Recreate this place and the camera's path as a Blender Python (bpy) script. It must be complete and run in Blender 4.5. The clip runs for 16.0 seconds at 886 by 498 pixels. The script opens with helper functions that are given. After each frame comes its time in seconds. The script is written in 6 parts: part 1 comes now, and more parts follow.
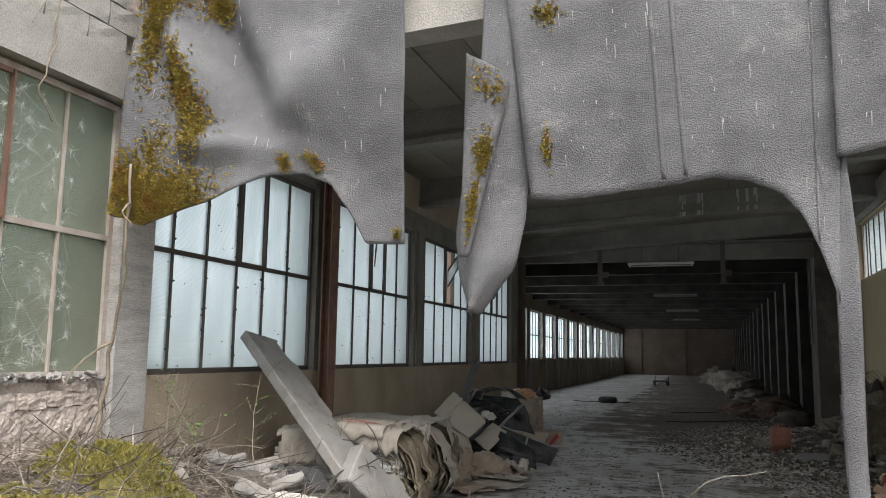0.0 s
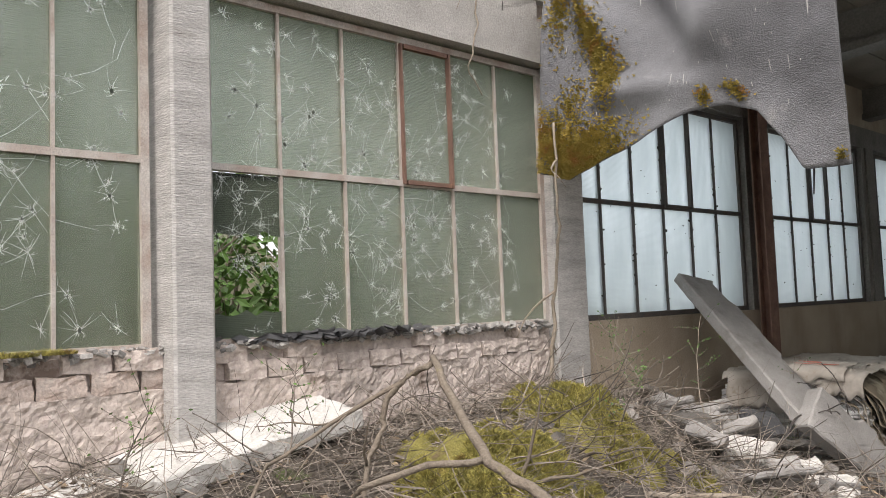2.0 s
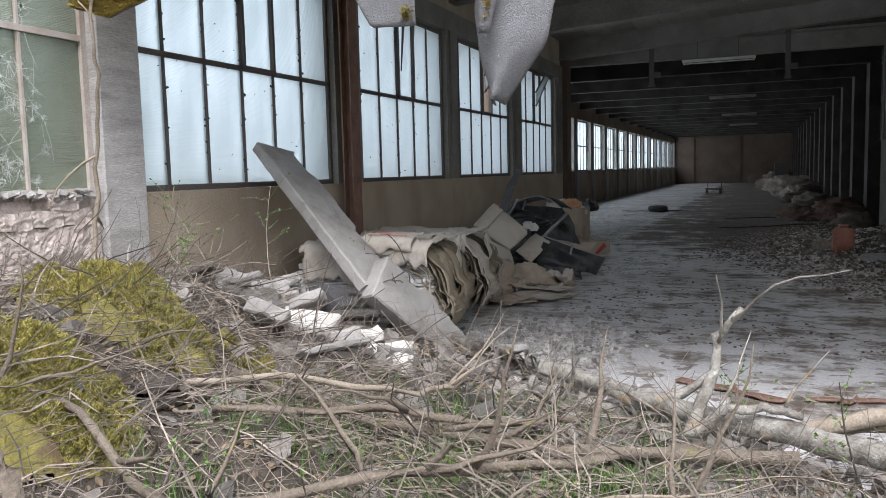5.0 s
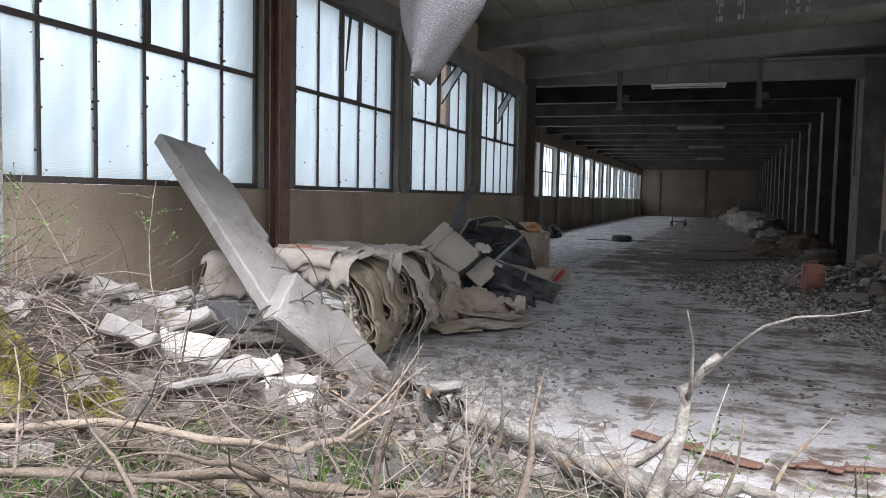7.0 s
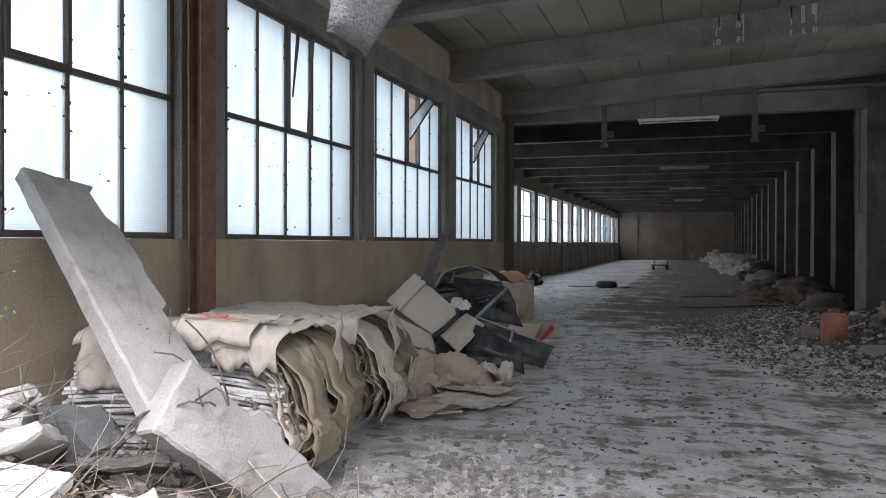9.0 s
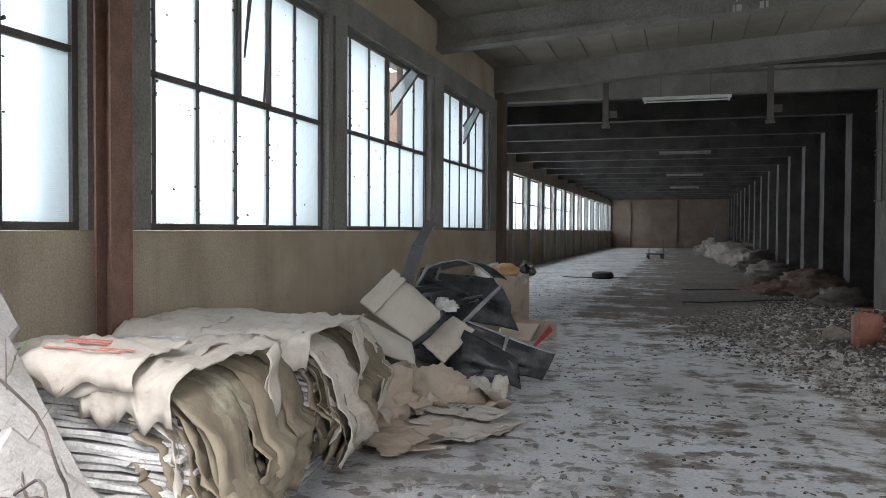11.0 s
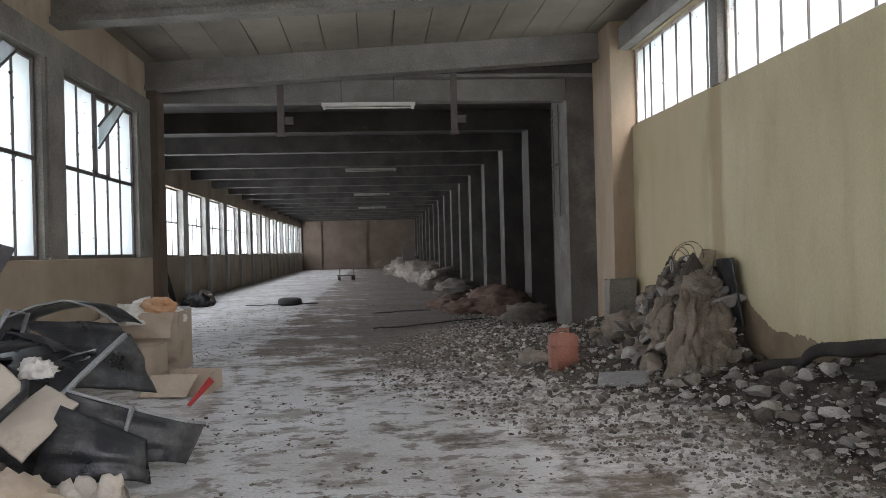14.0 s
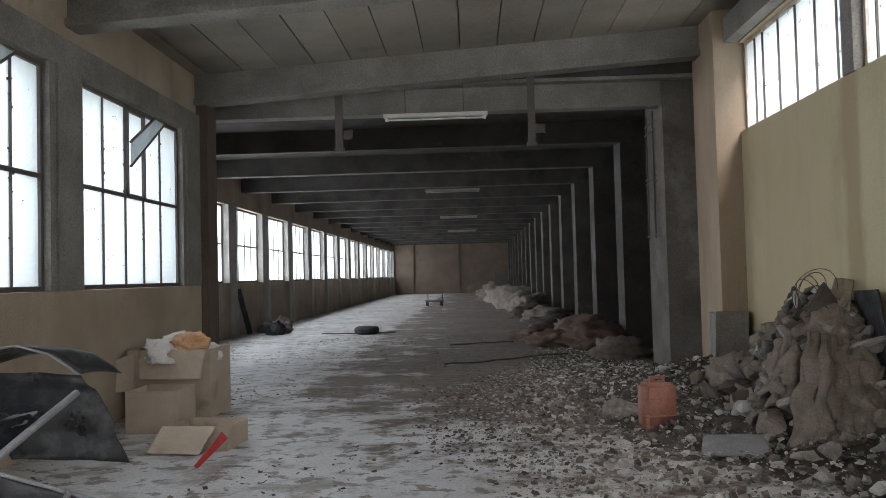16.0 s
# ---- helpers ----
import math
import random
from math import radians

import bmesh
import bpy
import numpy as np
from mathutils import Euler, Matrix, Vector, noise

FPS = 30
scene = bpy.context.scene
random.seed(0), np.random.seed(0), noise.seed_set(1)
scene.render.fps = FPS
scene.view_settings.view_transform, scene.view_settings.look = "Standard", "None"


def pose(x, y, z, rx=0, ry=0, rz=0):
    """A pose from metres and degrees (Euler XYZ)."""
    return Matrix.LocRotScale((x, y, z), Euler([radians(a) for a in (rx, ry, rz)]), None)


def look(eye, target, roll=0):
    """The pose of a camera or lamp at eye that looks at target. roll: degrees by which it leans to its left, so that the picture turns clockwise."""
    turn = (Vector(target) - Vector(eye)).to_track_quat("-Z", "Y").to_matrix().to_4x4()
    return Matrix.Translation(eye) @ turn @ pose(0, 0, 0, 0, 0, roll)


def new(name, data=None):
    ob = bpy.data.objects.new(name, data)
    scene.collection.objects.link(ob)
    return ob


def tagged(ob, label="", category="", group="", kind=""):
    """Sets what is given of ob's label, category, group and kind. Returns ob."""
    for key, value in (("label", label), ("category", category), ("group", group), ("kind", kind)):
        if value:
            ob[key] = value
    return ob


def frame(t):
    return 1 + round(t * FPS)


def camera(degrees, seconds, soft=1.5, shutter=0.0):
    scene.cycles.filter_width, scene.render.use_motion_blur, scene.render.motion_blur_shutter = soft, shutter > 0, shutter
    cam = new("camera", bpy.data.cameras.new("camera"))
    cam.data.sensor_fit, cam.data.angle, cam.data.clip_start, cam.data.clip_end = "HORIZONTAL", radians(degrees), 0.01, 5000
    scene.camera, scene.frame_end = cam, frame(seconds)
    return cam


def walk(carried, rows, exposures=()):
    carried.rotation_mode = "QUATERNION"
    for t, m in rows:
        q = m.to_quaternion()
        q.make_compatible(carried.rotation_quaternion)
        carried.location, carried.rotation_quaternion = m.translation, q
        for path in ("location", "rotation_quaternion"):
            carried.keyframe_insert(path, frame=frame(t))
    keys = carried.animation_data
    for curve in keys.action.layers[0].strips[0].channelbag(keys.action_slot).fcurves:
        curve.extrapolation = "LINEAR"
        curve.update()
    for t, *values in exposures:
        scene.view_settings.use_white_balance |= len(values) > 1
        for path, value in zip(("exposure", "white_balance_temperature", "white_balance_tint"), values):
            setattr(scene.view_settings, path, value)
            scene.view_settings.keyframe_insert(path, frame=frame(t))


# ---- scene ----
cam = camera(58.5, 16.0, soft=0.8)
METRES, EYE, TILT, LEAN, TURN = 8.0, 1.59, 0.2, 0.0, 18.2
ROWS = [
    (0.0, 0.0, 0.0, 0.0, -0.11, 7.27, -0.85),
    (0.5, -0.001, 0.0, -0.0, 8.74, 6.89, -0.45),
    (1.0, -0.0022, -0.0004, -0.0003, 15.02, 6.44, 0.32),
    (1.5, -0.0037, 0.0003, -0.0004, 23.71, 5.66, 1.8),
    (2.0, -0.0058, 0.0029, -0.0006, 30.21, 3.64, 2.21),
    (2.5, -0.0068, 0.0042, -0.0012, 31.64, 1.63, 2.29),
    (3.0, -0.0091, 0.0075, -0.0029, 31.15, -0.2, 2.43),
    (3.5, -0.0059, 0.0137, -0.0065, 23.01, -2.22, 2.42),
    (4.0, -0.0001, 0.0341, -0.012, 14.71, -4.87, 2.37),
    (4.5, 0.0101, 0.0676, -0.0135, 8.58, -5.66, 1.68),
    (5.0, 0.0194, 0.0904, -0.0155, 3.41, -5.74, 1.46),
    (7.5, 0.0549, 0.2574, -0.0326, 1.09, -2.69, -1.3),
    (8.0, 0.05, 0.3186, -0.0274, 1.08, -0.88, 0.07),
    (8.5, 0.0502, 0.3566, -0.0313, -0.17, -0.54, 0.17),
    (11.0, 0.0622, 0.5481, -0.0263, -1.28, -1.61, -0.3),
    (11.5, 0.0666, 0.5766, -0.0247, -9.16, -1.54, 0.16),
    (12.0, 0.0592, 0.6279, -0.0248, -16.65, 0.25, 1.3),
    (12.5, 0.0596, 0.6541, -0.0248, -21.47, 0.04, 0.46),
    (13.0, 0.0815, 0.6918, -0.0326, -22.43, -0.83, 0.5),
    (13.5, 0.1146, 0.7318, -0.0253, -21.44, -0.35, 1.2),
    (14.0, 0.139, 0.7647, -0.0285, -23.19, -0.15, 1.38),
    (14.5, 0.1695, 0.8072, -0.0266, -25.21, 0.48, 1.34),
    (15.0, 0.2052, 0.8421, -0.0239, -25.38, 1.22, 1.64),
    (15.5, 0.2282, 0.8752, -0.0245, -20.9, 1.65, 1.54),
    (16.0, 0.2446, 0.9146, -0.0232, -16.1, 1.72, 1.44),
]
EXPOSURES = [(0.0, 0.65, 6600, 11), (3.0, 0.5, 6700, 15), (5.0, 0.85, 6150, 14), (8.0, 1.3, 6150, 17), (11.0, 1.85, 6250, 13), (13.0, 2.1, 6500, 16), (14.5, 2.35, 6600, 17), (16.0, 2.1, 6550, 16)]
walk(cam, [(t, pose(0, 0, EYE, TILT, LEAN, TURN) @ pose(METRES * x, METRES * y, METRES * z, 90 + pitch, roll, yaw)) for t, x, y, z, yaw, pitch, roll in ROWS], EXPOSURES)

# ---- sky and daylight: a bright overcast day ----
world = bpy.data.worlds.new("overcast_sky")
scene.world = world
world.use_nodes = True
wn, wl = world.node_tree.nodes, world.node_tree.links
sky = wn.new("ShaderNodeTexSky")
sky.sky_type, sky.sun_disc = "NISHITA", False
sky.sun_elevation, sky.sun_rotation = radians(53), radians(153)
sky.air_density, sky.dust_density, sky.ozone_density = 1.0, 5.0, 1.0
haze = wn.new("ShaderNodeMixRGB")
haze.inputs[0].default_value = 0.7
haze.inputs[2].default_value = (9.5, 9.8, 10.2, 1)
wl.new(sky.outputs[0], haze.inputs[1])
wl.new(haze.outputs[0], wn["Background"].inputs[0])
wn["Background"].inputs[1].default_value = 0.12
sun = new("sun", bpy.data.lights.new("sun", "SUN"))
sun.data.energy, sun.data.angle, sun.data.color = 2.4, radians(40), (1.0, 0.98, 0.95)
sun.matrix_world = look((8, -16, 26), (0, 0, 2))


def window_light(x, y0, y1, z0, z1, watts, turn):
    """The sky's light in a band of window openings."""
    a = new("window_light", bpy.data.lights.new("window_light", "AREA"))
    a.data.shape, a.data.size, a.data.size_y = "RECTANGLE", y1 - y0, z1 - z0
    a.data.energy, a.data.color = watts, (0.93, 0.97, 1.0)
    a.matrix_world = pose(x, (y0 + y1) / 2, (z0 + z1) / 2, 90, 0, turn)


window_light(-4.55, 5.3, 17.7, 1.45, 3.36, 50, -90)
window_light(-6.97, 21.6, 69.0, 1.42, 3.34, 520, -90)
window_light(3.36, 5.1, 17.7, 3.2, 4.26, 24, 90)


# ---- materials ----
def material(name, base, rough=0.85, second=None, scale=3.0, amount=0.6, bump=0.25, bump_scale=40.0, stain=None, stain_scale=0.8,
             stain_cut=(0.5, 0.65), metal=0.0, island=0.0, stretch=(1, 1, 1), speckle=0.23, streak=None, dirt=None, runs=None):
    """A worn surface: two colours mixed by coarse noise, fine grain, blotchy stains and fine relief."""
    m = bpy.data.materials.new(name)
    m.use_nodes = True
    n, l = m.node_tree.nodes, m.node_tree.links
    b = n["Principled BSDF"]
    b.inputs["Metallic"].default_value = metal
    geo = n.new("ShaderNodeTexCoord")
    mp = n.new("ShaderNodeMapping")
    mp.inputs["Scale"].default_value = stretch
    l.new(geo.outputs["Object"], mp.inputs[0])
    def tex(s, detail=6.0, rgh=0.6):
        t = n.new("ShaderNodeTexNoise")
        t.inputs["Scale"].default_value, t.inputs["Detail"].default_value, t.inputs["Roughness"].default_value = s, detail, rgh
        l.new(mp.outputs[0], t.inputs["Vector"])
        return t.outputs["Fac"]
    def ramp(src, lo, hi):
        r = n.new("ShaderNodeMapRange")
        r.inputs[1].default_value, r.inputs[2].default_value = lo, hi
        l.new(src, r.inputs[0])
        return r.outputs[0]
    def mix(fac, a, c, mode="MIX"):
        x = n.new("ShaderNodeMixRGB")
        x.blend_type = mode
        for sock, v in zip(x.inputs, (fac, a, c)):
            if hasattr(v, "is_output"):
                l.new(v, sock)
            elif isinstance(v, (int, float)):
                sock.default_value = v
            else:
                sock.default_value = (*v, 1)
        return x.outputs[0]
    second = second or tuple(c * 0.6 for c in base)
    f = ramp(tex(scale), 0.35, 0.68)
    mm = n.new("ShaderNodeMath")
    mm.operation = "MULTIPLY"
    mm.inputs[1].default_value = amount
    l.new(f, mm.inputs[0])
    col = mix(mm.outputs[0], base, second)
    grain = ramp(tex(bump_scale * 1.5, 3.0), 0.3, 0.7)
    col = mix(speckle, col, grain, "OVERLAY")
    if stain:
        col = mix(ramp(tex(stain_scale, 8.0, 0.7), *stain_cut), col, stain)
    if streak:
        # runs of dirty water down the face
        sm = n.new("ShaderNodeMapping")
        sm.inputs["Scale"].default_value = (1.6, 1.6, 0.2)
        l.new(geo.outputs["Object"], sm.inputs[0])
        st = n.new("ShaderNodeTexNoise")
        st.inputs["Scale"].default_value, st.inputs["Detail"].default_value, st.inputs["Roughness"].default_value = 1.3, 9.0, 0.65
        l.new(sm.outputs[0], st.inputs["Vector"])
        k = n.new("ShaderNodeMath")
        k.operation = "MULTIPLY"
        k.inputs[1].default_value = 0.4
        l.new(ramp(st.outputs["Fac"], 0.52, 0.78), k.inputs[0])
        col = mix(k.outputs[0], col, streak)
    if runs:
        # broad brown water runs below the mullions of the high windows
        sp = n.new("ShaderNodeSeparateXYZ")
        l.new(geo.outputs["Object"], sp.inputs[0])
        wob = n.new("ShaderNodeMath")
        wob.operation = "MULTIPLY_ADD"
        wob.inputs[1].default_value = 0.3
        l.new(tex(2.2, 6.0), wob.inputs[0])
        l.new(sp.outputs["Y"], wob.inputs[2])
        for yc, half, tone in runs:
            d = n.new("ShaderNodeMath")
            d.operation = "SUBTRACT"
            d.inputs[1].default_value = yc + 0.15
            l.new(wob.outputs[0], d.inputs[0])
            ab = n.new("ShaderNodeMath")
            ab.operation = "ABSOLUTE"
            l.new(d.outputs[0], ab.inputs[0])
            k = n.new("ShaderNodeMapRange")
            k.inputs[1].default_value, k.inputs[2].default_value, k.inputs[3].default_value, k.inputs[4].default_value = half * 0.55, half, 0.6, 0.0
            l.new(ab.outputs[0], k.inputs[0])
            col = mix(k.outputs[0], col, tone)
    if dirt:
        # trodden-in dirt and leaf mould, thicker towards the rubble side
        sp = n.new("ShaderNodeSeparateXYZ")
        l.new(geo.outputs["Object"], sp.inputs[0])
        side = n.new("ShaderNodeMath")
        side.operation = "MULTIPLY_ADD"
        side.inputs[1].default_value, side.inputs[2].default_value = 0.06, -0.035
        l.new(sp.outputs["X"], side.inputs[0])
        su = n.new("ShaderNodeMath")
        su.operation = "ADD"
        l.new(tex(1.1, 10.0, 0.72), su.inputs[0])
        l.new(side.outputs[0], su.inputs[1])
        # the trodden lane down the hall: clean along the windows, brown past the joint, where dirt and painted-in shade
        # are mixed
        lx = n.new("ShaderNodeMapRange")
        lx.inputs[1].default_value, lx.inputs[2].default_value = -3.1, -2.5
        l.new(sp.outputs["X"], lx.inputs[0])
        ly = n.new("ShaderNodeMapRange")
        ly.inputs[1].default_value, ly.inputs[2].default_value, ly.inputs[4].default_value = 13.5, 17.5, 0.26
        l.new(sp.outputs["Y"], ly.inputs[0])
        lane = n.new("ShaderNodeMath")
        lane.operation = "MULTIPLY"
        l.new(lx.outputs[0], lane.inputs[0])
        l.new(ly.outputs[0], lane.inputs[1])
        su2 = n.new("ShaderNodeMath")
        su2.operation = "ADD"
        l.new(su.outputs[0], su2.inputs[0])
        l.new(lane.outputs[0], su2.inputs[1])
        su = su2
        # flat flakes of dirt with sharp edges
        pk = n.new("ShaderNodeMath")
        pk.operation = "MULTIPLY"
        pk.inputs[1].default_value = 0.8
        l.new(ramp(tex(4.5, 7.0, 0.62), 0.555, 0.585), pk.inputs[0])
        col = mix(pk.outputs[0], col, tuple(c * 0.8 for c in dirt))
        k = n.new("ShaderNodeMath")
        k.operation = "MULTIPLY"
        k.inputs[1].default_value = 0.88
        l.new(ramp(su.outputs[0], 0.47, 0.6), k.inputs[0])
        grime = k.outputs[0]
        col = mix(k.outputs[0], col, mix(ramp(tex(9.0, 6.0), 0.4, 0.62), dirt, tuple(c * 0.55 for c in dirt)))
    if island:
        g = n.new("ShaderNodeNewGeometry")
        o = n.new("ShaderNodeObjectInfo")
        ad = n.new("ShaderNodeMath")
        ad.operation = "ADD"
        l.new(g.outputs["Random Per Island"], ad.inputs[0])
        l.new(o.outputs["Random"], ad.inputs[1])
        fr = n.new("ShaderNodeMath")
        fr.operation = "FRACT"
        l.new(ad.outputs[0], fr.inputs[0])
        hs = n.new("ShaderNodeHueSaturation")
        v = n.new("ShaderNodeMapRange")
        v.inputs[3].default_value, v.inputs[4].default_value = 1 - island, 1 + island
        l.new(fr.outputs[0], v.inputs[0])
        l.new(v.outputs[0], hs.inputs["Value"])
        l.new(col, hs.inputs["Color"])
        col = hs.outputs[0]
    l.new(col, b.inputs["Base Color"])
    rr = n.new("ShaderNodeMapRange")
    rr.inputs[3].default_value, rr.inputs[4].default_value = max(0.05, rough - 0.12), min(1, rough + 0.1)
    l.new(f, rr.inputs[0])
    if dirt:
        dull = n.new("ShaderNodeMath")
        dull.operation = "MULTIPLY_ADD"
        dull.inputs[1].default_value = 0.45
        l.new(grime, dull.inputs[0])
        l.new(rr.outputs[0], dull.inputs[2])
        l.new(dull.outputs[0], b.inputs["Roughness"])
    else:
        l.new(rr.outputs[0], b.inputs["Roughness"])
    if bump:
        bp = n.new("ShaderNodeBump")
        bp.inputs["Strength"].default_value, bp.inputs["Distance"].default_value = bump, 0.02
        l.new(tex(bump_scale, 5.0), bp.inputs["Height"])
        l.new(bp.outputs[0], b.inputs["Normal"])
    return m


CONCRETE = material("grey_concrete", (0.235, 0.225, 0.205), 0.9, (0.14, 0.132, 0.12), 2.0, 0.7, 0.3, 30, (0.12, 0.11, 0.1), 0.9, (0.55, 0.75))
# soot, plus the far hall's deep shade put into the base colour
DARK_CONCRETE = material("sooty_shaded_concrete", (0.06, 0.055, 0.05), 0.9, (0.03, 0.027, 0.025), 1.6, 0.8, 0.3, 25, (0.12, 0.112, 0.1), 1.3, (0.62, 0.78))
PALE_CONCRETE = material("weathered_concrete", (0.45, 0.43, 0.4), 0.9, (0.3, 0.285, 0.26), 3.0, 0.7, 0.5, 60, (0.22, 0.2, 0.17), 1.7, (0.6, 0.72))
WHITE_CONCRETE = material("bleached_concrete", (0.64, 0.62, 0.58), 0.9, (0.46, 0.44, 0.4), 4.0, 0.6, 0.6, 50, (0.2, 0.19, 0.17), 2.2, (0.62, 0.7))
BROWN_FELT = material("dusty_brown_felt", (0.23, 0.195, 0.16), 0.95, (0.13, 0.108, 0.085), 5.0, 0.85, 0.7, 50, (0.3, 0.27, 0.23), 3.0, (0.58, 0.7))
BOARDED = material("board_marked_concrete", (0.5, 0.485, 0.46), 0.9, (0.33, 0.315, 0.295), 3.0, 0.8, 0.6, 26, (0.24, 0.215, 0.18), 1.1, (0.6, 0.75), stretch=(1, 1, 5))
# grey concrete at about half tone, with pale stains and dark streaks
PIER = material("mottled_pier_concrete", (0.13, 0.12, 0.105), 0.9, (0.07, 0.063, 0.055), 1.2, 0.9, 0.3, 30, (0.24, 0.225, 0.2), 0.9, (0.55, 0.75), streak=(0.05, 0.045, 0.04))
DAMP = material("damp_brown_plaster", (0.2, 0.155, 0.1), 0.85, (0.14, 0.105, 0.07), 3.0, 0.8, 0.05, 60)
SLAB_GREY = material("rough_grey_aggregate", (0.36, 0.345, 0.325), 0.95, (0.23, 0.22, 0.205), 3.0, 0.8, 0.4, 70, (0.2, 0.185, 0.165), 1.6, (0.56, 0.68), speckle=0.14)
CHIPS = material("dirty_grey_chips", (0.25, 0.235, 0.215), 0.95, (0.12, 0.105, 0.09), 6.0, 0.85, 0.6, 60, (0.14, 0.11, 0.05), 3.0, (0.58, 0.68), island=0.55)
# darker copy of the white enamel: the far hall's dimness is in the colour
SHADED_ENAMEL = material("shaded_enamel", (0.24, 0.225, 0.2), 0.8, (0.16, 0.15, 0.135), 3.0, 0.6, 0.0)
PLASTER = material("ochre_plaster", (0.5, 0.45, 0.3), 0.9, (0.4, 0.36, 0.23), 1.0, 0.8, 0.04, 60, (0.34, 0.265, 0.17), 0.7, (0.55, 0.78), stretch=(1, 1, 0.5), speckle=0.08, streak=(0.27, 0.2, 0.11), runs=((14.85, 0.22, (0.3, 0.22, 0.12)), (16.4, 1.5, (0.44, 0.35, 0.22)), (11.6, 0.2, (0.31, 0.23, 0.13)), (8.3, 0.25, (0.3, 0.22, 0.12))))
PILLAR = material("rusty_stained_plaster", (0.37, 0.29, 0.21), 0.9, (0.26, 0.19, 0.13), 1.2, 0.9, 0.06, 60, (0.5, 0.45, 0.36), 1.0, (0.6, 0.78), stretch=(1, 1, 0.3), speckle=0.1, streak=(0.13, 0.09, 0.06))
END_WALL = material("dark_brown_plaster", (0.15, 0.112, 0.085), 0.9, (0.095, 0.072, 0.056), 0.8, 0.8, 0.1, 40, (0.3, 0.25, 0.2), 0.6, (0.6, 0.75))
DADO = material("brown_stained_plaster", (0.42, 0.35, 0.265), 0.9, (0.28, 0.22, 0.16), 1.1, 0.8, 0.12, 50, (0.1, 0.08, 0.06), 0.9, (0.6, 0.75), streak=(0.16, 0.11, 0.075))
RENDER = material("crumbling_pink_render", (0.58, 0.5, 0.45), 0.95, (0.43, 0.37, 0.32), 6.0, 0.9, 1.0, 22, (0.25, 0.19, 0.155), 3.0, (0.55, 0.64))
BRICK = material("old_brick", (0.43, 0.34, 0.29), 0.95, (0.5, 0.44, 0.39), 9.0, 0.8, 0.7, 40, island=0.25)
FLOOR = material("dusty_concrete_floor", (0.6, 0.6, 0.61), 0.45, (0.42, 0.41, 0.4), 0.5, 0.9, 0.2, 25, (0.27, 0.25, 0.23), 2.2, (0.5, 0.6), stretch=(1, 1.2, 1), dirt=(0.14, 0.105, 0.078))
CEILING = material("ceiling_planks", (0.25, 0.225, 0.185), 0.9, (0.17, 0.155, 0.13), 0.8, 0.8, 0.2, 40, (0.13, 0.12, 0.1), 1.2, (0.58, 0.75), island=0.15)
RUST = material("rusty_brown_paint", (0.22, 0.125, 0.09), 0.8, (0.13, 0.075, 0.058), 6.0, 0.8, 0.3, 60, (0.26, 0.14, 0.09), 3.0, (0.6, 0.7))
BAR = material("weathered_steel_bar", (0.52, 0.49, 0.45), 0.8, (0.28, 0.18, 0.13), 5.0, 0.7, 0.3, 80)
DARK_BAR = material("dark_steel_bar", (0.07, 0.07, 0.07), 0.75, (0.13, 0.1, 0.08), 7.0, 0.8, 0.3, 80)
FELT = material("grey_roofing_felt", (0.26, 0.262, 0.272), 0.95, (0.13, 0.13, 0.135), 1.3, 0.95, 1.0, 105, (0.36, 0.355, 0.34), 3.0, (0.58, 0.75), stretch=(0.9, 1, 1.1), speckle=0.35)
MOSS = material("yellow_green_moss", (0.47, 0.41, 0.11), 1.0, (0.2, 0.19, 0.05), 12.0, 0.9, 1.0, 120, (0.3, 0.16, 0.05), 4.0, (0.6, 0.72), island=0.45)
MOSS_BASE = material("dark_moss_bed", (0.3, 0.26, 0.07), 1.0, (0.13, 0.12, 0.03), 10.0, 0.9, 1.0, 90, (0.16, 0.11, 0.06), 5.0, (0.55, 0.65))
MOSS_FELT = material("orange_yellow_moss", (0.46, 0.34, 0.07), 1.0, (0.26, 0.21, 0.04), 9.0, 0.9, 1.0, 120, (0.42, 0.2, 0.05), 5.0, (0.55, 0.66))
SOIL = material("dead_litter_soil", (0.11, 0.09, 0.07), 1.0, (0.05, 0.042, 0.035), 5.0, 0.9, 1.0, 45, (0.1, 0.13, 0.04), 2.2, (0.56, 0.66))
RUBBLE = material("pale_rubble", (0.37, 0.355, 0.335), 0.95, (0.22, 0.21, 0.195), 6.0, 0.8, 0.6, 60, island=0.45)
DARK_RUBBLE = material("dirty_rubble", (0.125, 0.108, 0.092), 0.95, (0.07, 0.06, 0.05), 6.0, 0.8, 0.6, 60, island=0.5)
LICHEN_BARK = material("lichen_covered_bark", (0.38, 0.365, 0.32), 0.95, (0.13, 0.11, 0.09), 11.0, 0.95, 0.9, 50, (0.36, 0.22, 0.07), 3.0, (0.57, 0.66))
BARK = material("grey_bark", (0.2, 0.165, 0.125), 0.95, (0.16, 0.13, 0.1), 12.0, 0.8, 0.7, 60, (0.24, 0.22, 0.08), 5.0, (0.6, 0.7))
PALE_WOOD = material("stripped_wood", (0.33, 0.28, 0.22), 0.85, (0.22, 0.18, 0.13), 9.0, 0.8, 0.5, 70, stretch=(1, 1, 1))
TWIG = material("dry_twigs", (0.27, 0.23, 0.19), 0.95, (0.1, 0.085, 0.07), 9.0, 0.7, 0.0, 60, island=0.65)
LEAF = material("spring_leaves", (0.1, 0.2, 0.035), 0.6, (0.06, 0.12, 0.02), 4.0, 0.8, 0.0, 60, island=0.35)
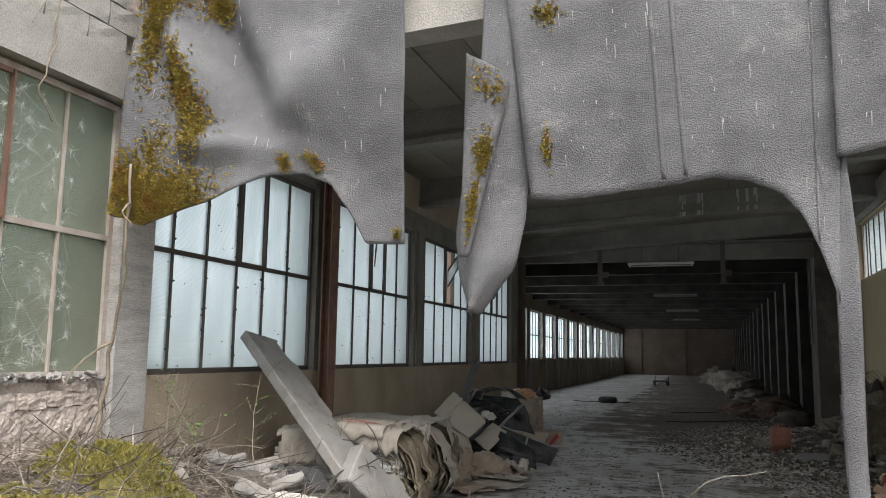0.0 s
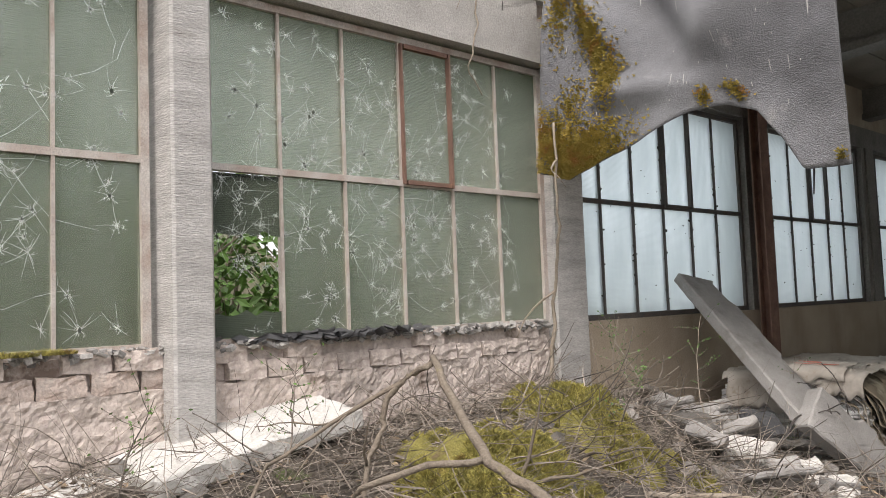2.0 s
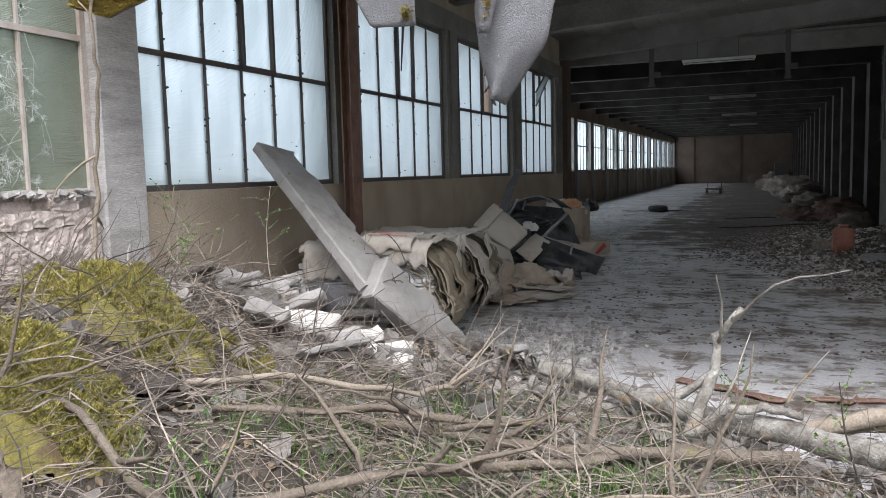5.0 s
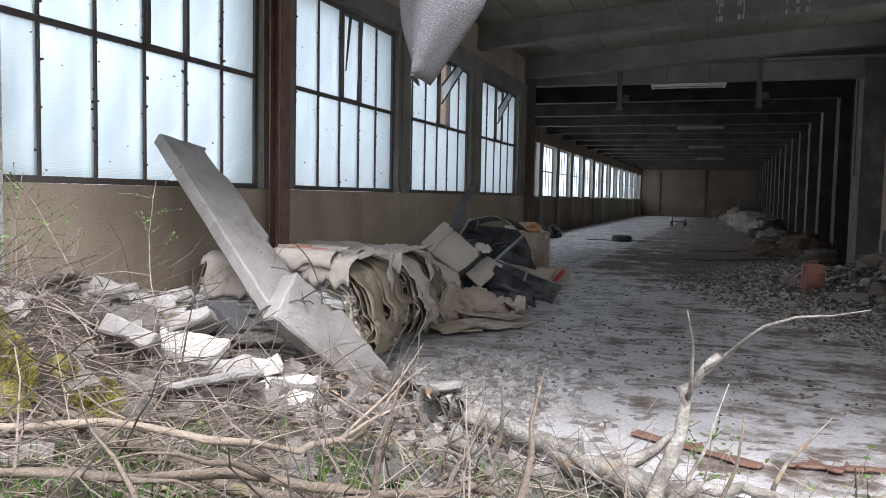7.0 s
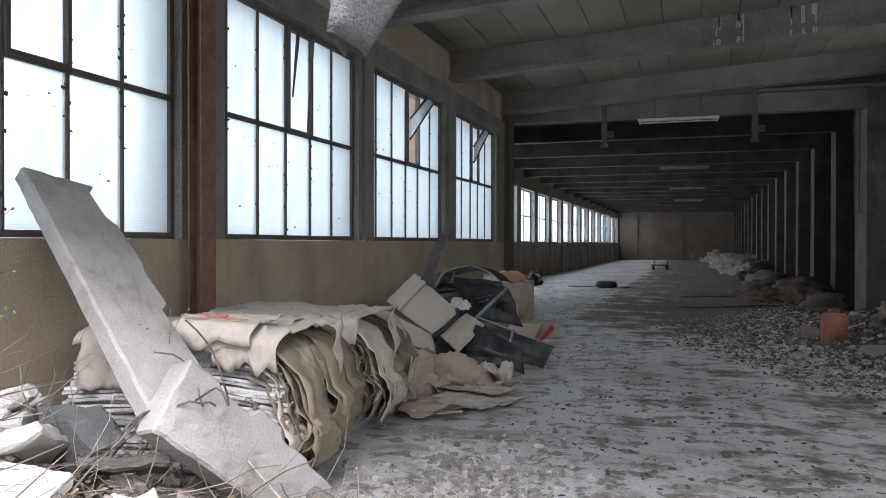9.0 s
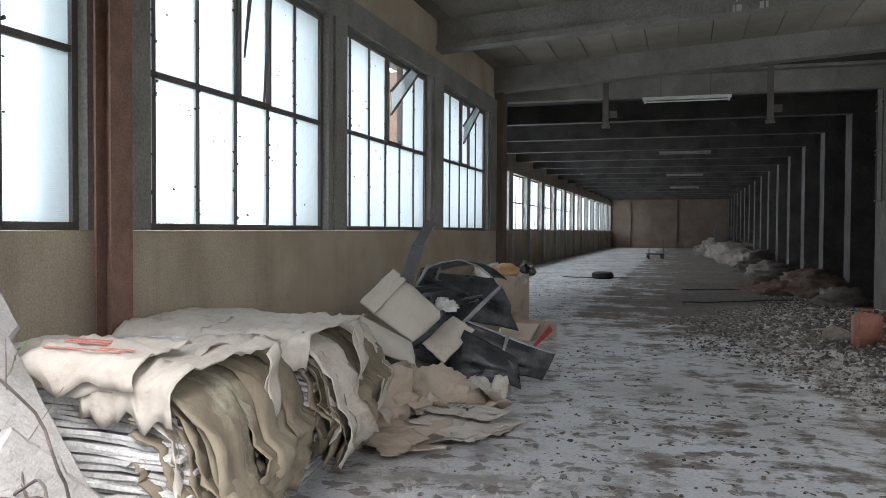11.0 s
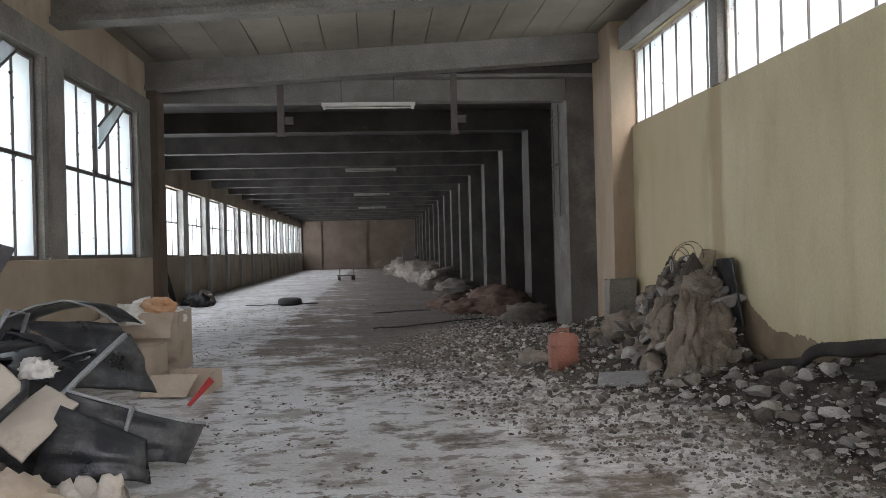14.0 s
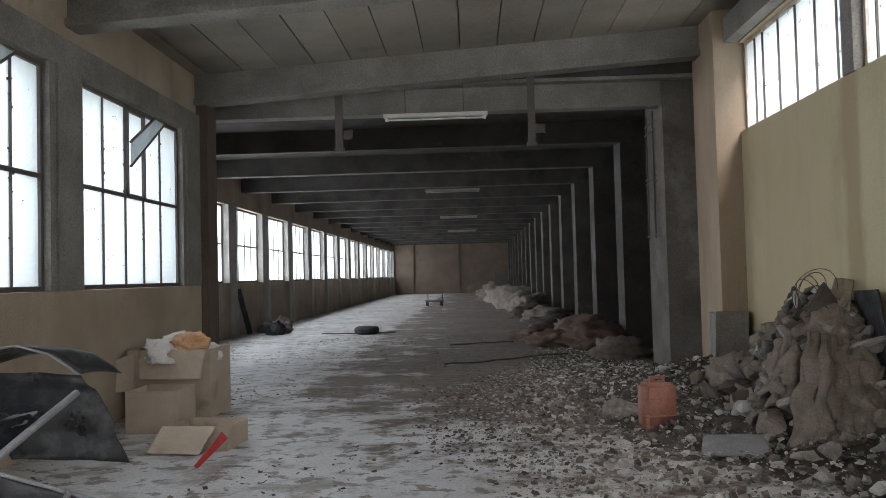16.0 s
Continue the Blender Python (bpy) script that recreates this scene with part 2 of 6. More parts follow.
CARD = material("soggy_cardboard", (0.47, 0.39, 0.31), 0.9, (0.36, 0.29, 0.225), 3.0, 0.7, 0.08, 40, (0.25, 0.19, 0.14), 2.0, (0.6, 0.75), speckle=0.06)
PAPER = material("water_stained_paper", (0.54, 0.5, 0.44), 0.9, (0.38, 0.33, 0.27), 4.0, 0.8, 0.12, 30, (0.24, 0.18, 0.13), 2.5, (0.58, 0.7), speckle=0.07)
FOLD_PAPER = material("brown_folded_paper", (0.27, 0.23, 0.165), 0.95, (0.13, 0.105, 0.07), 3.0, 0.9, 0.2, 24, (0.42, 0.4, 0.3), 2.0, (0.58, 0.7), speckle=0.07, stretch=(1, 1, 0.5))
EDGE_PAPER = material("layered_paper_edges", (0.58, 0.58, 0.57), 0.95, (0.42, 0.4, 0.38), 5.0, 0.8, 0.4, 50, (0.16, 0.13, 0.1), 3.0, (0.6, 0.72), island=0.3)
DOOR_TRIM = material("beige_trim_board", (0.5, 0.45, 0.38), 0.75, (0.42, 0.37, 0.31), 2.0, 0.7, 0.03, 50, (0.28, 0.22, 0.16), 2.0, (0.6, 0.74), speckle=0.04)
BLACK = material("dusty_black_plastic", (0.012, 0.014, 0.018), 0.38, (0.022, 0.024, 0.027), 4.0, 0.9, 0.15, 60, (0.11, 0.11, 0.108), 3.5, (0.5, 0.72))
GREY_TRIM = material("grey_plastic_strip", (0.3, 0.31, 0.32), 0.6, (0.2, 0.2, 0.21), 5.0, 0.7, 0.1, 60)
RUBBER = material("black_rubber", (0.03, 0.03, 0.03), 0.8, (0.06, 0.058, 0.055), 6.0, 0.8, 0.2, 70)
TARPAULIN = material("dull_black_tarpaulin", (0.018, 0.016, 0.015), 0.95, (0.04, 0.035, 0.03), 5.0, 0.8, 0.5, 40, (0.07, 0.06, 0.05), 3.0, (0.6, 0.72))
RED = material("faded_red_plastic", (0.28, 0.115, 0.08), 0.6, (0.21, 0.09, 0.065), 5.0, 0.7, 0.1, 50, (0.2, 0.13, 0.1), 5.0, (0.6, 0.72))
ORANGE = material("orange_film", (0.55, 0.28, 0.13), 0.4, (0.6, 0.4, 0.25), 5.0, 0.7, 0.2, 40)
BAG = material("white_polythene", (0.72, 0.7, 0.66), 0.35, (0.55, 0.53, 0.5), 4.0, 0.7, 0.4, 25)
SACK = material("brown_sacking", (0.15, 0.095, 0.07), 0.95, (0.09, 0.062, 0.05), 4.0, 0.8, 0.6, 60, island=0.3)
PALE_SACK = material("pale_dirty_sacking", (0.24, 0.21, 0.18), 0.9, (0.12, 0.105, 0.09), 4.0, 0.8, 0.6, 50, island=0.3)
ENAMEL = material("white_enamel", (0.6, 0.59, 0.56), 0.45, (0.45, 0.43, 0.4), 3.0, 0.5, 0.0)
CLAY = material("terracotta_clay", (0.42, 0.26, 0.19), 0.9, (0.5, 0.38, 0.3), 5.0, 0.8, 0.3, 60, island=0.2)
CRACK = material("crushed_glass_crack", (0.66, 0.69, 0.66), 0.7, (0.55, 0.58, 0.55), 9.0, 0.6, 0.0)
GROUND = material("leaf_litter_ground", (0.11, 0.1, 0.06), 1.0, (0.06, 0.07, 0.03), 2.0, 0.9, 0.8, 20)
LIME = material("lime_streaks", (0.5, 0.49, 0.465), 0.9, (0.4, 0.39, 0.37), 12.0, 0.8, 0.2, 60)


def pane_material(name, tint, frost, haze_mix, rib):
    """Ribbed, dirty old window glass: partly clear through rough refraction, partly milky."""
    m = bpy.data.materials.new(name)
    m.use_nodes = True
    n, l = m.node_tree.nodes, m.node_tree.links
    out = n["Material Output"]
    b = n["Principled BSDF"]
    b.inputs["Base Color"].default_value = (*tint, 1)
    b.inputs["Transmission Weight"].default_value = 1.0
    b.inputs["Roughness"].default_value = frost
    b.inputs["IOR"].default_value = 1.3
    tr = n.new("ShaderNodeBsdfTranslucent")
    tr.inputs[0].default_value = (*tint, 1)
    df = n.new("ShaderNodeBsdfDiffuse")
    df.inputs[0].default_value = (0.3, 0.31, 0.29, 1)
    tc = n.new("ShaderNodeTexCoord")
    w = n.new("ShaderNodeTexWave")
    w.bands_direction = "Z"
    w.inputs["Scale"].default_value, w.inputs["Distortion"].default_value = 30.0, 0.15
    l.new(tc.outputs["Object"], w.inputs["Vector"])
    bp = n.new("ShaderNodeBump")
    bp.inputs["Strength"].default_value, bp.inputs["Distance"].default_value = rib, 0.01
    l.new(w.outputs["Fac"], bp.inputs["Height"])
    l.new(bp.outputs[0], b.inputs["Normal"])
    nz = n.new("ShaderNodeTexNoise")
    nz.inputs["Scale"].default_value, nz.inputs["Detail"].default_value = 2.2, 7.0
    runs = n.new("ShaderNodeMapping")
    runs.inputs["Scale"].default_value = (2.5, 2.5, 0.7)
    l.new(tc.outputs["Object"], runs.inputs[0])
    l.new(runs.outputs[0], nz.inputs["Vector"])
    mr = n.new("ShaderNodeMapRange")
    mr.inputs[1].default_value, mr.inputs[2].default_value = 0.3, 0.75
    mr.inputs[3].default_value, mr.inputs[4].default_value = haze_mix * 0.6, min(1, haze_mix * 1.3)
    l.new(nz.outputs["Fac"], mr.inputs[0])
    dm = n.new("ShaderNodeMixShader")
    dm.inputs[0].default_value = 0.18
    l.new(tr.outputs[0], dm.inputs[1])
    l.new(df.outputs[0], dm.inputs[2])
    ms = n.new("ShaderNodeMixShader")
    l.new(mr.outputs[0], ms.inputs[0])
    l.new(b.outputs[0], ms.inputs[1])
    l.new(dm.outputs[0], ms.inputs[2])
    l.new(ms.outputs[0], out.inputs[0])
    return m


PANE_OUT = pane_material("ribbed_window_glass", (0.52, 0.57, 0.47), 0.16, 0.26, 0.8)
PANE_IN = pane_material("milky_window_glass", (0.57, 0.63, 0.645), 0.35, 0.5, 0.3)


# ---- small builders ----
def bm_box(bm, x0, x1, y0, y1, z0, z1, m=None):
    """Adds a box; m moves it."""
    vs = [bm.verts.new((x, y, z)) for x in (x0, x1) for y in (y0, y1) for z in (z0, z1)]
    for f in ((0, 1, 3, 2), (4, 6, 7, 5), (0, 4, 5, 1), (2, 3, 7, 6), (0, 2, 6, 4), (1, 5, 7, 3)):
        bm.faces.new([vs[i] for i in f])
    if m is not None:
        for v in vs:
            v.co = m @ v.co
    return vs


def boxes(*dims):
    bm = bmesh.new()
    for d in dims:
        bm_box(bm, *d)
    return bm


def mesh_of(name, bm, mat, smooth=False):
    bmesh.ops.recalc_face_normals(bm, faces=bm.faces)
    me = bpy.data.meshes.new(name)
    bm.to_mesh(me)
    bm.free()
    me.materials.append(mat)
    if smooth:
        me.polygons.foreach_set("use_smooth", [True] * len(me.polygons))
    return me


def part(name, bm, mat, parent, label="", smooth=False):
    ob = new(name, mesh_of(name, bm, mat, smooth))
    ob.parent = parent
    return tagged(ob, label)


def solid(name, bm, mat, label, category, kind="", group="", smooth=False):
    """A top-level thing of one mesh."""
    return tagged(new(name, mesh_of(name, bm, mat, smooth)), label, category, group, kind)


def base(name, m, label, category, group=""):
    """A top-level empty at the foot of a thing that has parts."""
    ob = new(name)
    ob.empty_display_size = 0.1
    ob.matrix_world = m
    return tagged(ob, label, category, group)


def roughen(bm, amount, scale, seed=0.0):
    for v in bm.verts:
        p = v.co * scale + Vector((seed, seed * 1.7, -seed))
        v.co += Vector((noise.noise(p), noise.noise(p + Vector((7.3, 0, 0))), noise.noise(p + Vector((0, 9.1, 0))))) * amount


def tube(bm, pts, r0, r1=None, sides=6):
    """A tapered, bent rod along pts."""
    r1 = r0 if r1 is None else r1
    pts = [Vector(p) for p in pts]
    rings = []
    for i, p in enumerate(pts):
        d = (pts[min(i + 1, len(pts) - 1)] - pts[max(i - 1, 0)]).normalized()
        a = d.orthogonal().normalized()
        b = d.cross(a)
        r = r0 + (r1 - r0) * i / (len(pts) - 1)
        rings.append([bm.verts.new(p + (a * math.cos(t) + b * math.sin(t)) * r) for t in (math.tau * k / sides for k in range(sides))])
    for q, s in zip(rings, rings[1:]):
        for k in range(sides):
            bm.faces.new((q[k], q[(k + 1) % sides], s[(k + 1) % sides], s[k]))
    bm.faces.new(rings[0][::-1])
    bm.faces.new(rings[-1])


def sheet(nu, nv, f, thick=0.006):
    """A bent sheet with thickness: f(u, v) gives a point, u and v from 0 to 1; None leaves a hole."""
    bm = bmesh.new()
    grid = [[f(i / nu, j / nv) for j in range(nv + 1)] for i in range(nu + 1)]
    vs = [[bm.verts.new(p) if p is not None else None for p in row] for row in grid]
    for i in range(nu):
        for j in range(nv):
            q = (vs[i][j], vs[i + 1][j], vs[i + 1][j + 1], vs[i][j + 1])
            if all(q):
                bm.faces.new(q)
    bmesh.ops.recalc_face_normals(bm, faces=bm.faces)
    bmesh.ops.solidify(bm, geom=bm.faces[:], thickness=thick)
    return bm


def stone(bm, p, r, rnd, flat=0.7):
    """An angular lump with broken faces."""
    sx, sy, sz = r * rnd.uniform(0.7, 1.4), r * rnd.uniform(0.7, 1.2), r * flat * rnd.uniform(0.7, 1.2)
    for _ in range(17):
        d = Vector((rnd.gauss(0, 1), rnd.gauss(0, 1), rnd.gauss(0, 1))).normalized() * rnd.uniform(0.85, 1.15)
        bm.verts.new(Vector(p) + Vector((d.x * sx, d.y * sy, d.z * sz)))
    got = bmesh.ops.convex_hull(bm, input=bm.verts[:])
    bmesh.ops.delete(bm, geom=[v for v in got["geom_interior"] if isinstance(v, bmesh.types.BMVert)], context="VERTS")


def nz(x, y, s=1.0, k=0.0):
    return noise.noise(Vector((x * s + k, y * s - k, k * 0.7)))


# ---- the building: plan in metres ----
LEFT, RIGHT = -4.25, 3.05            # window planes of the near hall
SILL, HEAD = 1.38, 3.43
INNER_BARS = [(5.585, 6.068, 6.56, 7.043, 7.527), (8.76, 9.25, 9.75, 10.245, 10.73), (11.95, 12.475, 12.98, 13.46, 13.98), (15.17, 15.63, 16.16, 16.64, 17.14)]
BAYS = [(-4.1, -1.35), (-1.05, 1.64), (1.93, 4.84), (5.24, 8.06), (8.62, 11.26), (11.7, 14.45), (15.05, 17.7)]   # where each window begins and ends
FAR_LEFT, FAR_RIGHT, END = -6.6, 2.36, 70.0


def roof(x):
    """Underside of the sloping beams of the near hall."""
    return 3.865 + (x + 4.25) * 0.0634


def structure(name, bm, mat, label, category="wall"):
    return solid(name, bm, mat, label, category, "structure")


# floors and ground
def floor_bm():
    bm = bmesh.new()
    bm_box(bm, -4.5, 3.4, 4.2, 18.6, -0.2, 0.0)
    bm_box(bm, -7.1, 3.4, 18.6, END + 0.3, -0.2, 0.0)
    return bm


structure("floor", floor_bm(), FLOOR, "dusty grey concrete floor with damp dark stains", "floor")
gb = bmesh.new()
gv = [gb.verts.new(p) for p in ((-900, -900, -0.25), (900, -900, -0.25), (900, 900, -0.25), (-900, 900, -0.25))]
gb.faces.new(gv)
structure("ground", gb, GROUND, "leaf-littered ground round the abandoned works", "ground")

bb = bmesh.new()
rows = [[bb.verts.new((-8.0 - 1.2 * i, -14 + 1.0 * j, -0.3 + 0.55 * i + 0.25 * nz(i * 0.7, j * 0.5, 1.0, 2))) for j in range(23)] for i in range(8)]
for i in range(7):
    for j in range(22):
        bb.faces.new((rows[i][j], rows[i + 1][j], rows[i + 1][j + 1], rows[i][j + 1]))
structure("earth_bank", bb, GROUND, "overgrown earth bank beyond the windows", "ground")

# left wall of the near hall: dado, lintel and wall above
bm = boxes((-4.5, -4.16, 5.24, 18.35, 0.0, SILL - 0.002), (-4.5, -4.2, 5.24, 18.35, HEAD + 0.3, 4.34))
structure("wall_west", bm, DADO, "brown stained plaster wall under a band of windows", "wall")
bm = boxes((-4.5, -4.15, 5.05, 18.35, HEAD + 0.02, HEAD + 0.3))
structure("lintel", bm, CONCRETE, "grey concrete lintel over the factory windows", "lintel")
# outside stretch, roofless: low rendered brick wall, lintel, block courses
bm = boxes((-4.52, -4.22, -6.0, 4.86, -0.2, 1.19))
structure("sill_core", boxes((-4.5, -4.235, -6.0, 4.86, 1.15, 1.37)), RENDER, "mortar core under the broken window sill", "sill")
wall_out = structure("wall_west_outer", bm, RENDER, "low wall with crumbling pinkish render over brick", "wall")
def coat(u, v):
    """Crumbling render: lumpy, with shallow pits where it has dropped off."""
    y, z = -2.2 + 7.02 * u, -0.1 + 1.285 * v
    pit = max(0.0, noise.noise(Vector((y * 1.7, z * 2.6, 4.0))) - 0.28)
    return Vector((-4.2 + 0.022 * noise.noise(Vector((y * 4, z * 4, 1))) + 0.016 * noise.noise(Vector((y * 13, z * 13, 2))) + 0.011 * noise.noise(Vector((y * 34, z * 34, 3))) - 0.06 * min(0.3, pit), y, z + 0.02 * noise.noise(Vector((y * 5, 0, 7))) * v))


part("render_coat", sheet(300, 56, coat, 0.02), RENDER, wall_out, "lumpy pinkish render coat")
bm = boxes((-4.5, -4.12, -6.0, 5.04, HEAD + 0.02, HEAD + 0.36))
structure("lintel_outer", bm, PALE_CONCRETE, "weathered pale concrete lintel over the broken windows", "lintel")
# end piers of the window band
for i, (y0, y1) in enumerate(zip([b[1] for b in BAYS], [b[0] for b in BAYS[1:]] + [18.36])):
    if i < 3:
        bm = boxes((-4.5, -4.02, y0 + 0.04, y1 - 0.02, -0.2, 3.4) if i == 1 else (-4.5, -4.14, y0, y1, -0.2, HEAD + 0.02))
        bmesh.ops.bevel(bm, geom=bm.edges[:], offset=0.015, segments=1, affect="EDGES")
        structure("column", bm, BOARDED, "weathered board-marked concrete column between windows", "column")
    else:
        bm = boxes((-4.5, -4.155, y0, y1, SILL, HEAD + 0.02), (-4.158, -4.13, y0 + 0.1, y1 - 0.1, SILL, HEAD + 0.02))
        structure("column", bm, CONCRETE, "grey concrete column between factory windows", "column")

# rust-brown steel post inside the hall
post = base("steel_post", pose(-3.97, 8.1, 0), "rust-brown steel post against the concrete column", "post")
part("flange", boxes((-0.1, -0.085, -0.09, 0.09, 0, 3.8)), RUST, post)
part("flange", boxes((0.0, 0.015, -0.09, 0.09, 0, 3.8)), RUST, post)
part("web", boxes((-0.085, 0.0, -0.006, 0.006, 0, 3.8)), RUST, post)

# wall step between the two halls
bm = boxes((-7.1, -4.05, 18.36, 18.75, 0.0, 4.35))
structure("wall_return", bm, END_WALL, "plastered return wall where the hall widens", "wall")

# right wall of the near hall: solid below, high windows above
bm = boxes((RIGHT, RIGHT + 0.3, 4.9, 17.72, 0.0, 3.16), (RIGHT, RIGHT + 0.3, 4.9, 17.72, 4.3, 4.9))
structure("wall_east", bm, PLASTER, "ochre plaster wall with brown water stains", "wall")
for y in (4.9, 8.16, 11.42, 14.68):
    bm = boxes((RIGHT - 0.03, RIGHT + 0.3, y, y + 0.22, 3.16, 4.3))
    structure("mullion_column", bm, CONCRETE, "thin concrete column between high windows", "column")
structure("edge_beam", boxes((2.86, 3.02, 4.95, 17.7, 4.3, 4.62)), CONCRETE, "grey concrete edge beam over the high windows", "beam")
bm = boxes((2.56, 2.98, 17.5, 17.715, 0.0, 0.88))
bmesh.ops.subdivide_edges(bm, edges=bm.edges[:], cuts=6, use_grid_fill=True)
roughen(bm, 0.03, 7.0)
structure("pillar_foot", bm, CONCRETE, "stub of bare grey concrete at the pillar foot", "pillar")
bm = boxes((2.73, 3.35, 17.72, 18.67, 0.0, 4.9))
structure("pillar", bm, PILLAR, "ochre plastered pillar with damp brown stains", "pillar")
structure("wall_south_east", boxes((3.05, 9.0, 4.6, 4.9, -0.2, 4.9)), RENDER, "rendered outer wall", "wall")

# sloping beams and roof planks of the near hall
def slope_box(bm, x0, x1, y0, y1, d0, d1):
    """A box whose bottom and top lie d0 and d1 above the sloping beam line."""
    for v in bm_box(bm, x0, x1, y0, y1, 0, 1):
        v.co.z = roof(v.co.x) + (d1 if v.co.z > 0.5 else d0)


for y in (8.4, 11.66, 14.95, 18.4):
    bm = bmesh.new()
    slope_box(bm, -4.2, 3.1, y - 0.09, y + 0.09, 0.08, 0.42)
    slope_box(bm, -4.2, 3.1, y - 0.14, y + 0.14, 0.0, 0.08)
    structure("beam", bm, CONCRETE, "grey sloping concrete roof beam with a bottom flange", "beam")
bm = bmesh.new()
slope_box(bm, -4.2, 3.1, 5.12, 5.38, -0.12, 0.4)
structure("roof_edge_beam", bm, PALE_CONCRETE, "pale concrete edge beam at the broken roof", "beam")
bm = bmesh.new()
x = -4.5
while x < 3.3:
    for y0, y1 in ((5.14, 8.26), (8.54, 11.52), (11.8, 14.81), (15.09, 18.26)):
        dz = random.uniform(-0.006, 0.006)
        slope_box(bm, x, x + 0.488, y0 - 0.13, y1 + 0.13, 0.42 + dz, 0.54)
    x += 0.5
slope_box(bm, -4.5, 3.35, 4.95, 18.75, 0.545, 0.6)
structure("ceiling", bm, CEILING, "stained concrete roof planks with open joints", "ceiling")

# header and frames of the long far hall
bm = boxes((-6.9, 2.75, 19.0, 19.25, 3.8, 4.15), (-4.3, 3.3, 18.8, 19.0, 4.15, 4.95))
structure("header_beam", bm, CONCRETE, "grey concrete header beam across the hall", "beam")
for k in range(16):
    y = 19.05 + 3.25 * k
    if k:
        structure("beam", boxes((-6.9, 2.6, y - 0.14, y + 0.14, 3.8, 4.2)), DARK_CONCRETE, "sooty concrete beam of the long hall, colour darkened for shade", "beam")
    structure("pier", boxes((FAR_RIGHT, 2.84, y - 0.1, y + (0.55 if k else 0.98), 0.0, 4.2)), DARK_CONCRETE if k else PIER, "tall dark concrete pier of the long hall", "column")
structure("ceiling_far", boxes((-7.1, 3.6, 18.76, END + 0.3, 4.2, 4.4)), DARK_CONCRETE, "sooty ceiling of the long hall, colour darkened for shade", "ceiling")
# closes the gaps between piers; its dark colour stands in for the gloom there
structure("wall_east_far", boxes((3.3, 3.6, 18.8, END + 0.3, 0, 4.2)), DARK_CONCRETE, "dark wall added for the darkness between the piers", "wall")
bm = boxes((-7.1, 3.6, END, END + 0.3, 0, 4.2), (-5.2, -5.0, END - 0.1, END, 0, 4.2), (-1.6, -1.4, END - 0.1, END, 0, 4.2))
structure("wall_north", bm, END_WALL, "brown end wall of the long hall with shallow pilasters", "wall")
bm = boxes((-6.9, FAR_LEFT, 18.75, END, 0, SILL), (-6.9, FAR_LEFT, 18.75, END, 3.38, 4.2))
structure("wall_west_far", bm, DADO, "brown stained dado wall of the long hall", "wall")
FAR_BAYS = [21.65 + 3.25 * k for k in range(15)]
for y in FAR_BAYS:
    bm = boxes((-6.9, FAR_LEFT + 0.02, y + 2.55, y + 3.25, SILL, 3.38), (FAR_LEFT, FAR_LEFT + 0.1, y + 2.7, y + 3.1, 0, SILL))
    structure("pier_west", bm, PALE_CONCRETE, "pale concrete pier between far windows", "column")
structure("pier_west", boxes((-6.9, FAR_LEFT + 0.02, 18.75, 21.65, SILL, 3.38)), CONCRETE, "pale concrete pier between far windows", "column")


# ---- windows ----
def window(name, x, y0, y1, z0, z1, cols, rows, bar, frame_mat, glass, label, skip=(), thick=0.018, bars=None):
    """A steel-framed factory window in a wall along y: frame, glazing bars, one pane a field."""
    w = base(name, pose(x, y0, z0), label, "window", "factory windows")
    w["kind"] = "structure"
    L, H = y1 - y0, z1 - z0
    part("window_frame", boxes((-0.03, 0.03, 0, 0.045, 0, H), (-0.03, 0.03, L - 0.045, L, 0, H), (-0.03, 0.03, 0.045, L - 0.045, 0, 0.045),
                               (-0.03, 0.03, 0.045, L - 0.045, H - 0.045, H)), frame_mat, w)
    ys = [0.045] + [b - y0 for b in bars] + [L - 0.045] if bars else [0.045 + (L - 0.09) * i / cols for i in range(cols + 1)]
    cols = len(ys) - 1
    zs = [0.045 + (H - 0.09) * r for r in rows]
    vb = boxes((-0.022, 0.022, -thick / 2, thick / 2, 0.045, H - 0.045))
    vm = mesh_of("glazing_bar", vb, bar)
    for y in ys[1:-1]:
        b = new("glazing_bar", vm)
        b.parent, b.location = w, (0, y, 0)
    for z in zs[1:-1]:
        part("transom", boxes((-0.026, 0.026, 0.045, L - 0.045, z - 0.02, z + 0.02)), bar, w)
    pm = {}
    for c in range(cols):
        for r in range(len(rows) - 1):
            if (c, r) in skip:
                continue
            key = (r, round(ys[c + 1] - ys[c], 3))
            if key not in pm:
                pm[key] = mesh_of("pane", boxes((-0.003, 0.003, 0.002, ys[c + 1] - ys[c] - 0.002, 0.002, zs[r + 1] - zs[r] - 0.002)), glass)
            p = new("pane", pm[key])
            p.parent, p.location = w, (0, ys[c], zs[r])
            p.visible_shadow = False
    return w


ROWS_IN = (0.0, 0.5, 1.0)
for i, (y, y1) in enumerate(BAYS):
    if i < 3:
        window("window_outer", LEFT, y, y1, 1.375, HEAD, 6, ROWS_IN, BAR, BAR, PANE_OUT, "tall steel factory window with shattered ribbed panes",
               ((0, 0),) if i == 2 else ())
    else:
        window("window_inner", LEFT, y - (0.17 if i == 3 else 0), y1, SILL, HEAD, 5, ROWS_IN, DARK_BAR, DARK_BAR, PANE_IN, "tall steel factory window with milky dirty panes",
               ((3, 1),) if i == 5 else (), bars=INNER_BARS[i - 3])
for y in FAR_BAYS:
    window("window_far", FAR_LEFT - 0.17, y, y + 2.55, SILL, 3.38, 4, ROWS_IN, DARK_BAR, DARK_BAR, PANE_IN, "steel factory window far down the hall")
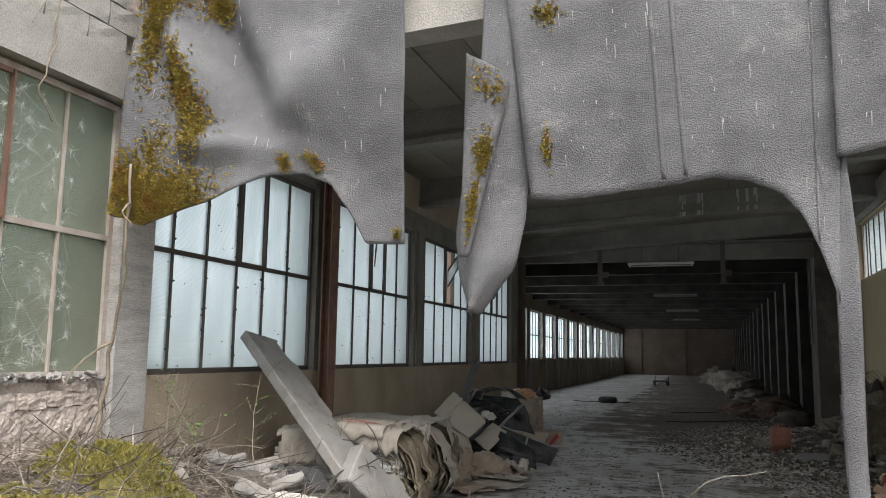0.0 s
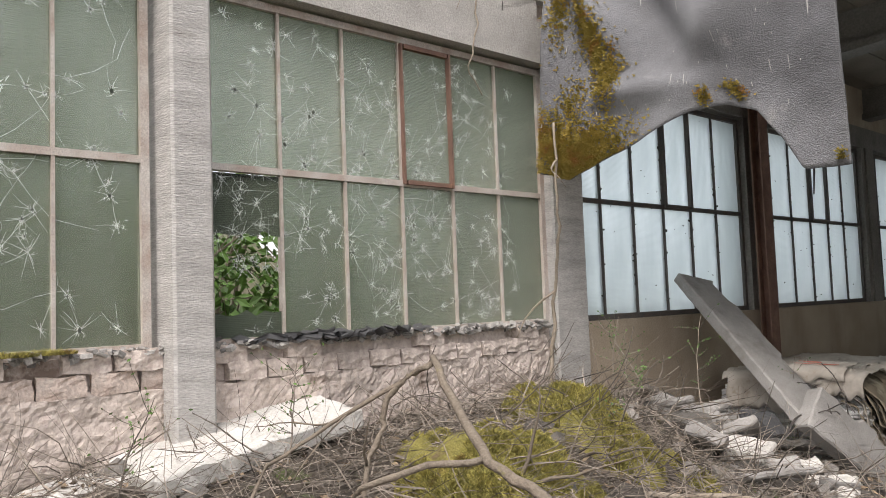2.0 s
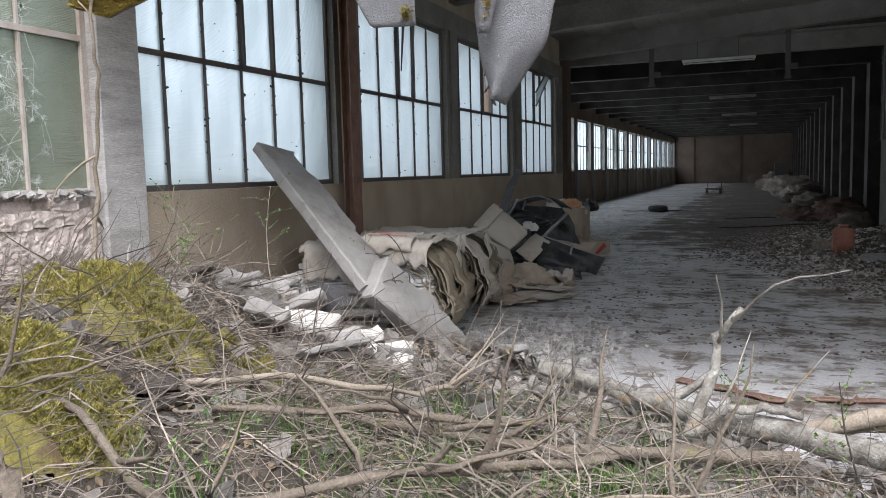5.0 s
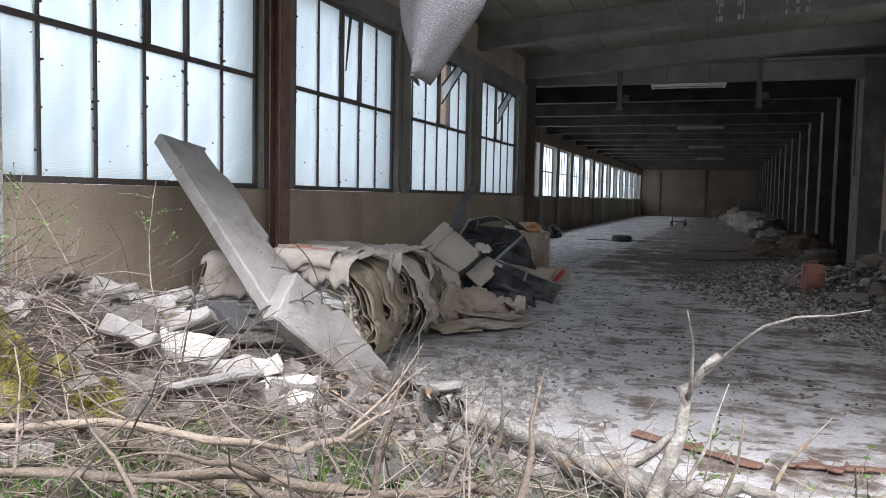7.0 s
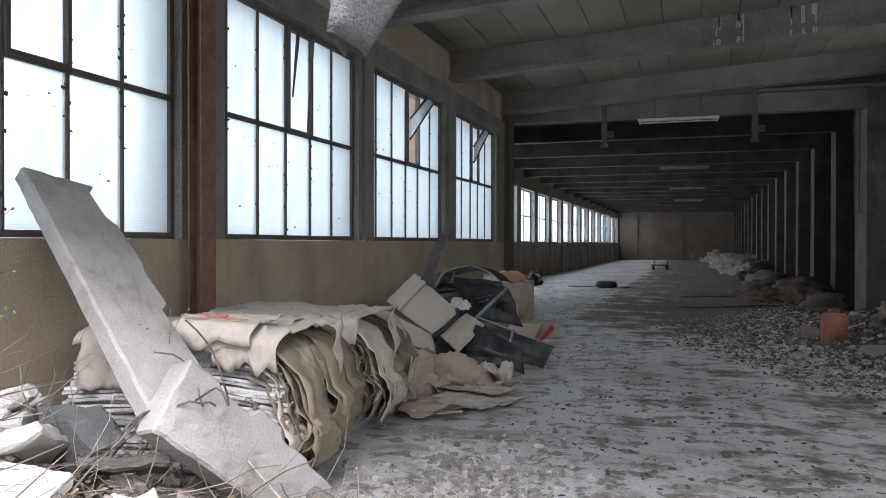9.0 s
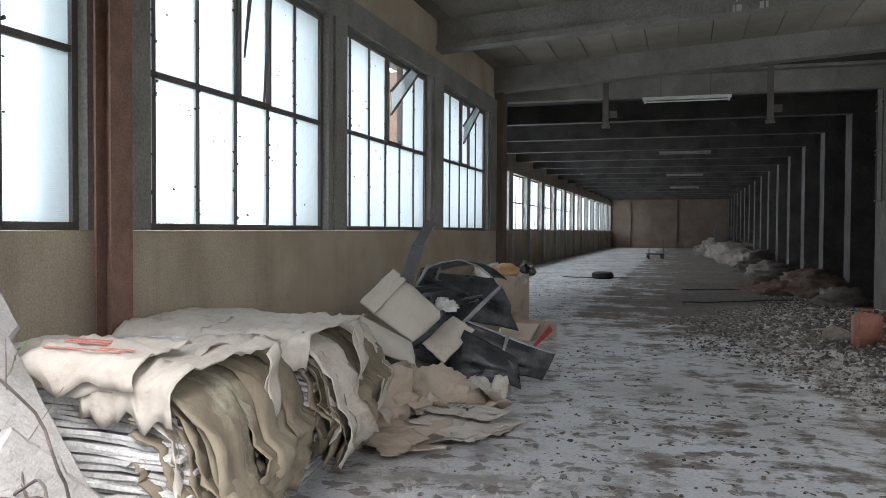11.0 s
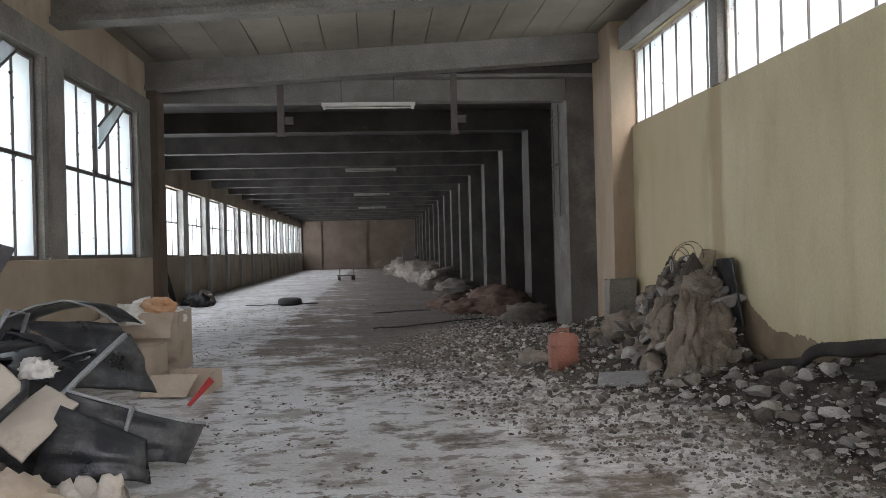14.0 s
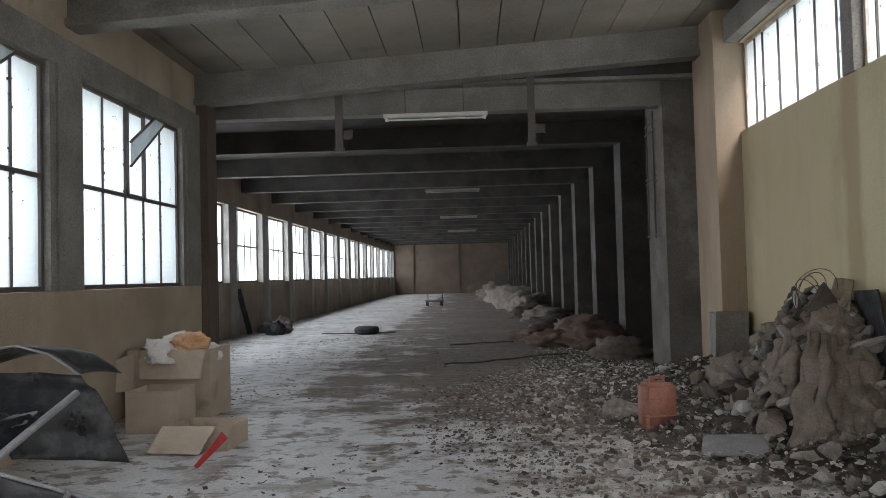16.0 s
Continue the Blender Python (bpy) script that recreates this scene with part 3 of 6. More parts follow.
for y0, y1 in ((5.1, 8.16), (8.38, 11.42), (11.64, 14.68), (14.9, 17.72)):
    window("window_high", RIGHT + 0.1, y0, y1, 3.16, 4.3, 6, (0.0, 1.0), DARK_BAR, BAR, PANE_IN, "high steel window with cracked dirty panes",
           bars=[y1 - 0.2 - 0.482 * k for k in range(6)][::-1] if y1 < 17 else (15.22, 15.69, 16.17, 16.65, 17.13, 17.39))


# ---- loose stuff helpers ----
class Lot:
    """Gathers many small pieces into one mesh quickly."""
    def __init__(self):
        self.v, self.f = [], []

    def add(self, vs, fs):
        k = len(self.v)
        self.v += [tuple(p) for p in vs]
        self.f += [tuple(i + k for i in f) for f in fs]

    def rod(self, pts, r0, r1, sides=3):
        pts = [Vector(p) for p in pts]
        vs, fs = [], []
        for i, p in enumerate(pts):
            d = (pts[min(i + 1, len(pts) - 1)] - pts[max(i - 1, 0)]).normalized()
            a = d.orthogonal().normalized()
            b = d.cross(a)
            r = r0 + (r1 - r0) * i / (len(pts) - 1)
            vs += [p + (a * math.cos(math.tau * k / sides) + b * math.sin(math.tau * k / sides)) * r for k in range(sides)]
        for i in range(len(pts) - 1):
            for k in range(sides):
                fs.append((i * sides + k, i * sides + (k + 1) % sides, (i + 1) * sides + (k + 1) % sides, (i + 1) * sides + k))
        self.add(vs, fs)

    def lump(self, p, r, rnd, flat=0.7):
        m = Euler((rnd.uniform(-0.5, 0.5), rnd.uniform(-0.5, 0.5), rnd.uniform(0, 6))).to_matrix()
        sx, sy, sz = r * rnd.uniform(0.6, 1.4), r * rnd.uniform(0.6, 1.2), r * flat * rnd.uniform(0.6, 1.2)
        vs = [Vector(p) + m @ Vector((a * sx * rnd.uniform(0.5, 1), b * sy * rnd.uniform(0.5, 1), c * sz * rnd.uniform(0.5, 1)))
              for a, b, c in ((1, 1, 1), (-1, 1, 1), (-1, -1, 1), (1, -1, 1), (1, 1, -1), (-1, 1, -1), (-1, -1, -1), (1, -1, -1))]
        self.add(vs, ((0, 1, 2, 3), (7, 6, 5, 4), (0, 4, 5, 1), (1, 5, 6, 2), (2, 6, 7, 3), (3, 7, 4, 0)))

    def flake(self, p, w, l, rnd, tilt=0.6):
        m = Euler((rnd.uniform(-tilt, tilt), rnd.uniform(-tilt, tilt), rnd.uniform(0, 6.3))).to_matrix()
        vs = [Vector(p) + m @ Vector(q) for q in ((0, -l, 0), (w, 0, w * 0.3), (0, l, 0), (-w, 0, w * 0.3))]
        self.add(vs, ((0, 1, 2), (0, 2, 3)))

    def mesh(self, name, mat, smooth=False):
        me = bpy.data.meshes.new(name)
        me.from_pydata(self.v, [], self.f)
        me.materials.append(mat)
        if smooth:
            me.polygons.foreach_set("use_smooth", [True] * len(me.polygons))
        return me

    def thing(self, name, mat, label, category, kind="stuff", smooth=False):
        return tagged(new(name, self.mesh(name, mat, smooth)), label, category, "", kind)

    def part(self, name, mat, parent, label="", smooth=False):
        ob = new(name, self.mesh(name, mat, smooth))
        ob.parent = parent
        return tagged(ob, label)


def wander(rnd, p, d, length, steps, bend=0.25, droop=0.0):
    """Points of a crooked twig."""
    p, d = Vector(p), Vector(d).normalized()
    pts = [p.copy()]
    for _ in range(steps):
        d = (d + Vector((rnd.uniform(-bend, bend), rnd.uniform(-bend, bend), rnd.uniform(-bend, bend) - droop))).normalized()
        p = p + d * (length / steps)
        pts.append(p.copy())
    return pts


def curve_at(pts, u):
    """Linear reading of a few control points at u from 0 to 1."""
    x = u * (len(pts) - 1)
    i = min(int(x), len(pts) - 2)
    return Vector(tuple(pts[i]) + (0,) * (3 - len(pts[i]))).lerp(Vector(tuple(pts[i + 1]) + (0,) * (3 - len(pts[i + 1]))), x - i)


# ---- outside: rubble heap ----
def heap(x, y):
    """Height of the mound of litter and rubble in front of the hall."""
    fade = 1 / (1 + math.exp((y - 6.2) * 3.0))
    a = 0.66 * math.exp(-(max(0, x + 4.0) / 1.25) ** 2) * fade
    b = 0.13 / (1 + math.exp((y - (4.4 - x)) * 3.5))
    c = 0.3 * math.exp(-((x + 2.75) / 0.75) ** 2 - ((y - 3.0) / 0.9) ** 2) + 0.2 * math.exp(-((x + 3.3) / 0.5) ** 2 - ((y - 4.1) / 0.6) ** 2)
    return a + b + c + (0.08 * nz(x, y, 1.7) + 0.035 * nz(x, y, 6.0, 3)) * min(1, max(0, 6.0 - y)) * min(1, max(0.2, 1.2 - x))


bm = bmesh.new()
n1, n2 = 130, 160
grid = [[bm.verts.new((-4.3 + 9.3 * i / n1, -6 + 14.0 * j / n2, 0)) for j in range(n2 + 1)] for i in range(n1 + 1)]
for row in grid:
    for v in row:
        x, y = v.co.x, v.co.y
        e = min(1, max(0, (6.0 - max(0, x + 2.0) - y + 0.9 * max(0, -2.9 - x)) / 0.9))
        v.co.z = heap(x, y) * e - 0.05 * (1 - e)
for i in range(n1):
    for j in range(n2):
        bm.faces.new((grid[i][j], grid[i + 1][j], grid[i + 1][j + 1], grid[i][j + 1]))
structure("litter_mound", bm, SOIL, "mound of soil, dead leaves and rubble before the hall", "ground")

rnd = random.Random(11)
twigs, thin = Lot(), Lot()
for _ in range(17000):
    x, y = rnd.uniform(-4.1, 2.6), rnd.uniform(0.4, 6.2)
    if y > 4.55 - 0.8 * min(x, 0) - 0.3 * max(x, 0) or (y > 5.0 and rnd.random() < 0.7):
        continue
    z = heap(x, y)
    a = rnd.uniform(0, math.tau)
    up = rnd.uniform(-0.1, 0.35) if rnd.random() < 0.85 else rnd.uniform(0.5, 1.6)
    l = rnd.uniform(0.15, 0.7)
    r = rnd.choice((0.0015, 0.002, 0.0025, 0.0035, 0.006))
    twigs.rod(wander(rnd, (x, y, z + rnd.uniform(0, 0.06)), (math.cos(a), math.sin(a), up), l, 4, 0.3, 0.04), r, r * 0.4)
twigs.thing("dead_twigs", TWIG, "tangle of dry grey-brown twigs on the rubble mound", "twigs")
litter = Lot()
for _ in range(9000):
    x, y = rnd.uniform(-4.1, 2.4), rnd.uniform(0.3, 6.2)
    if y > 4.8 - 0.95 * x:
        continue
    litter.flake((x, y, heap(x, y) + rnd.uniform(0.0, 0.03)), rnd.uniform(0.008, 0.02), rnd.uniform(0.015, 0.04), rnd)
litter.thing("dead_leaves", material("dead_leaf", (0.25, 0.19, 0.12), 0.9, (0.14, 0.1, 0.07), 5, 0.8, 0.0, island=0.5), "dry brown leaves strewn over the mound", "leaves")
grass = Lot()
for _ in range(330):
    cx, cy = rnd.uniform(-2.4, 1.6), rnd.uniform(2.2, 5.0)
    if cy > 4.5 - 0.9 * cx:
        continue
    for _ in range(28):
        x, y = cx + rnd.gauss(0, 0.07), cy + rnd.gauss(0, 0.07)
        p = Vector((x, y, heap(x, y)))
        d = Vector((rnd.uniform(-0.6, 0.6), rnd.uniform(-0.6, 0.6), 1)) * rnd.uniform(0.05, 0.13)
        s = Vector((rnd.uniform(-1, 1), rnd.uniform(-1, 1), 0)).normalized() * 0.004
        grass.add((p - s, p + s, p + d), ((0, 1, 2),))
grass.thing("grass", LEAF, "small tufts of fresh green grass", "grass")
chips = Lot()
for _ in range(1500):
    x, y = rnd.uniform(-4.0, 0.6), rnd.uniform(1.0, 7.0)
    if rnd.random() > 0.15 + 0.85 * (y > 4.4) or (x > -2.6 and y > 5.2 - x * 0.6) or y > 6.9 - 0.3 * (x + 4):
        continue
    chips.lump((x, y, max(0.0, heap(x, y) * (1 if y < 6 else 0.4)) + 0.02), rnd.choice((0.02, 0.03, 0.05, 0.08)), rnd)
chips.thing("rubble_chips", CHIPS, "broken grey concrete and render chips", "rubble")


def moss_patch(lot, cx, cy, rx, ry, n, surf, k):
    for _ in range(n):
        a, q = rnd.uniform(0, math.tau), math.sqrt(rnd.random())
        x, y = cx + rx * q * math.cos(a), cy + ry * q * math.sin(a)
        if nz(x, y, 2.5, k) < -0.6 + 0.4 * q:
            continue
        p = Vector((x, y, surf(x, y)))
        for _ in range(3):
            d = Vector((rnd.uniform(-1, 1), rnd.uniform(-1, 1), rnd.uniform(0.4, 1.2))) * rnd.uniform(0.012, 0.032)
            s = Vector((rnd.uniform(-1, 1), rnd.uniform(-1, 1), 0.3)).normalized() * 0.006
            lot.add((p - s, p + s, p + d), ((0, 1, 2),))


# moss cushions on the mound
for cx, cy, rx, ry, h in ((-2.85, 2.85, 0.62, 0.55, 0.16), (-3.25, 3.95, 0.55, 0.45, 0.14), (-3.62, 4.45, 0.2, 0.22, 0.14), (-2.75, 4.45, 0.22, 0.14, 0.06)):
    def top(x, y, cx=cx, cy=cy, rx=rx, ry=ry, h=h):
        q = min(1, ((x - cx) / rx) ** 2 + ((y - cy) / ry) ** 2)
        return heap(x, y) + h * (1 - q) ** 0.5 * (1 + 0.5 * nz(x, y, 3.5, 8)) + 0.08 * nz(x, y, 7, 2) + 0.045 * nz(x, y, 20, 5) - 0.03
    bm = bmesh.new()
    g = {}
    for i in range(41):
        for j in range(41):
            x, y = cx + rx * (i / 20 - 1), cy + ry * (j / 20 - 1)
            if ((x - cx) / rx) ** 2 + ((y - cy) / ry) ** 2 <= 1.05:
                g[i, j] = bm.verts.new((x, y, top(x, y)))
    for (i, j), v in g.items():
        q = [g.get(k) for k in ((i, j), (i + 1, j), (i + 1, j + 1), (i, j + 1))]
        if all(q):
            bm.faces.new(q)
    cushion = solid("moss_cushion", bm, MOSS_BASE, "yellow-green moss cushion growing on the rubble mound", "moss", smooth=True)
    lot = Lot()
    moss_patch(lot, cx, cy, rx * 0.95, ry * 0.95, int(26000 * rx * ry / 0.3), top, 4)
    lot.part("moss_fuzz", MOSS, cushion)["kind"] = "stuff"


def branch(name, pts, r0, r1, mat, label, side=0, seed=1, wob=0.03):
    """A crooked branch with a few side shoots."""
    rr = random.Random(seed)
    fine = []
    for a, b in zip(pts, pts[1:]):
        for k in range(4):
            p = Vector(a).lerp(Vector(b), k / 4)
            fine.append(p + Vector((rr.uniform(-wob, wob), rr.uniform(-wob, wob), rr.uniform(-wob, wob) * 0.5)))
    fine.append(Vector(pts[-1]))
    bm = bmesh.new()
    tube(bm, fine, r0, r1, 8)
    roughen(bm, r0 * 0.25, 18.0)
    ob = solid(name, bm, mat, label, "branch", smooth=True)
    for _ in range(side):
        i = rr.randrange(2, len(fine) - 1)
        d = (fine[i] - fine[i - 1]).normalized() + Vector((rr.uniform(-1, 1), rr.uniform(-1, 1), rr.uniform(0.0, 0.9)))
        b2 = bmesh.new()
        tube(b2, wander(rr, fine[i], d, rr.uniform(0.25, 0.7), 6, 0.25), r1 * 0.7, 0.002, 5)
        part("side_shoot", b2, mat, ob, smooth=True)
    return ob


branch("fallen_branch", [(-2.35, 6.55, 0.16), (-1.75, 5.95, 0.2), (-1.3, 5.5, 0.22), (-0.7, 5.0, 0.23), (-0.1, 4.6, 0.24), (0.5, 4.2, 0.27), (1.5, 3.7, 0.3)], 0.045, 0.062, LICHEN_BARK, "thick fallen branch crusted with lichen across the threshold", 4, 3)
branch("fallen_branch", [(-1.5, 5.55, 0.16), (-1.25, 5.15, 0.2), (-0.98, 4.75, 0.16), (-0.9, 4.4, 0.16)], 0.03, 0.026, LICHEN_BARK, "lichen-covered side limb of the fallen branch", 2, 4)
branch("fallen_branch", [(-3.1, 4.35, 0.46), (-2.5, 4.15, 0.4), (-1.85, 4.15, 0.27), (-1.2, 4.15, 0.2), (-0.6, 4.2, 0.2), (0.1, 4.3, 0.22)], 0.02, 0.034, BARK, "long grey fallen branch on the litter", 5, 5)
branch("broken_limb", [(-0.5, 4.35, 0.12), (-0.38, 4.52, 0.16), (-0.3, 4.6, 0.37), (-0.27, 4.62, 0.5), (-0.25, 4.63, 0.66), (-0.14, 4.63, 0.8)], 0.04, 0.016, LICHEN_BARK, "broken upright limb with pale splintered tip", 2, 8, 0.012)
branch("broken_limb", [(-0.36, 4.52, 0.2), (-0.2, 4.55, 0.34), (0.0, 4.55, 0.36), (0.12, 4.5, 0.34)], 0.03, 0.014, LICHEN_BARK, "short mossy crooked limb", 2, 18, 0.015)
branch("fallen_branch", [(-0.05, 4.55, 0.24), (0.4, 4.6, 0.34), (1.0, 4.55, 0.5), (1.8, 4.45, 0.64)], 0.035, 0.05, PALE_WOOD, "smooth pale branch propped over the threshold", 1, 9)
branch("fallen_branch", [(0.0, 4.65, 0.2), (0.5, 4.7, 0.28), (1.2, 4.68, 0.4), (1.9, 4.6, 0.5)], 0.03, 0.04, BARK, "dark branch propped over the threshold", 1, 10)
branch("fallen_branch", [(-1.5, 1.9, 0.3), (-1.64, 1.98, 0.82), (-1.81, 1.97, 0.94), (-2.0, 1.92, 1.04), (-2.29, 2.05, 1.17), (-2.58, 2.18, 1.36)], 0.024, 0.016, BARK, "broken limb standing out over the moss", 1, 12, 0.008)
branch("fallen_branch", [(-2.57, 2.17, 1.33), (-2.64, 2.1, 1.28), (-2.7, 2.02, 1.2), (-2.7, 2.0, 1.08), (-2.62, 1.86, 0.95), (-2.6, 1.8, 0.6)], 0.015, 0.01, BARK, "dark crooked stick hanging on the limb", 1, 13, 0.008)
branch("fallen_branch", [(-2.66, 2.08, 1.26), (-2.85, 1.85, 1.1), (-2.95, 1.6, 0.95), (-2.9, 1.4, 0.7)], 0.01, 0.007, BARK, "thin bowed stick over the moss", 2, 19, 0.008)
branch("fallen_branch", [(-2.02, 1.92, 1.04), (-2.14, 1.77, 1.03), (-2.2, 1.53, 0.99), (-2.35, 1.3, 0.72)], 0.014, 0.01, BARK, "thin grey stick over the moss", 1, 14, 0.008)
branch("fallen_branch", [(-3.0, 2.6, 0.62), (-2.5, 2.9, 0.66), (-2.0, 2.75, 0.45), (-1.4, 2.5, 0.3)], 0.014, 0.02, BARK, "grey stick in the tangle", 4, 15)
branch("fallen_branch", [(-2.2, 3.4, 0.5), (-1.7, 3.9, 0.4), (-1.3, 4.3, 0.25), (-0.9, 4.6, 0.2)], 0.016, 0.022, BARK, "grey stick in the tangle", 4, 16)
branch("fallen_branch", [(-2.9, 1.9, 0.72), (-2.1, 2.3, 0.5), (-1.3, 3.0, 0.3), (-0.6, 3.6, 0.22)], 0.012, 0.02, PALE_WOOD, "thin bowed stick in the tangle", 4, 17)
branch("fallen_branch", [(-1.9, 2.6, 0.4), (-1.4, 3.3, 0.34), (-0.8, 3.9, 0.24), (-0.3, 4.4, 0.2)], 0.02, 0.026, BARK, "grey stick in the tangle", 4, 23)
branch("fallen_branch", [(-2.7, 3.7, 0.5), (-2.2, 3.9, 0.5), (-1.7, 4.4, 0.34), (-1.6, 4.8, 0.3)], 0.018, 0.014, PALE_WOOD, "pale forked stick in the tangle", 3, 24)
branch("fallen_branch", [(-0.9, 3.0, 0.22), (-0.3, 3.5, 0.22), (0.4, 3.9, 0.22), (1.2, 4.2, 0.26)], 0.014, 0.02, BARK, "grey stick in the tangle", 4, 25)
# creeper hanging from the roof edge in front of the column
branch("creeper_stem", [(-3.72, 4.4, 2.85), (-3.73, 4.42, 2.3), (-3.86, 4.55, 1.9), (-3.98, 4.62, 1.55), (-4.02, 4.62, 1.2), (-4.0, 4.55, 0.8)], 0.009, 0.016, PALE_WOOD, "bare pale creeper stem climbing to the felt", 3, 21, 0.012)
branch("creeper_stem", [(-4.1, 4.05, 4.5), (-4.08, 4.0, 4.0), (-4.1, 4.02, 3.6), (-4.12, 3.95, 3.3), (-4.14, 4.1, 3.1)], 0.007, 0.005, PALE_WOOD, "bare pale creeper stem hanging over the lintel", 2, 22, 0.02)


# little budding saplings
def sapling(x, y, h, seed):
    rr = random.Random(seed)
    z = heap(x, y) if y < 6.2 else 0
    bm = bmesh.new()
    trunk = wander(rr, (x, y, z - 0.02), (rr.uniform(-0.3, 0.3), rr.uniform(-0.2, 0.2), 1), h, 8, 0.14)
    tube(bm, trunk, 0.006, 0.002, 5)
    ob = solid("sapling", bm, TWIG, "thin budding sapling growing out of the rubble", "sapling", group="saplings")
    lot, leaves = Lot(), Lot()
    for i in range(3, 8):
        for _ in range(3):
            q = wander(rr, trunk[i], (rr.uniform(-1, 1), rr.uniform(-1, 1), rr.uniform(0, 0.8)), rr.uniform(0.1, 0.28), 4, 0.2)
            lot.rod(q, 0.0022, 0.001)
            for p in q[1:]:
                leaves.flake(p, 0.006, 0.012, rr, 1.5)
    lot.part("twig_spray", TWIG, ob)["kind"] = "stuff"
    leaves.part("buds", LEAF, ob, "small fresh green buds")["kind"] = "stuff"


for i, (x, y, h) in enumerate(((-3.35, 5.6, 0.85), (-3.6, 5.3, 0.9), (-2.95, 6.5, 1.1), (-3.0, 4.0, 0.6), (-3.5, 2.0, 0.6), (-1.9, 2.6, 0.5), (-3.55, 1.2, 0.55), (-3.7, 4.9, 0.7), (-0.2, 4.9, 0.5), (0.35, 4.2, 0.6))):
    sapling(x, y, h, 30 + i)


# fallen concrete pieces
def slab(name, m, L, W, T, mat, label, cuts=8, rough=0.02, seed=0.0, jag=0.0, category="slab"):
    """A broken slab: long axis x, broad face up; edges chipped."""
    bm = bmesh.new()
    nx, ny = cuts * 2, cuts
    def shape(u, v):
        y = (v - 0.5) * W
        x = (u - 0.5) * L
        if jag and v > 0.5:
            y += jag * (v - 0.5) * (noise.noise(Vector((math.floor(u * 5) * 3.1 + seed, 0.3, seed))) - 0.3 - 0.5 * u)
        return x, y
    tops = [[bm.verts.new((*shape(i / nx, j / ny), 0)) for j in range(ny + 1)] for i in range(nx + 1)]
    bots = [[bm.verts.new((v.co.x, v.co.y, -T)) for v in row] for row in tops]
    for i in range(nx):
        for j in range(ny):
            bm.faces.new((tops[i][j], tops[i + 1][j], tops[i + 1][j + 1], tops[i][j + 1]))
            bm.faces.new((bots[i][j], bots[i][j + 1], bots[i + 1][j + 1], bots[i + 1][j]))
    for i in range(nx):
        for j in (0, ny):
            bm.faces.new((tops[i][j], bots[i][j], bots[i + 1][j], tops[i + 1][j]))
    for j in range(ny):
        for i in (0, nx):
            bm.faces.new((tops[i][j], tops[i][j + 1], bots[i][j + 1], bots[i][j]))
    bmesh.ops.recalc_face_normals(bm, faces=bm.faces)
    long = [e for e in bm.edges if len(e.link_faces) == 2 and e.calc_face_angle(0) > 1.0]
    bmesh.ops.bevel(bm, geom=long, offset=0.012, segments=1, affect="EDGES")
    roughen(bm, rough, 9.0, seed)
    roughen(bm, rough * 0.5, 30.0, seed + 5)
    ob = solid(name, bm, mat, label, category)
    ob.matrix_world = m
    return ob


def lie(a, b, side, mid=0.5):
    """A pose at the middle from a to b, x along it and y towards side."""
    a, b = Vector(a), Vector(b)
    x = (b - a).normalized()
    y = Vector(side)
    y = (y - x * y.dot(x)).normalized()
    z = x.cross(y)
    return Matrix.Translation(a.lerp(b, mid)) @ Matrix((x, y, z)).transposed().to_4x4()


slab("concrete_slab", lie((-3.86, 1.42, 0.86), (-3.98, 2.6, 1.03), (-1, 0, 0.12)), 1.25, 0.5, 0.11, WHITE_CONCRETE, "bleached broken concrete slab lying on the mound", 8, 0.02, 1.0)
slab("concrete_slab", lie((-3.87, -0.7, 0.63), (-3.97, 1.4, 0.83), (-1, 0, 0.05)), 2.13, 0.28, 0.11, WHITE_CONCRETE, "bleached broken concrete slab lying on the mound", 8, 0.025, 2.0)
slab("concrete_slab", lie((-3.54, -0.85, 0.64), (-3.62, 1.05, 0.82), (-1, 0, 0.1)), 1.9, 0.29, 0.12, WHITE_CONCRETE, "bleached slab fragment cracked off the longer slab", 8, 0.03, 12.0, 0.1)
slab("leaning_slab", lie((-2.81, 5.91, 0.57), (-4.19, 6.6, 1.69), (0.05, 1, 0.0)) @ Matrix.Translation((0, 0.27, 0)), 1.95, 0.54, 0.1, SLAB_GREY, "grey concrete panel leaning on the window sill", 14, 0.006, 3.0, 0.45)
slab("broken_plank", lie((-2.62, 5.93, 0.72), (-2.27, 6.54, 0.13), (0.25, 1, 0.25)), 1.0, 0.38, 0.14, SLAB_GREY, "split grey concrete plank fallen against the paper bale", 14, 0.009, 4.0, 0.2)
slab("concrete_slab", lie((-3.4, 5.15, 0.62), (-2.7, 5.3, 0.5), (0, 1, 0.1)), 0.75, 0.3, 0.07, WHITE_CONCRETE, "flat pale slab on the mound", 5, 0.012, 5.0)
slab("concrete_slab", lie((-3.95, 5.5, 0.72), (-3.3, 5.6, 0.55), (0, 0.6, 0.8)), 0.7, 0.3, 0.08, SLAB_GREY, "grey slab propped at the wall foot", 5, 0.02, 6.0)
slab("concrete_block", lie((-2.5, 5.35, 0.3), (-2.2, 5.4, 0.28), (0, 1, 0)), 0.36, 0.26, 0.2, WHITE_CONCRETE, "rounded white lump of concrete", 6, 0.05, 7.0)
SLATE = material("black_slate", (0.05, 0.05, 0.052), 0.75, (0.09, 0.09, 0.09), 5, 0.6, 0.5, 40)
bm = bmesh.new()
stone(bm, (0, 0, 0), 0.21, random.Random(5), 0.8)
bmesh.ops.subdivide_edges(bm, edges=bm.edges[:], cuts=3, use_grid_fill=True)
roughen(bm, 0.02, 12, 3)
solid("slate_block", bm, SLATE, "dark slate-grey block under the leaning panel", "stone").location = (-3.08, 5.78, 0.5)
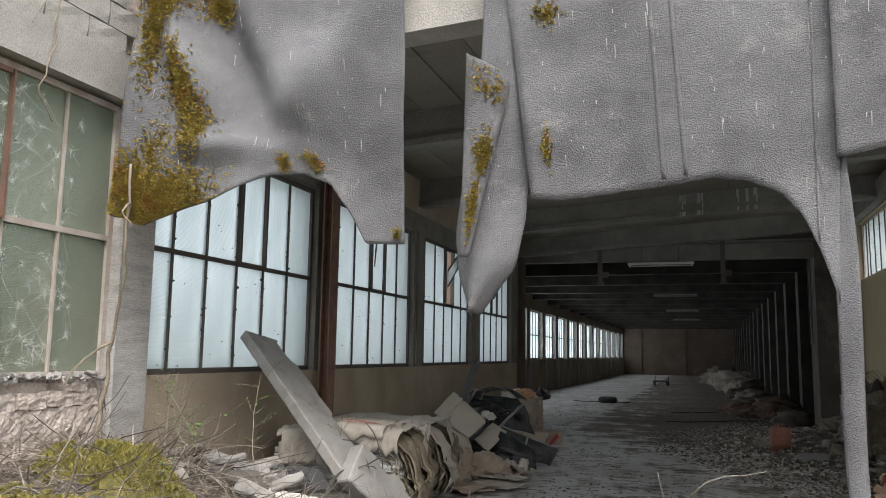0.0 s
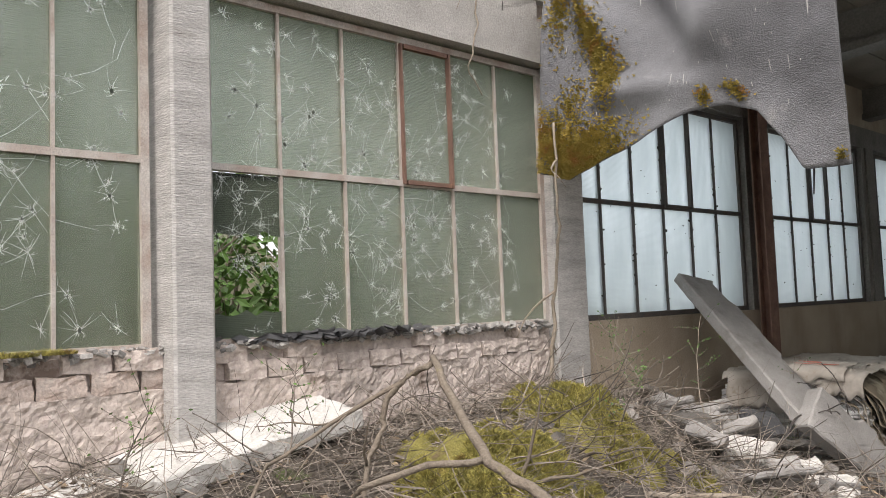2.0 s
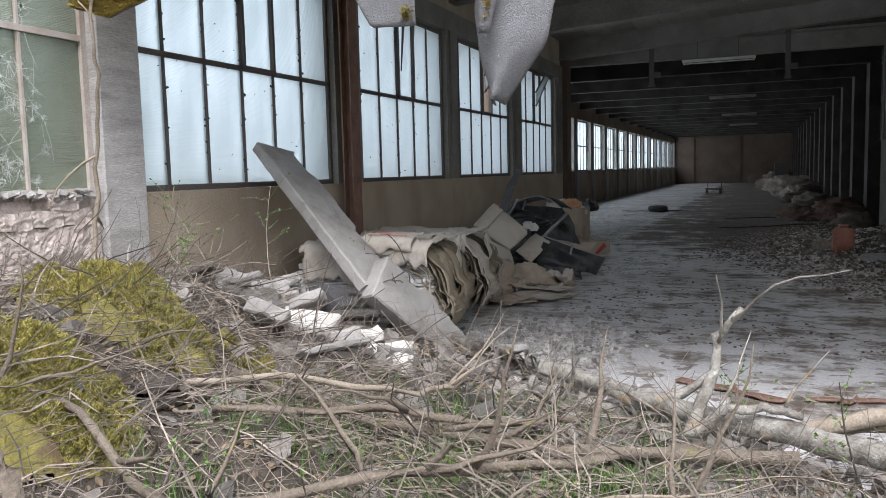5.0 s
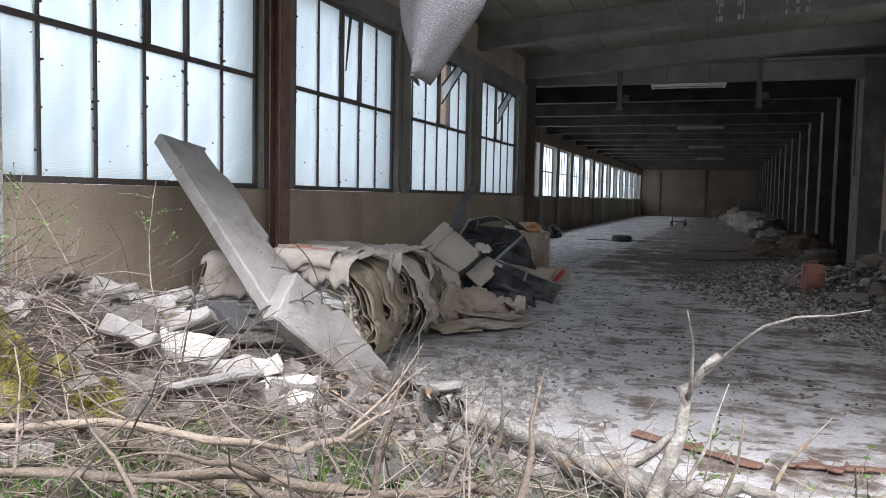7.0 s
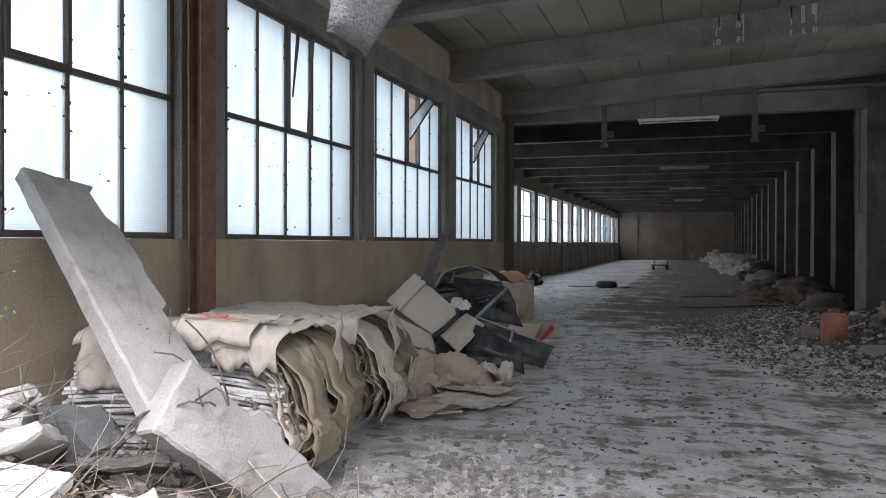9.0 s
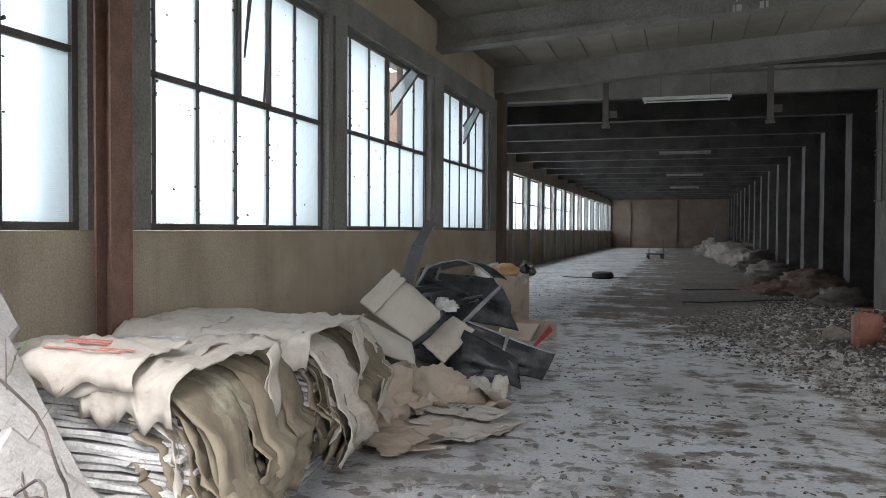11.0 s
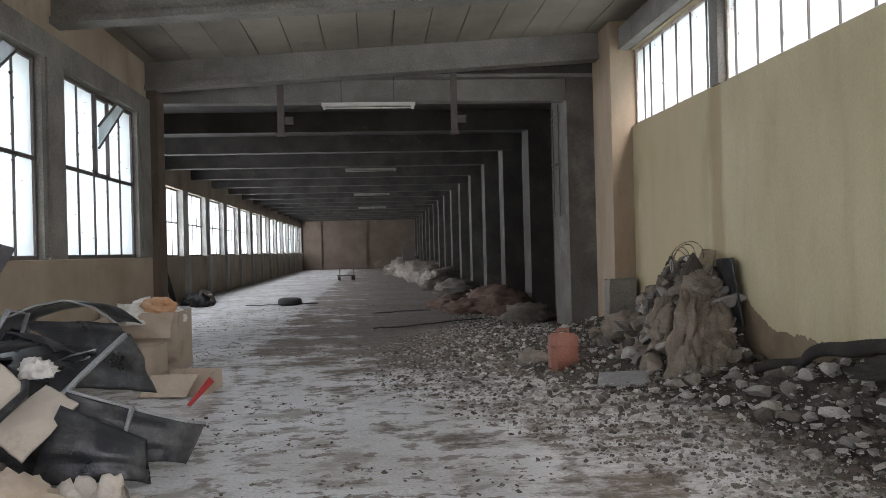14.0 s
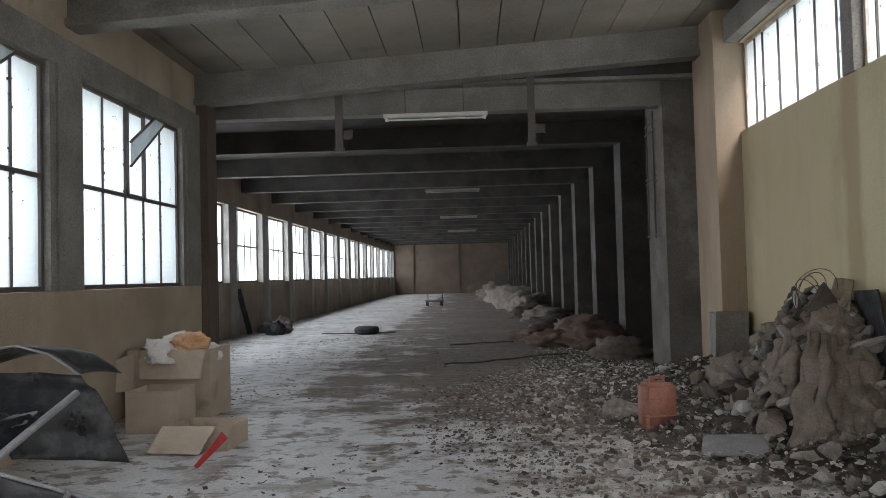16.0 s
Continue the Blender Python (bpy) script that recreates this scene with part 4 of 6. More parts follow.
for k in range(6):
    q = random.Random(200 + k)
    bm = bmesh.new()
    tube(bm, wander(q, (-2.72 + 0.05 * k, 5.95 + 0.02 * k, 0.66), (q.uniform(-0.6, 0.6), q.uniform(-1, 0.2), q.uniform(0.1, 1)), q.uniform(0.3, 0.6), 8, 0.35, 0.16), 0.005, 0.004, 5)
    solid("reinforcing_wire", bm, DARK_BAR, "bent rusty wire sticking out of the broken concrete", "wire", group="wire ends")
for k, (x, y, z, L, W) in enumerate(((-3.25, 5.45, 0.5, 0.55, 0.3), (-2.75, 5.55, 0.36, 0.5, 0.26), (-3.45, 5.85, 0.62, 0.6, 0.3), (-2.45, 5.75, 0.25, 0.4, 0.26), (-3.0, 5.3, 0.46, 0.45, 0.3))):
    slab("rubble_slab", pose(x, y, z, (-12, 8, 20, -6, 10)[k], (14, -10, 12, 20, -8)[k], 35 * k), L, W, 0.07, (PALE_CONCRETE, WHITE_CONCRETE, SLAB_GREY, WHITE_CONCRETE, PALE_CONCRETE)[k], "jagged pale slab of broken concrete in the rubble", 5, 0.02, 60.0 + k, 0.3)
for i in range(16):
    x, y = -3.75 + 1.5 * rnd.random(), 4.9 + 1.6 * rnd.random()
    slab("rubble_slab", pose(x, y, heap(x, y) * (1 if y < 6 else 0.5) + 0.1, rnd.uniform(-25, 25), rnd.uniform(-25, 25), rnd.uniform(0, 180)), rnd.uniform(0.25, 0.55), rnd.uniform(0.15, 0.3), rnd.uniform(0.04, 0.1),
         rnd.choice((RUBBLE, SLAB_GREY, DARK_RUBBLE, CHIPS)), "flat piece of broken concrete in the rubble", 4, 0.02, 20.0 + i, 0.2)
# stacked layered slates in the undercut side of the mound
for i in range(26):
    slab("slate_layer", pose(-2.7 + rnd.uniform(-0.1, 0.1), 3.45 + rnd.uniform(-0.25, 0.2), 0.24 + 0.013 * i, rnd.uniform(-4, 4), rnd.uniform(2, 9), rnd.uniform(-70, 70)), rnd.uniform(0.3, 0.5), 0.3, 0.009, DARK_RUBBLE, "thin torn layers of old felt under the moss", 4, 0.025, 40.0 + i, 0.1, "felt scrap")


# ---- hanging roofing felt ----
def felt(name, tops, bots, label, nu=44, nv=40, fold=0.05, seed=0.0, thick=0.008, folds=(), curl=0.0):
    """A hanging sheet between two polylines of control points, with soft folds."""
    def f(u, v):
        a, b = curve_at(tops, u), curve_at(bots, u)
        p = a.lerp(b, v)
        s = fold * math.sin(math.pi * min(1, v * 1.2)) 
        p.y += s * (noise.noise(Vector((u * 3.1 + seed, v * 2.0, seed))) * 1.6 + 0.4 * math.sin(u * 9 + v * 4 + seed))
        p.y += fold * 0.9 * v * math.sin(math.pi * min(1, u * 1.1)) * (0.5 - abs(noise.noise(Vector((u * 2.4 + v * 1.5 + seed, u * 1.3 - v * 0.7, seed * 2)))) * 2.2)
        p.y += 0.006 * noise.noise(Vector((u * 14, v * 12, seed)))
        for ua, va, ub, vb, wide, deep in folds:
            q = max(0.0, min(1.0, ((u - ua) * (ub - ua) + (v - va) * (vb - va)) / ((ub - ua) ** 2 + (vb - va) ** 2)))
            away = math.hypot(u - ua - (ub - ua) * q, v - va - (vb - va) * q)
            p.y += deep * math.exp(-(away / wide) ** 2) * (0.35 + 0.65 * math.sin(math.pi * q))
        if curl and u < 0.1:
            p.y += curl * (1 - u / 0.1) ** 2
            p.x += 0.3 * curl * (1 - u / 0.1) ** 2
        p.z += 0.012 * v * noise.noise(Vector((u * 16, seed, 0)))
        return p
    bm = sheet(nu, nv, f, thick)
    ob = solid(name, bm, FELT, label, "roofing felt", smooth=True)
    return ob, f


def droppings(ob, f, n, seed, u0=0.05, u1=0.95):
    """Pale streaks of bird lime running down a sheet."""
    rr = random.Random(seed)
    lot = Lot()
    for _ in range(n):
        u, v = rr.uniform(u0, u1), rr.uniform(0.1, 0.93)
        l, w = rr.choice((0.006, 0.01, 0.015, 0.03, 0.09)), rr.uniform(0.002, 0.0055)
        a = f(u, v)
        d = (f(u, min(1, v + 0.03)) - a).normalized()
        s = Vector((1, 0, 0))
        o = Vector((0, -0.016, 0))
        lot.add((a - s * w * 0.6 + o, a + s * w + o, a + s * w * 0.5 + d * l + o, a - s * w * 0.4 + d * l + o), ((0, 1, 2, 3),))
    lot.part("bird_lime", LIME, ob, "white bird lime streaks")["kind"] = "stuff"


def felt_moss(ob, f, spots, seed):
    """Moss tufts round a few (u, v, radius) spots of a sheet."""
    rr = random.Random(seed)
    lot = Lot()
    for u0, v0, ru, rv, n in spots:
        for _ in range(n if n > 800 else int(n * 1.8)):
            u, v = min(0.99, max(0.01, u0 + rr.gauss(0, ru))), min(0.995, max(0.01, v0 + rr.gauss(0, rv)))
            p = f(u, v) + Vector((0, -0.012, 0))
            for _ in range(3):
                d = Vector((rr.uniform(-1, 1), rr.uniform(-1.3, 0.1), rr.uniform(-0.6, 0.8))) * rr.uniform(0.012, 0.026)
                s = Vector((rr.uniform(-1, 1), 0, rr.uniform(-1, 1))).normalized() * 0.009
                lot.add((p - s, p + s, p + d), ((0, 1, 2),))
    lot.part("moss", MOSS_FELT, ob, "yellow-green moss growing on the felt")["kind"] = "stuff"


LEFT_TOP = [(-4.06, 4.6, 4.7), (-3.6, 4.72, 4.65), (-3.1, 4.82, 4.6), (-2.5, 4.86, 4.6), (-1.92, 4.86, 4.6)]
LEFT_BOT = [(-4.05, 4.4, 2.52), (-3.86, 4.42, 2.5), (-3.66, 4.5, 2.43), (-3.5, 4.58, 2.52), (-3.29, 4.7, 2.64), (-3.08, 4.8, 2.75), (-2.9, 4.9, 2.83), (-2.7, 4.98, 2.85), (-2.52, 5.05, 2.78), (-2.4, 5.12, 2.6), (-2.28, 5.18, 2.36), (-2.14, 5.2, 2.35), (-2.0, 5.2, 2.35)]
ob, f = felt("felt_sheet", LEFT_TOP, LEFT_BOT, "torn grey roofing felt hanging from the roof edge, mossy", 70, 60, fold=0.07, seed=2.0, curl=0.22,
             folds=((0.3, 0.15, 0.5, 0.82, 0.07, 0.2), (0.5, 0.84, 0.9, 0.2, 0.08, -0.12), (0.12, 0.2, 0.24, 0.8, 0.05, 0.14), (0.22, 0.75, 0.48, 0.88, 0.05, -0.12), (0.16, 0.3, 0.34, 0.62, 0.05, -0.1)))
droppings(ob, f, 130, 5)
felt_moss(ob, f, [(0.2, 0.95, 0.055, 0.045, 4200), (0.12, 0.88, 0.03, 0.05, 900), (0.3, 0.72, 0.02, 0.06, 350), (0.26, 0.58, 0.02, 0.06, 350), (0.21, 0.48, 0.025, 0.05, 330), (0.12, 0.35, 0.015, 0.1, 420),
                  (0.17, 0.22, 0.05, 0.03, 420), (0.34, 0.25, 0.025, 0.03, 260), (0.18, 0.76, 0.02, 0.06, 160), (0.62, 0.93, 0.015, 0.02, 60), (0.54, 0.95, 0.01, 0.02, 50), (0.97, 0.97, 0.01, 0.01, 25)], 6)
MAIN_TOP = [(-1.28, 4.86, 4.8), (-0.4, 4.9, 4.85), (0.3, 4.9, 4.9), (0.85, 4.88, 4.95)]
MAIN_BOT = [(-1.02, 4.9, 2.56), (-0.8, 4.9, 2.56), (-0.6, 4.92, 2.58), (-0.35, 4.92, 2.6), (-0.12, 4.92, 2.63), (0.08, 4.92, 2.66), (0.28, 4.92, 2.62), (0.45, 4.92, 2.55), (0.56, 4.92, 2.42), (0.66, 4.92, 2.18), (0.74, 4.92, 1.9)]
ob, f = felt("felt_sheet", MAIN_TOP, MAIN_BOT, "large grey roofing felt sheet hanging over the opening", fold=0.025, seed=5.0)
droppings(ob, f, 140, 7)
for u0 in (0.36, 0.42, 0.88):
    part("seam", sheet(2, 30, lambda u, v, u0=u0: f(u0 + 0.012 * u, v * 0.98) + Vector((0, -0.011 + 0.002 * u, 0)), 0.003), FELT, ob, "lapped seam", True)
felt_moss(ob, f, [(0.1, 0.45, 0.02, 0.02, 60), (0.06, 0.86, 0.008, 0.03, 40)], 8)
SIDE_TOP = [(0.74, 4.87, 4.95), (1.4, 4.87, 5.0), (2.4, 4.88, 5.05), (3.3, 4.88, 5.1)]
SIDE_BOT = [(0.75, 4.84, 2.72), (1.1, 4.84, 2.78), (1.8, 4.84, 2.7), (2.5, 4.85, 2.9), (3.3, 4.85, 2.8)]
ob, f = felt("felt_sheet", SIDE_TOP, SIDE_BOT, "grey roofing felt sheet overlapping its neighbour", fold=0.02, seed=8.0)
droppings(ob, f, 40, 9, 0.02, 0.4)


def strip_f(u, v):
    return Vector((0.7 + 0.1 * u + 0.07 * v + 0.02 * math.sin(v * 7) + (0.06 * (1 - v) ** 4 * (1 - u) * -1), 4.9 + 0.03 * math.sin(u * 3 + v * 5), 2.75 - 2.65 * v))


strip = solid("felt_strip", sheet(6, 40, strip_f, 0.01), FELT, "narrow felt strip hanging down to the ground", "roofing felt", smooth=True)


FLAP_L = [(-1.27, 4.45), (-1.28, 3.8), (-1.31, 3.2), (-1.4, 2.7), (-1.45, 2.35), (-1.43, 2.1), (-1.34, 1.83)]
FLAP_R = [(-0.95, 4.45), (-0.95, 3.8), (-0.95, 3.2), (-0.96, 2.7), (-0.98, 2.45), (-1.05, 2.15), (-1.3, 1.83)]


def flap_f(u, v):
    """The torn flap beside the opening: broad above, pointed at the foot."""
    a, b = curve_at(FLAP_L, v), curve_at(FLAP_R, v)
    p = a.lerp(b, u)
    return Vector((p.x - 0.09, 4.97 - 0.09 * math.sin(u * math.pi) * (0.3 + v) + 0.02 * math.sin(9 * v + 5 * u), p.y + 0.02 * math.sin(u * 3)))


ob = solid("felt_flap", sheet(16, 44, flap_f, 0.008), FELT, "pointed flap of torn roofing felt hanging low", "roofing felt", smooth=True)
droppings(ob, flap_f, 22, 11)
def cuff_f(u, v):
    """The flap's outer layer, turned over in a curl."""
    a = math.pi * (0.15 + 1.0 * u)
    r = 0.11 * (1 - 0.85 * v)
    return Vector((-1.38 + 0.08 * (1 - v) - r * math.cos(a) * 1.3 - 0.07 * v, 4.84 - r * math.sin(a) * 0.9, 3.55 - 1.35 * v - 0.25 * u * (1 - v)))


cuff = part("turned_edge", sheet(12, 30, cuff_f, 0.008), FELT, ob, "curled mossy edge", True)
felt_moss(ob, cuff_f, [(0.6, 0.45, 0.12, 0.05, 160), (0.5, 0.75, 0.1, 0.08, 110), (0.5, 0.1, 0.2, 0.04, 60)], 12)

# ---- outer wall: blocks, bricks, broken glass ----
block_wall = structure("block_wall", boxes((-4.46, -4.24, -6.0, 5.0, HEAD + 0.36, 4.4)), RENDER, "block courses above the outer lintel", "wall")
bmesh_block = bmesh.new()
bm_box(bmesh_block, 0, 0.27, 0, 0.385, 0, 0.185)
bmesh.ops.subdivide_edges(bmesh_block, edges=bmesh_block.edges[:], cuts=2, use_grid_fill=True)
roughen(bmesh_block, 0.012, 11)
block_mesh = mesh_of("block", bmesh_block, PALE_CONCRETE)
for c in range(3):
    for k in range(15):
        o = new("block", block_mesh)
        o.parent = block_wall
        o.location = (-4.44, -1.2 + 0.4 * k + (0.2 if c % 2 else 0), HEAD + 0.368 + 0.197 * c)
brick_mesh = []
for k in range(3):
    b = bmesh.new()
    bm_box(b, 0, 0.22, 0, 0.235, 0, 0.1)
    bmesh.ops.subdivide_edges(b, edges=b.edges[:], cuts=4, use_grid_fill=True)
    roughen(b, 0.02, 11, k * 3.0)
    roughen(b, 0.008, 40, k * 3.0)
    brick_mesh.append(mesh_of("brick", b, BRICK if k else RENDER))
for c, z in ((0, 1.185), (1, 1.29)):
    for k in range(42):
        if c and rnd.random() < (0.3 if k < 29 else 0.65):
            continue
        y = -5.6 + 0.247 * k + (0.12 if c else 0) + rnd.uniform(-0.008, 0.008)
        if 1.72 < y + 0.12 < 2.0 or y > 4.65:
            continue
        o = new("brick", (rnd.choice(brick_mesh) if k < 30 else brick_mesh[0]))
        o.parent = wall_out
        o.location = (-4.4 + (rnd.uniform(-0.01, 0.015)), y, z + rnd.uniform(-0.004, 0.004))
sill_bits = Lot()
for _ in range(700):
    y = rnd.uniform(-1.0, 4.8)
    sill_bits.lump((rnd.uniform(-4.26, -4.16), y, 1.385 + rnd.uniform(-0.02, 0.02)), rnd.choice((0.012, 0.02, 0.035)), rnd, 0.5)
sill_bits.thing("sill_rubble", RUBBLE, "mortar crumbs along the broken window sill", "rubble")
slates = Lot()
for _ in range(60):
    slates.lump((rnd.uniform(-4.22, -4.12), rnd.gauss(2.85, 0.3), 1.4 + rnd.uniform(0, 0.02)), 0.06, rnd, 0.2)
slates.thing("slate_bits", SLATE, "black broken slate bits on the sill", "slate")
sillmoss = Lot()
moss_patch(sillmoss, -4.16, 0.95, 0.05, 0.3, 900, lambda x, y: 1.4, 9)
sillmoss.thing("sill_moss", MOSS, "moss along the brick sill", "moss")


def cracks(parent_y, n, seed, size=(0.02, 0.05), rays=(4, 8), H=2.05, L=2.66, x=0.006, holes=None):
    """Shot marks: lacy crushed spots, fine rays and long branching fractures on a band of panes; dark patches for holes
    go to a second lot.
    """
    rr = random.Random(seed)
    lot = Lot()

    def line(p, a, l, w):
        d, s = Vector((0, math.cos(a), math.sin(a))), Vector((0, -math.sin(a), math.cos(a)))
        m, q = p + d * l * 0.5 + s * rr.uniform(-0.06, 0.06) * l, p + d * l
        for e in (m, q):
            if not (0.05 < e.y < L - 0.05 and 0.05 < e.z < H - 0.05):
                return None
        lot.add((p - s * w, p + s * w, m + s * w * 0.8, m - s * w * 0.8, q + s * w * 0.3, q - s * w * 0.3), ((0, 1, 2, 3), (3, 2, 4, 5)))
        return q

    for _ in range(n):
        c = Vector((x, rr.uniform(0.1, L - 0.1), rr.uniform(0.08, H - 0.1)))
        r = rr.uniform(*size)
        for _ in range(rr.randint(12, 26)):
            t, q = rr.uniform(0, math.tau), r * abs(rr.gauss(0, 0.45))
            line(c + Vector((0, q * math.cos(t), q * math.sin(t))), rr.uniform(0, math.tau), rr.uniform(0.25, 0.8) * r, rr.uniform(0.0007, 0.0018))
        if rr.random() < 0.25:
            k = 14
            R = r * rr.uniform(0.8, 1.4)
            for i in range(k):
                if rr.random() < 0.75:
                    line(c + Vector((0, R * math.cos(math.tau * i / k), R * math.sin(math.tau * i / k))), math.tau * (i + 0.5) / k + math.pi / 2, R * 0.46, 0.0009)
        for _ in range(rr.randint(*rays)):
            line(c, rr.uniform(0, math.tau), rr.uniform(1.2, 3.4) * r, rr.uniform(0.0006, 0.0012))
        if rr.random() < 0.5:
            a = rr.choice((0.9, -0.7)) + rr.gauss(0, 0.45)
            q = line(c, a, rr.uniform(0.12, 0.4), 0.001)
            if q is not None and rr.random() < 0.6:
                line(q, a + rr.uniform(-0.7, 0.7), rr.uniform(0.08, 0.25), 0.0008)
        if holes is not None and rr.random() < 0.45:
            k = rr.randint(5, 8)
            holes.add([c + Vector((0.0012, r * 0.3 * rr.uniform(0.4, 1) * math.cos(math.tau * i / k), r * 0.3 * rr.uniform(0.5, 1.3) * math.sin(math.tau * i / k))) for i in range(k)], [tuple(range(k))])
    return lot


outer = [o for o in bpy.data.objects if o.name.startswith("window_outer")]
outer.sort(key=lambda o: o.location.y)
# flat dark colour laid on the panes where a shot hole would look dark
HOLE = material("shot_hole_shade", (0.02, 0.025, 0.02), 0.95, (0.04, 0.05, 0.03), 9, 0.6, 0.0)
for o, n, s in zip(outer, (60, 130, 250), (1, 2, 3)):
    holes = Lot()
    cracks(0, n, s, holes=holes).part("cracks", CRACK, o, "white star cracks in the glass")["kind"] = "stuff"
    holes.part("shot_holes", HOLE, o, "dark patches on the glass for the shade in shot holes")["kind"] = "stuff"
inner = sorted((o for o in bpy.data.objects if o.name.startswith("window_inner")), key=lambda o: o.location.y)
DIRT = material("flaking_dirt_specks", (0.05, 0.05, 0.045), 0.9, (0.1, 0.09, 0.08), 9, 0.5, 0.0)
for i, o in enumerate(inner):
    rr = random.Random(60 + i)
    lot = Lot()
    wide = BAYS[3 + i][1] - BAYS[3 + i][0] - 0.1
    for _ in range(90):
        y = rr.choice(INNER_BARS[i]) - o.location.y + rr.choice((-1, 1)) * rr.uniform(0.008, 0.03)
        z = rr.uniform(0.1, 1.95)
        lot.lump((0.012, y, z), rr.uniform(0.006, 0.014), rr, 1.0)
    for _ in range(30):
        lot.lump((0.006, rr.uniform(0.1, wide), rr.uniform(0.1, 1.95)), rr.uniform(0.004, 0.01), rr, 0.6)
    lot.part("putty_specks", DIRT, o, "dark crumbs of old putty")["kind"] = "stuff"
    # opening vent in the upper row; loose stays and a fallen vent leaf slant across the panes
    y0 = o.location.y
    va, vb = ((6.56, 7.043), (9.75, 10.245), (12.98, 13.46), (16.16, 16.64))[i]
    w = vb - va
    vent = part("vent_frame", boxes((-0.02, 0.02, 0, 0.03, -0.98, 0), (-0.02, 0.02, w - 0.03, w, -0.98, 0), (-0.02, 0.02, 0.03, w - 0.03, -0.03, 0), (-0.02, 0.02, 0.03, w - 0.03, -0.98, -0.95)), DARK_BAR, o, "dark steel vent frame")
    vent.location = (0.03, va - y0, 2.0)
    if i >= 2:
        leaf = bmesh.new()
        q = [(0.07, va - y0 + 0.02, 1.35), (0.07, va - y0 + 0.02, 1.62), (0.1, va - y0 + 0.62, 2.0), (0.1, va - y0 + 0.92, 1.98)]
        leaf.faces.new([leaf.verts.new(p) for p in q])
        bmesh.ops.solidify(leaf, geom=leaf.faces[:], thickness=0.006)
        glass = part("vent_leaf", leaf, PANE_IN, o, "slanting fallen vent leaf")
        glass.visible_shadow = False
        for p0, p1 in ((q[0], q[3]), (q[1], q[2])):
            arm = bmesh.new()
            tube(arm, [p0, p1], 0.016, None, 4)
            part("vent_stay", arm, DARK_BAR, o, "dark steel edge of the fallen leaf")
    elif i == 1:
        for ya, yb, zb in ((9.93, 9.82, 1.35), (10.23, 10.12, 1.05)):
            arm = bmesh.new()
            tube(arm, [(0.05, ya - y0, 1.98), (0.05, yb - y0, zb)], 0.02, 0.008, 4)
            part("vent_stay", arm, DARK_BAR, o, "loose metal stay across the vent")
for o, n, s in zip(sorted((o for o in bpy.data.objects if o.name.startswith("window_high")), key=lambda o: o.location.y), (10, 20, 34, 30), (5, 6, 7, 8)):
    cracks(0, n, s, (0.02, 0.05), (5, 9), 1.18, 3.05, -0.006).part("cracks", DIRT, o, "dark cracks in the glass")["kind"] = "stuff"

# broken pane of the outer window: two jagged remnants
o = outer[2]
pw = (2.91 - 0.09) / 6
for z0, z1, jag_top in ((0.6, 0.953, False), (0.003, 0.14, True)):
    bm = bmesh.new()
    front = []
    for k in range(9):
        y = 0.003 + (pw - 0.006) * k / 8
        j = 0.05 * noise.noise(Vector((k * 0.9, z0 * 7, 0)))
        front.append((bm.verts.new((0.003, y, z0 + (0 if jag_top else j))), bm.verts.new((0.003, y, z1 + (j if jag_top else 0)))))
    for (a, b), (c, d) in zip(front, front[1:]):
        bm.faces.new((a, c, d, b))
    bmesh.ops.solidify(bm, geom=bm.faces[:], thickness=0.006)
    p = part("pane", bm, PANE_OUT, o, "jagged broken pane")
    p.location = (0, 0.045, 0.045)
    p.visible_shadow = False
# rusty vent frame in the outer window
vent = part("vent_frame", boxes((-0.02, 0.02, 0, 0.016, -0.98, 0), (-0.02, 0.02, 0.444, 0.46, -0.98, 0), (-0.02, 0.02, 0.03, 0.43, -0.03, 0), (-0.02, 0.02, 0.03, 0.43, -0.98, -0.95)), RUST, o, "rusty vent frame")
vent.location = (0.03, 0.045 + pw * 3, 2.0)


# ---- greenery outside the windows ----
def bush(x, y, h, spread, n, seed, name="bush"):
    rr = random.Random(seed)
    lot, leaves = Lot(), Lot()
    tips = []
    for _ in range(7):
        pts = wander(rr, (x + rr.uniform(-0.2, 0.2), y + rr.uniform(-0.3, 0.3), -0.25), (rr.uniform(-0.4, 0.4) * spread, rr.uniform(-0.5, 0.5) * spread, 1), h * rr.uniform(0.7, 1.05), 8, 0.16)
        lot.rod(pts, 0.03 * h / 3, 0.006, 5)
        for i in range(2, 9):
            for _ in range(2):
                q = wander(rr, pts[i], (rr.uniform(-1, 1), rr.uniform(-1, 1), rr.uniform(-0.2, 0.7)), 0.25 * h * rr.uniform(0.4, 1), 4, 0.25)
                lot.rod(q, 0.008, 0.002)
                tips += q[1:]
    for _ in range(n):
        p = rr.choice(tips) + Vector((rr.gauss(0, 0.12), rr.gauss(0, 0.12), rr.gauss(0, 0.12)))
        leaves.flake(p, rr.uniform(0.02, 0.04), rr.uniform(0.04, 0.07), rr, 1.2)
    ob = base(name, pose(x, y, -0.25), "leafy green bush growing outside the windows", "bush", "bushes outside")
    t = lot.part("stems", BARK, ob)
    c = leaves.part("crown", LEAF, ob, "fresh green leaves")
    for k in (t, c):
        k.matrix_parent_inverse = ob.matrix_world.inverted()


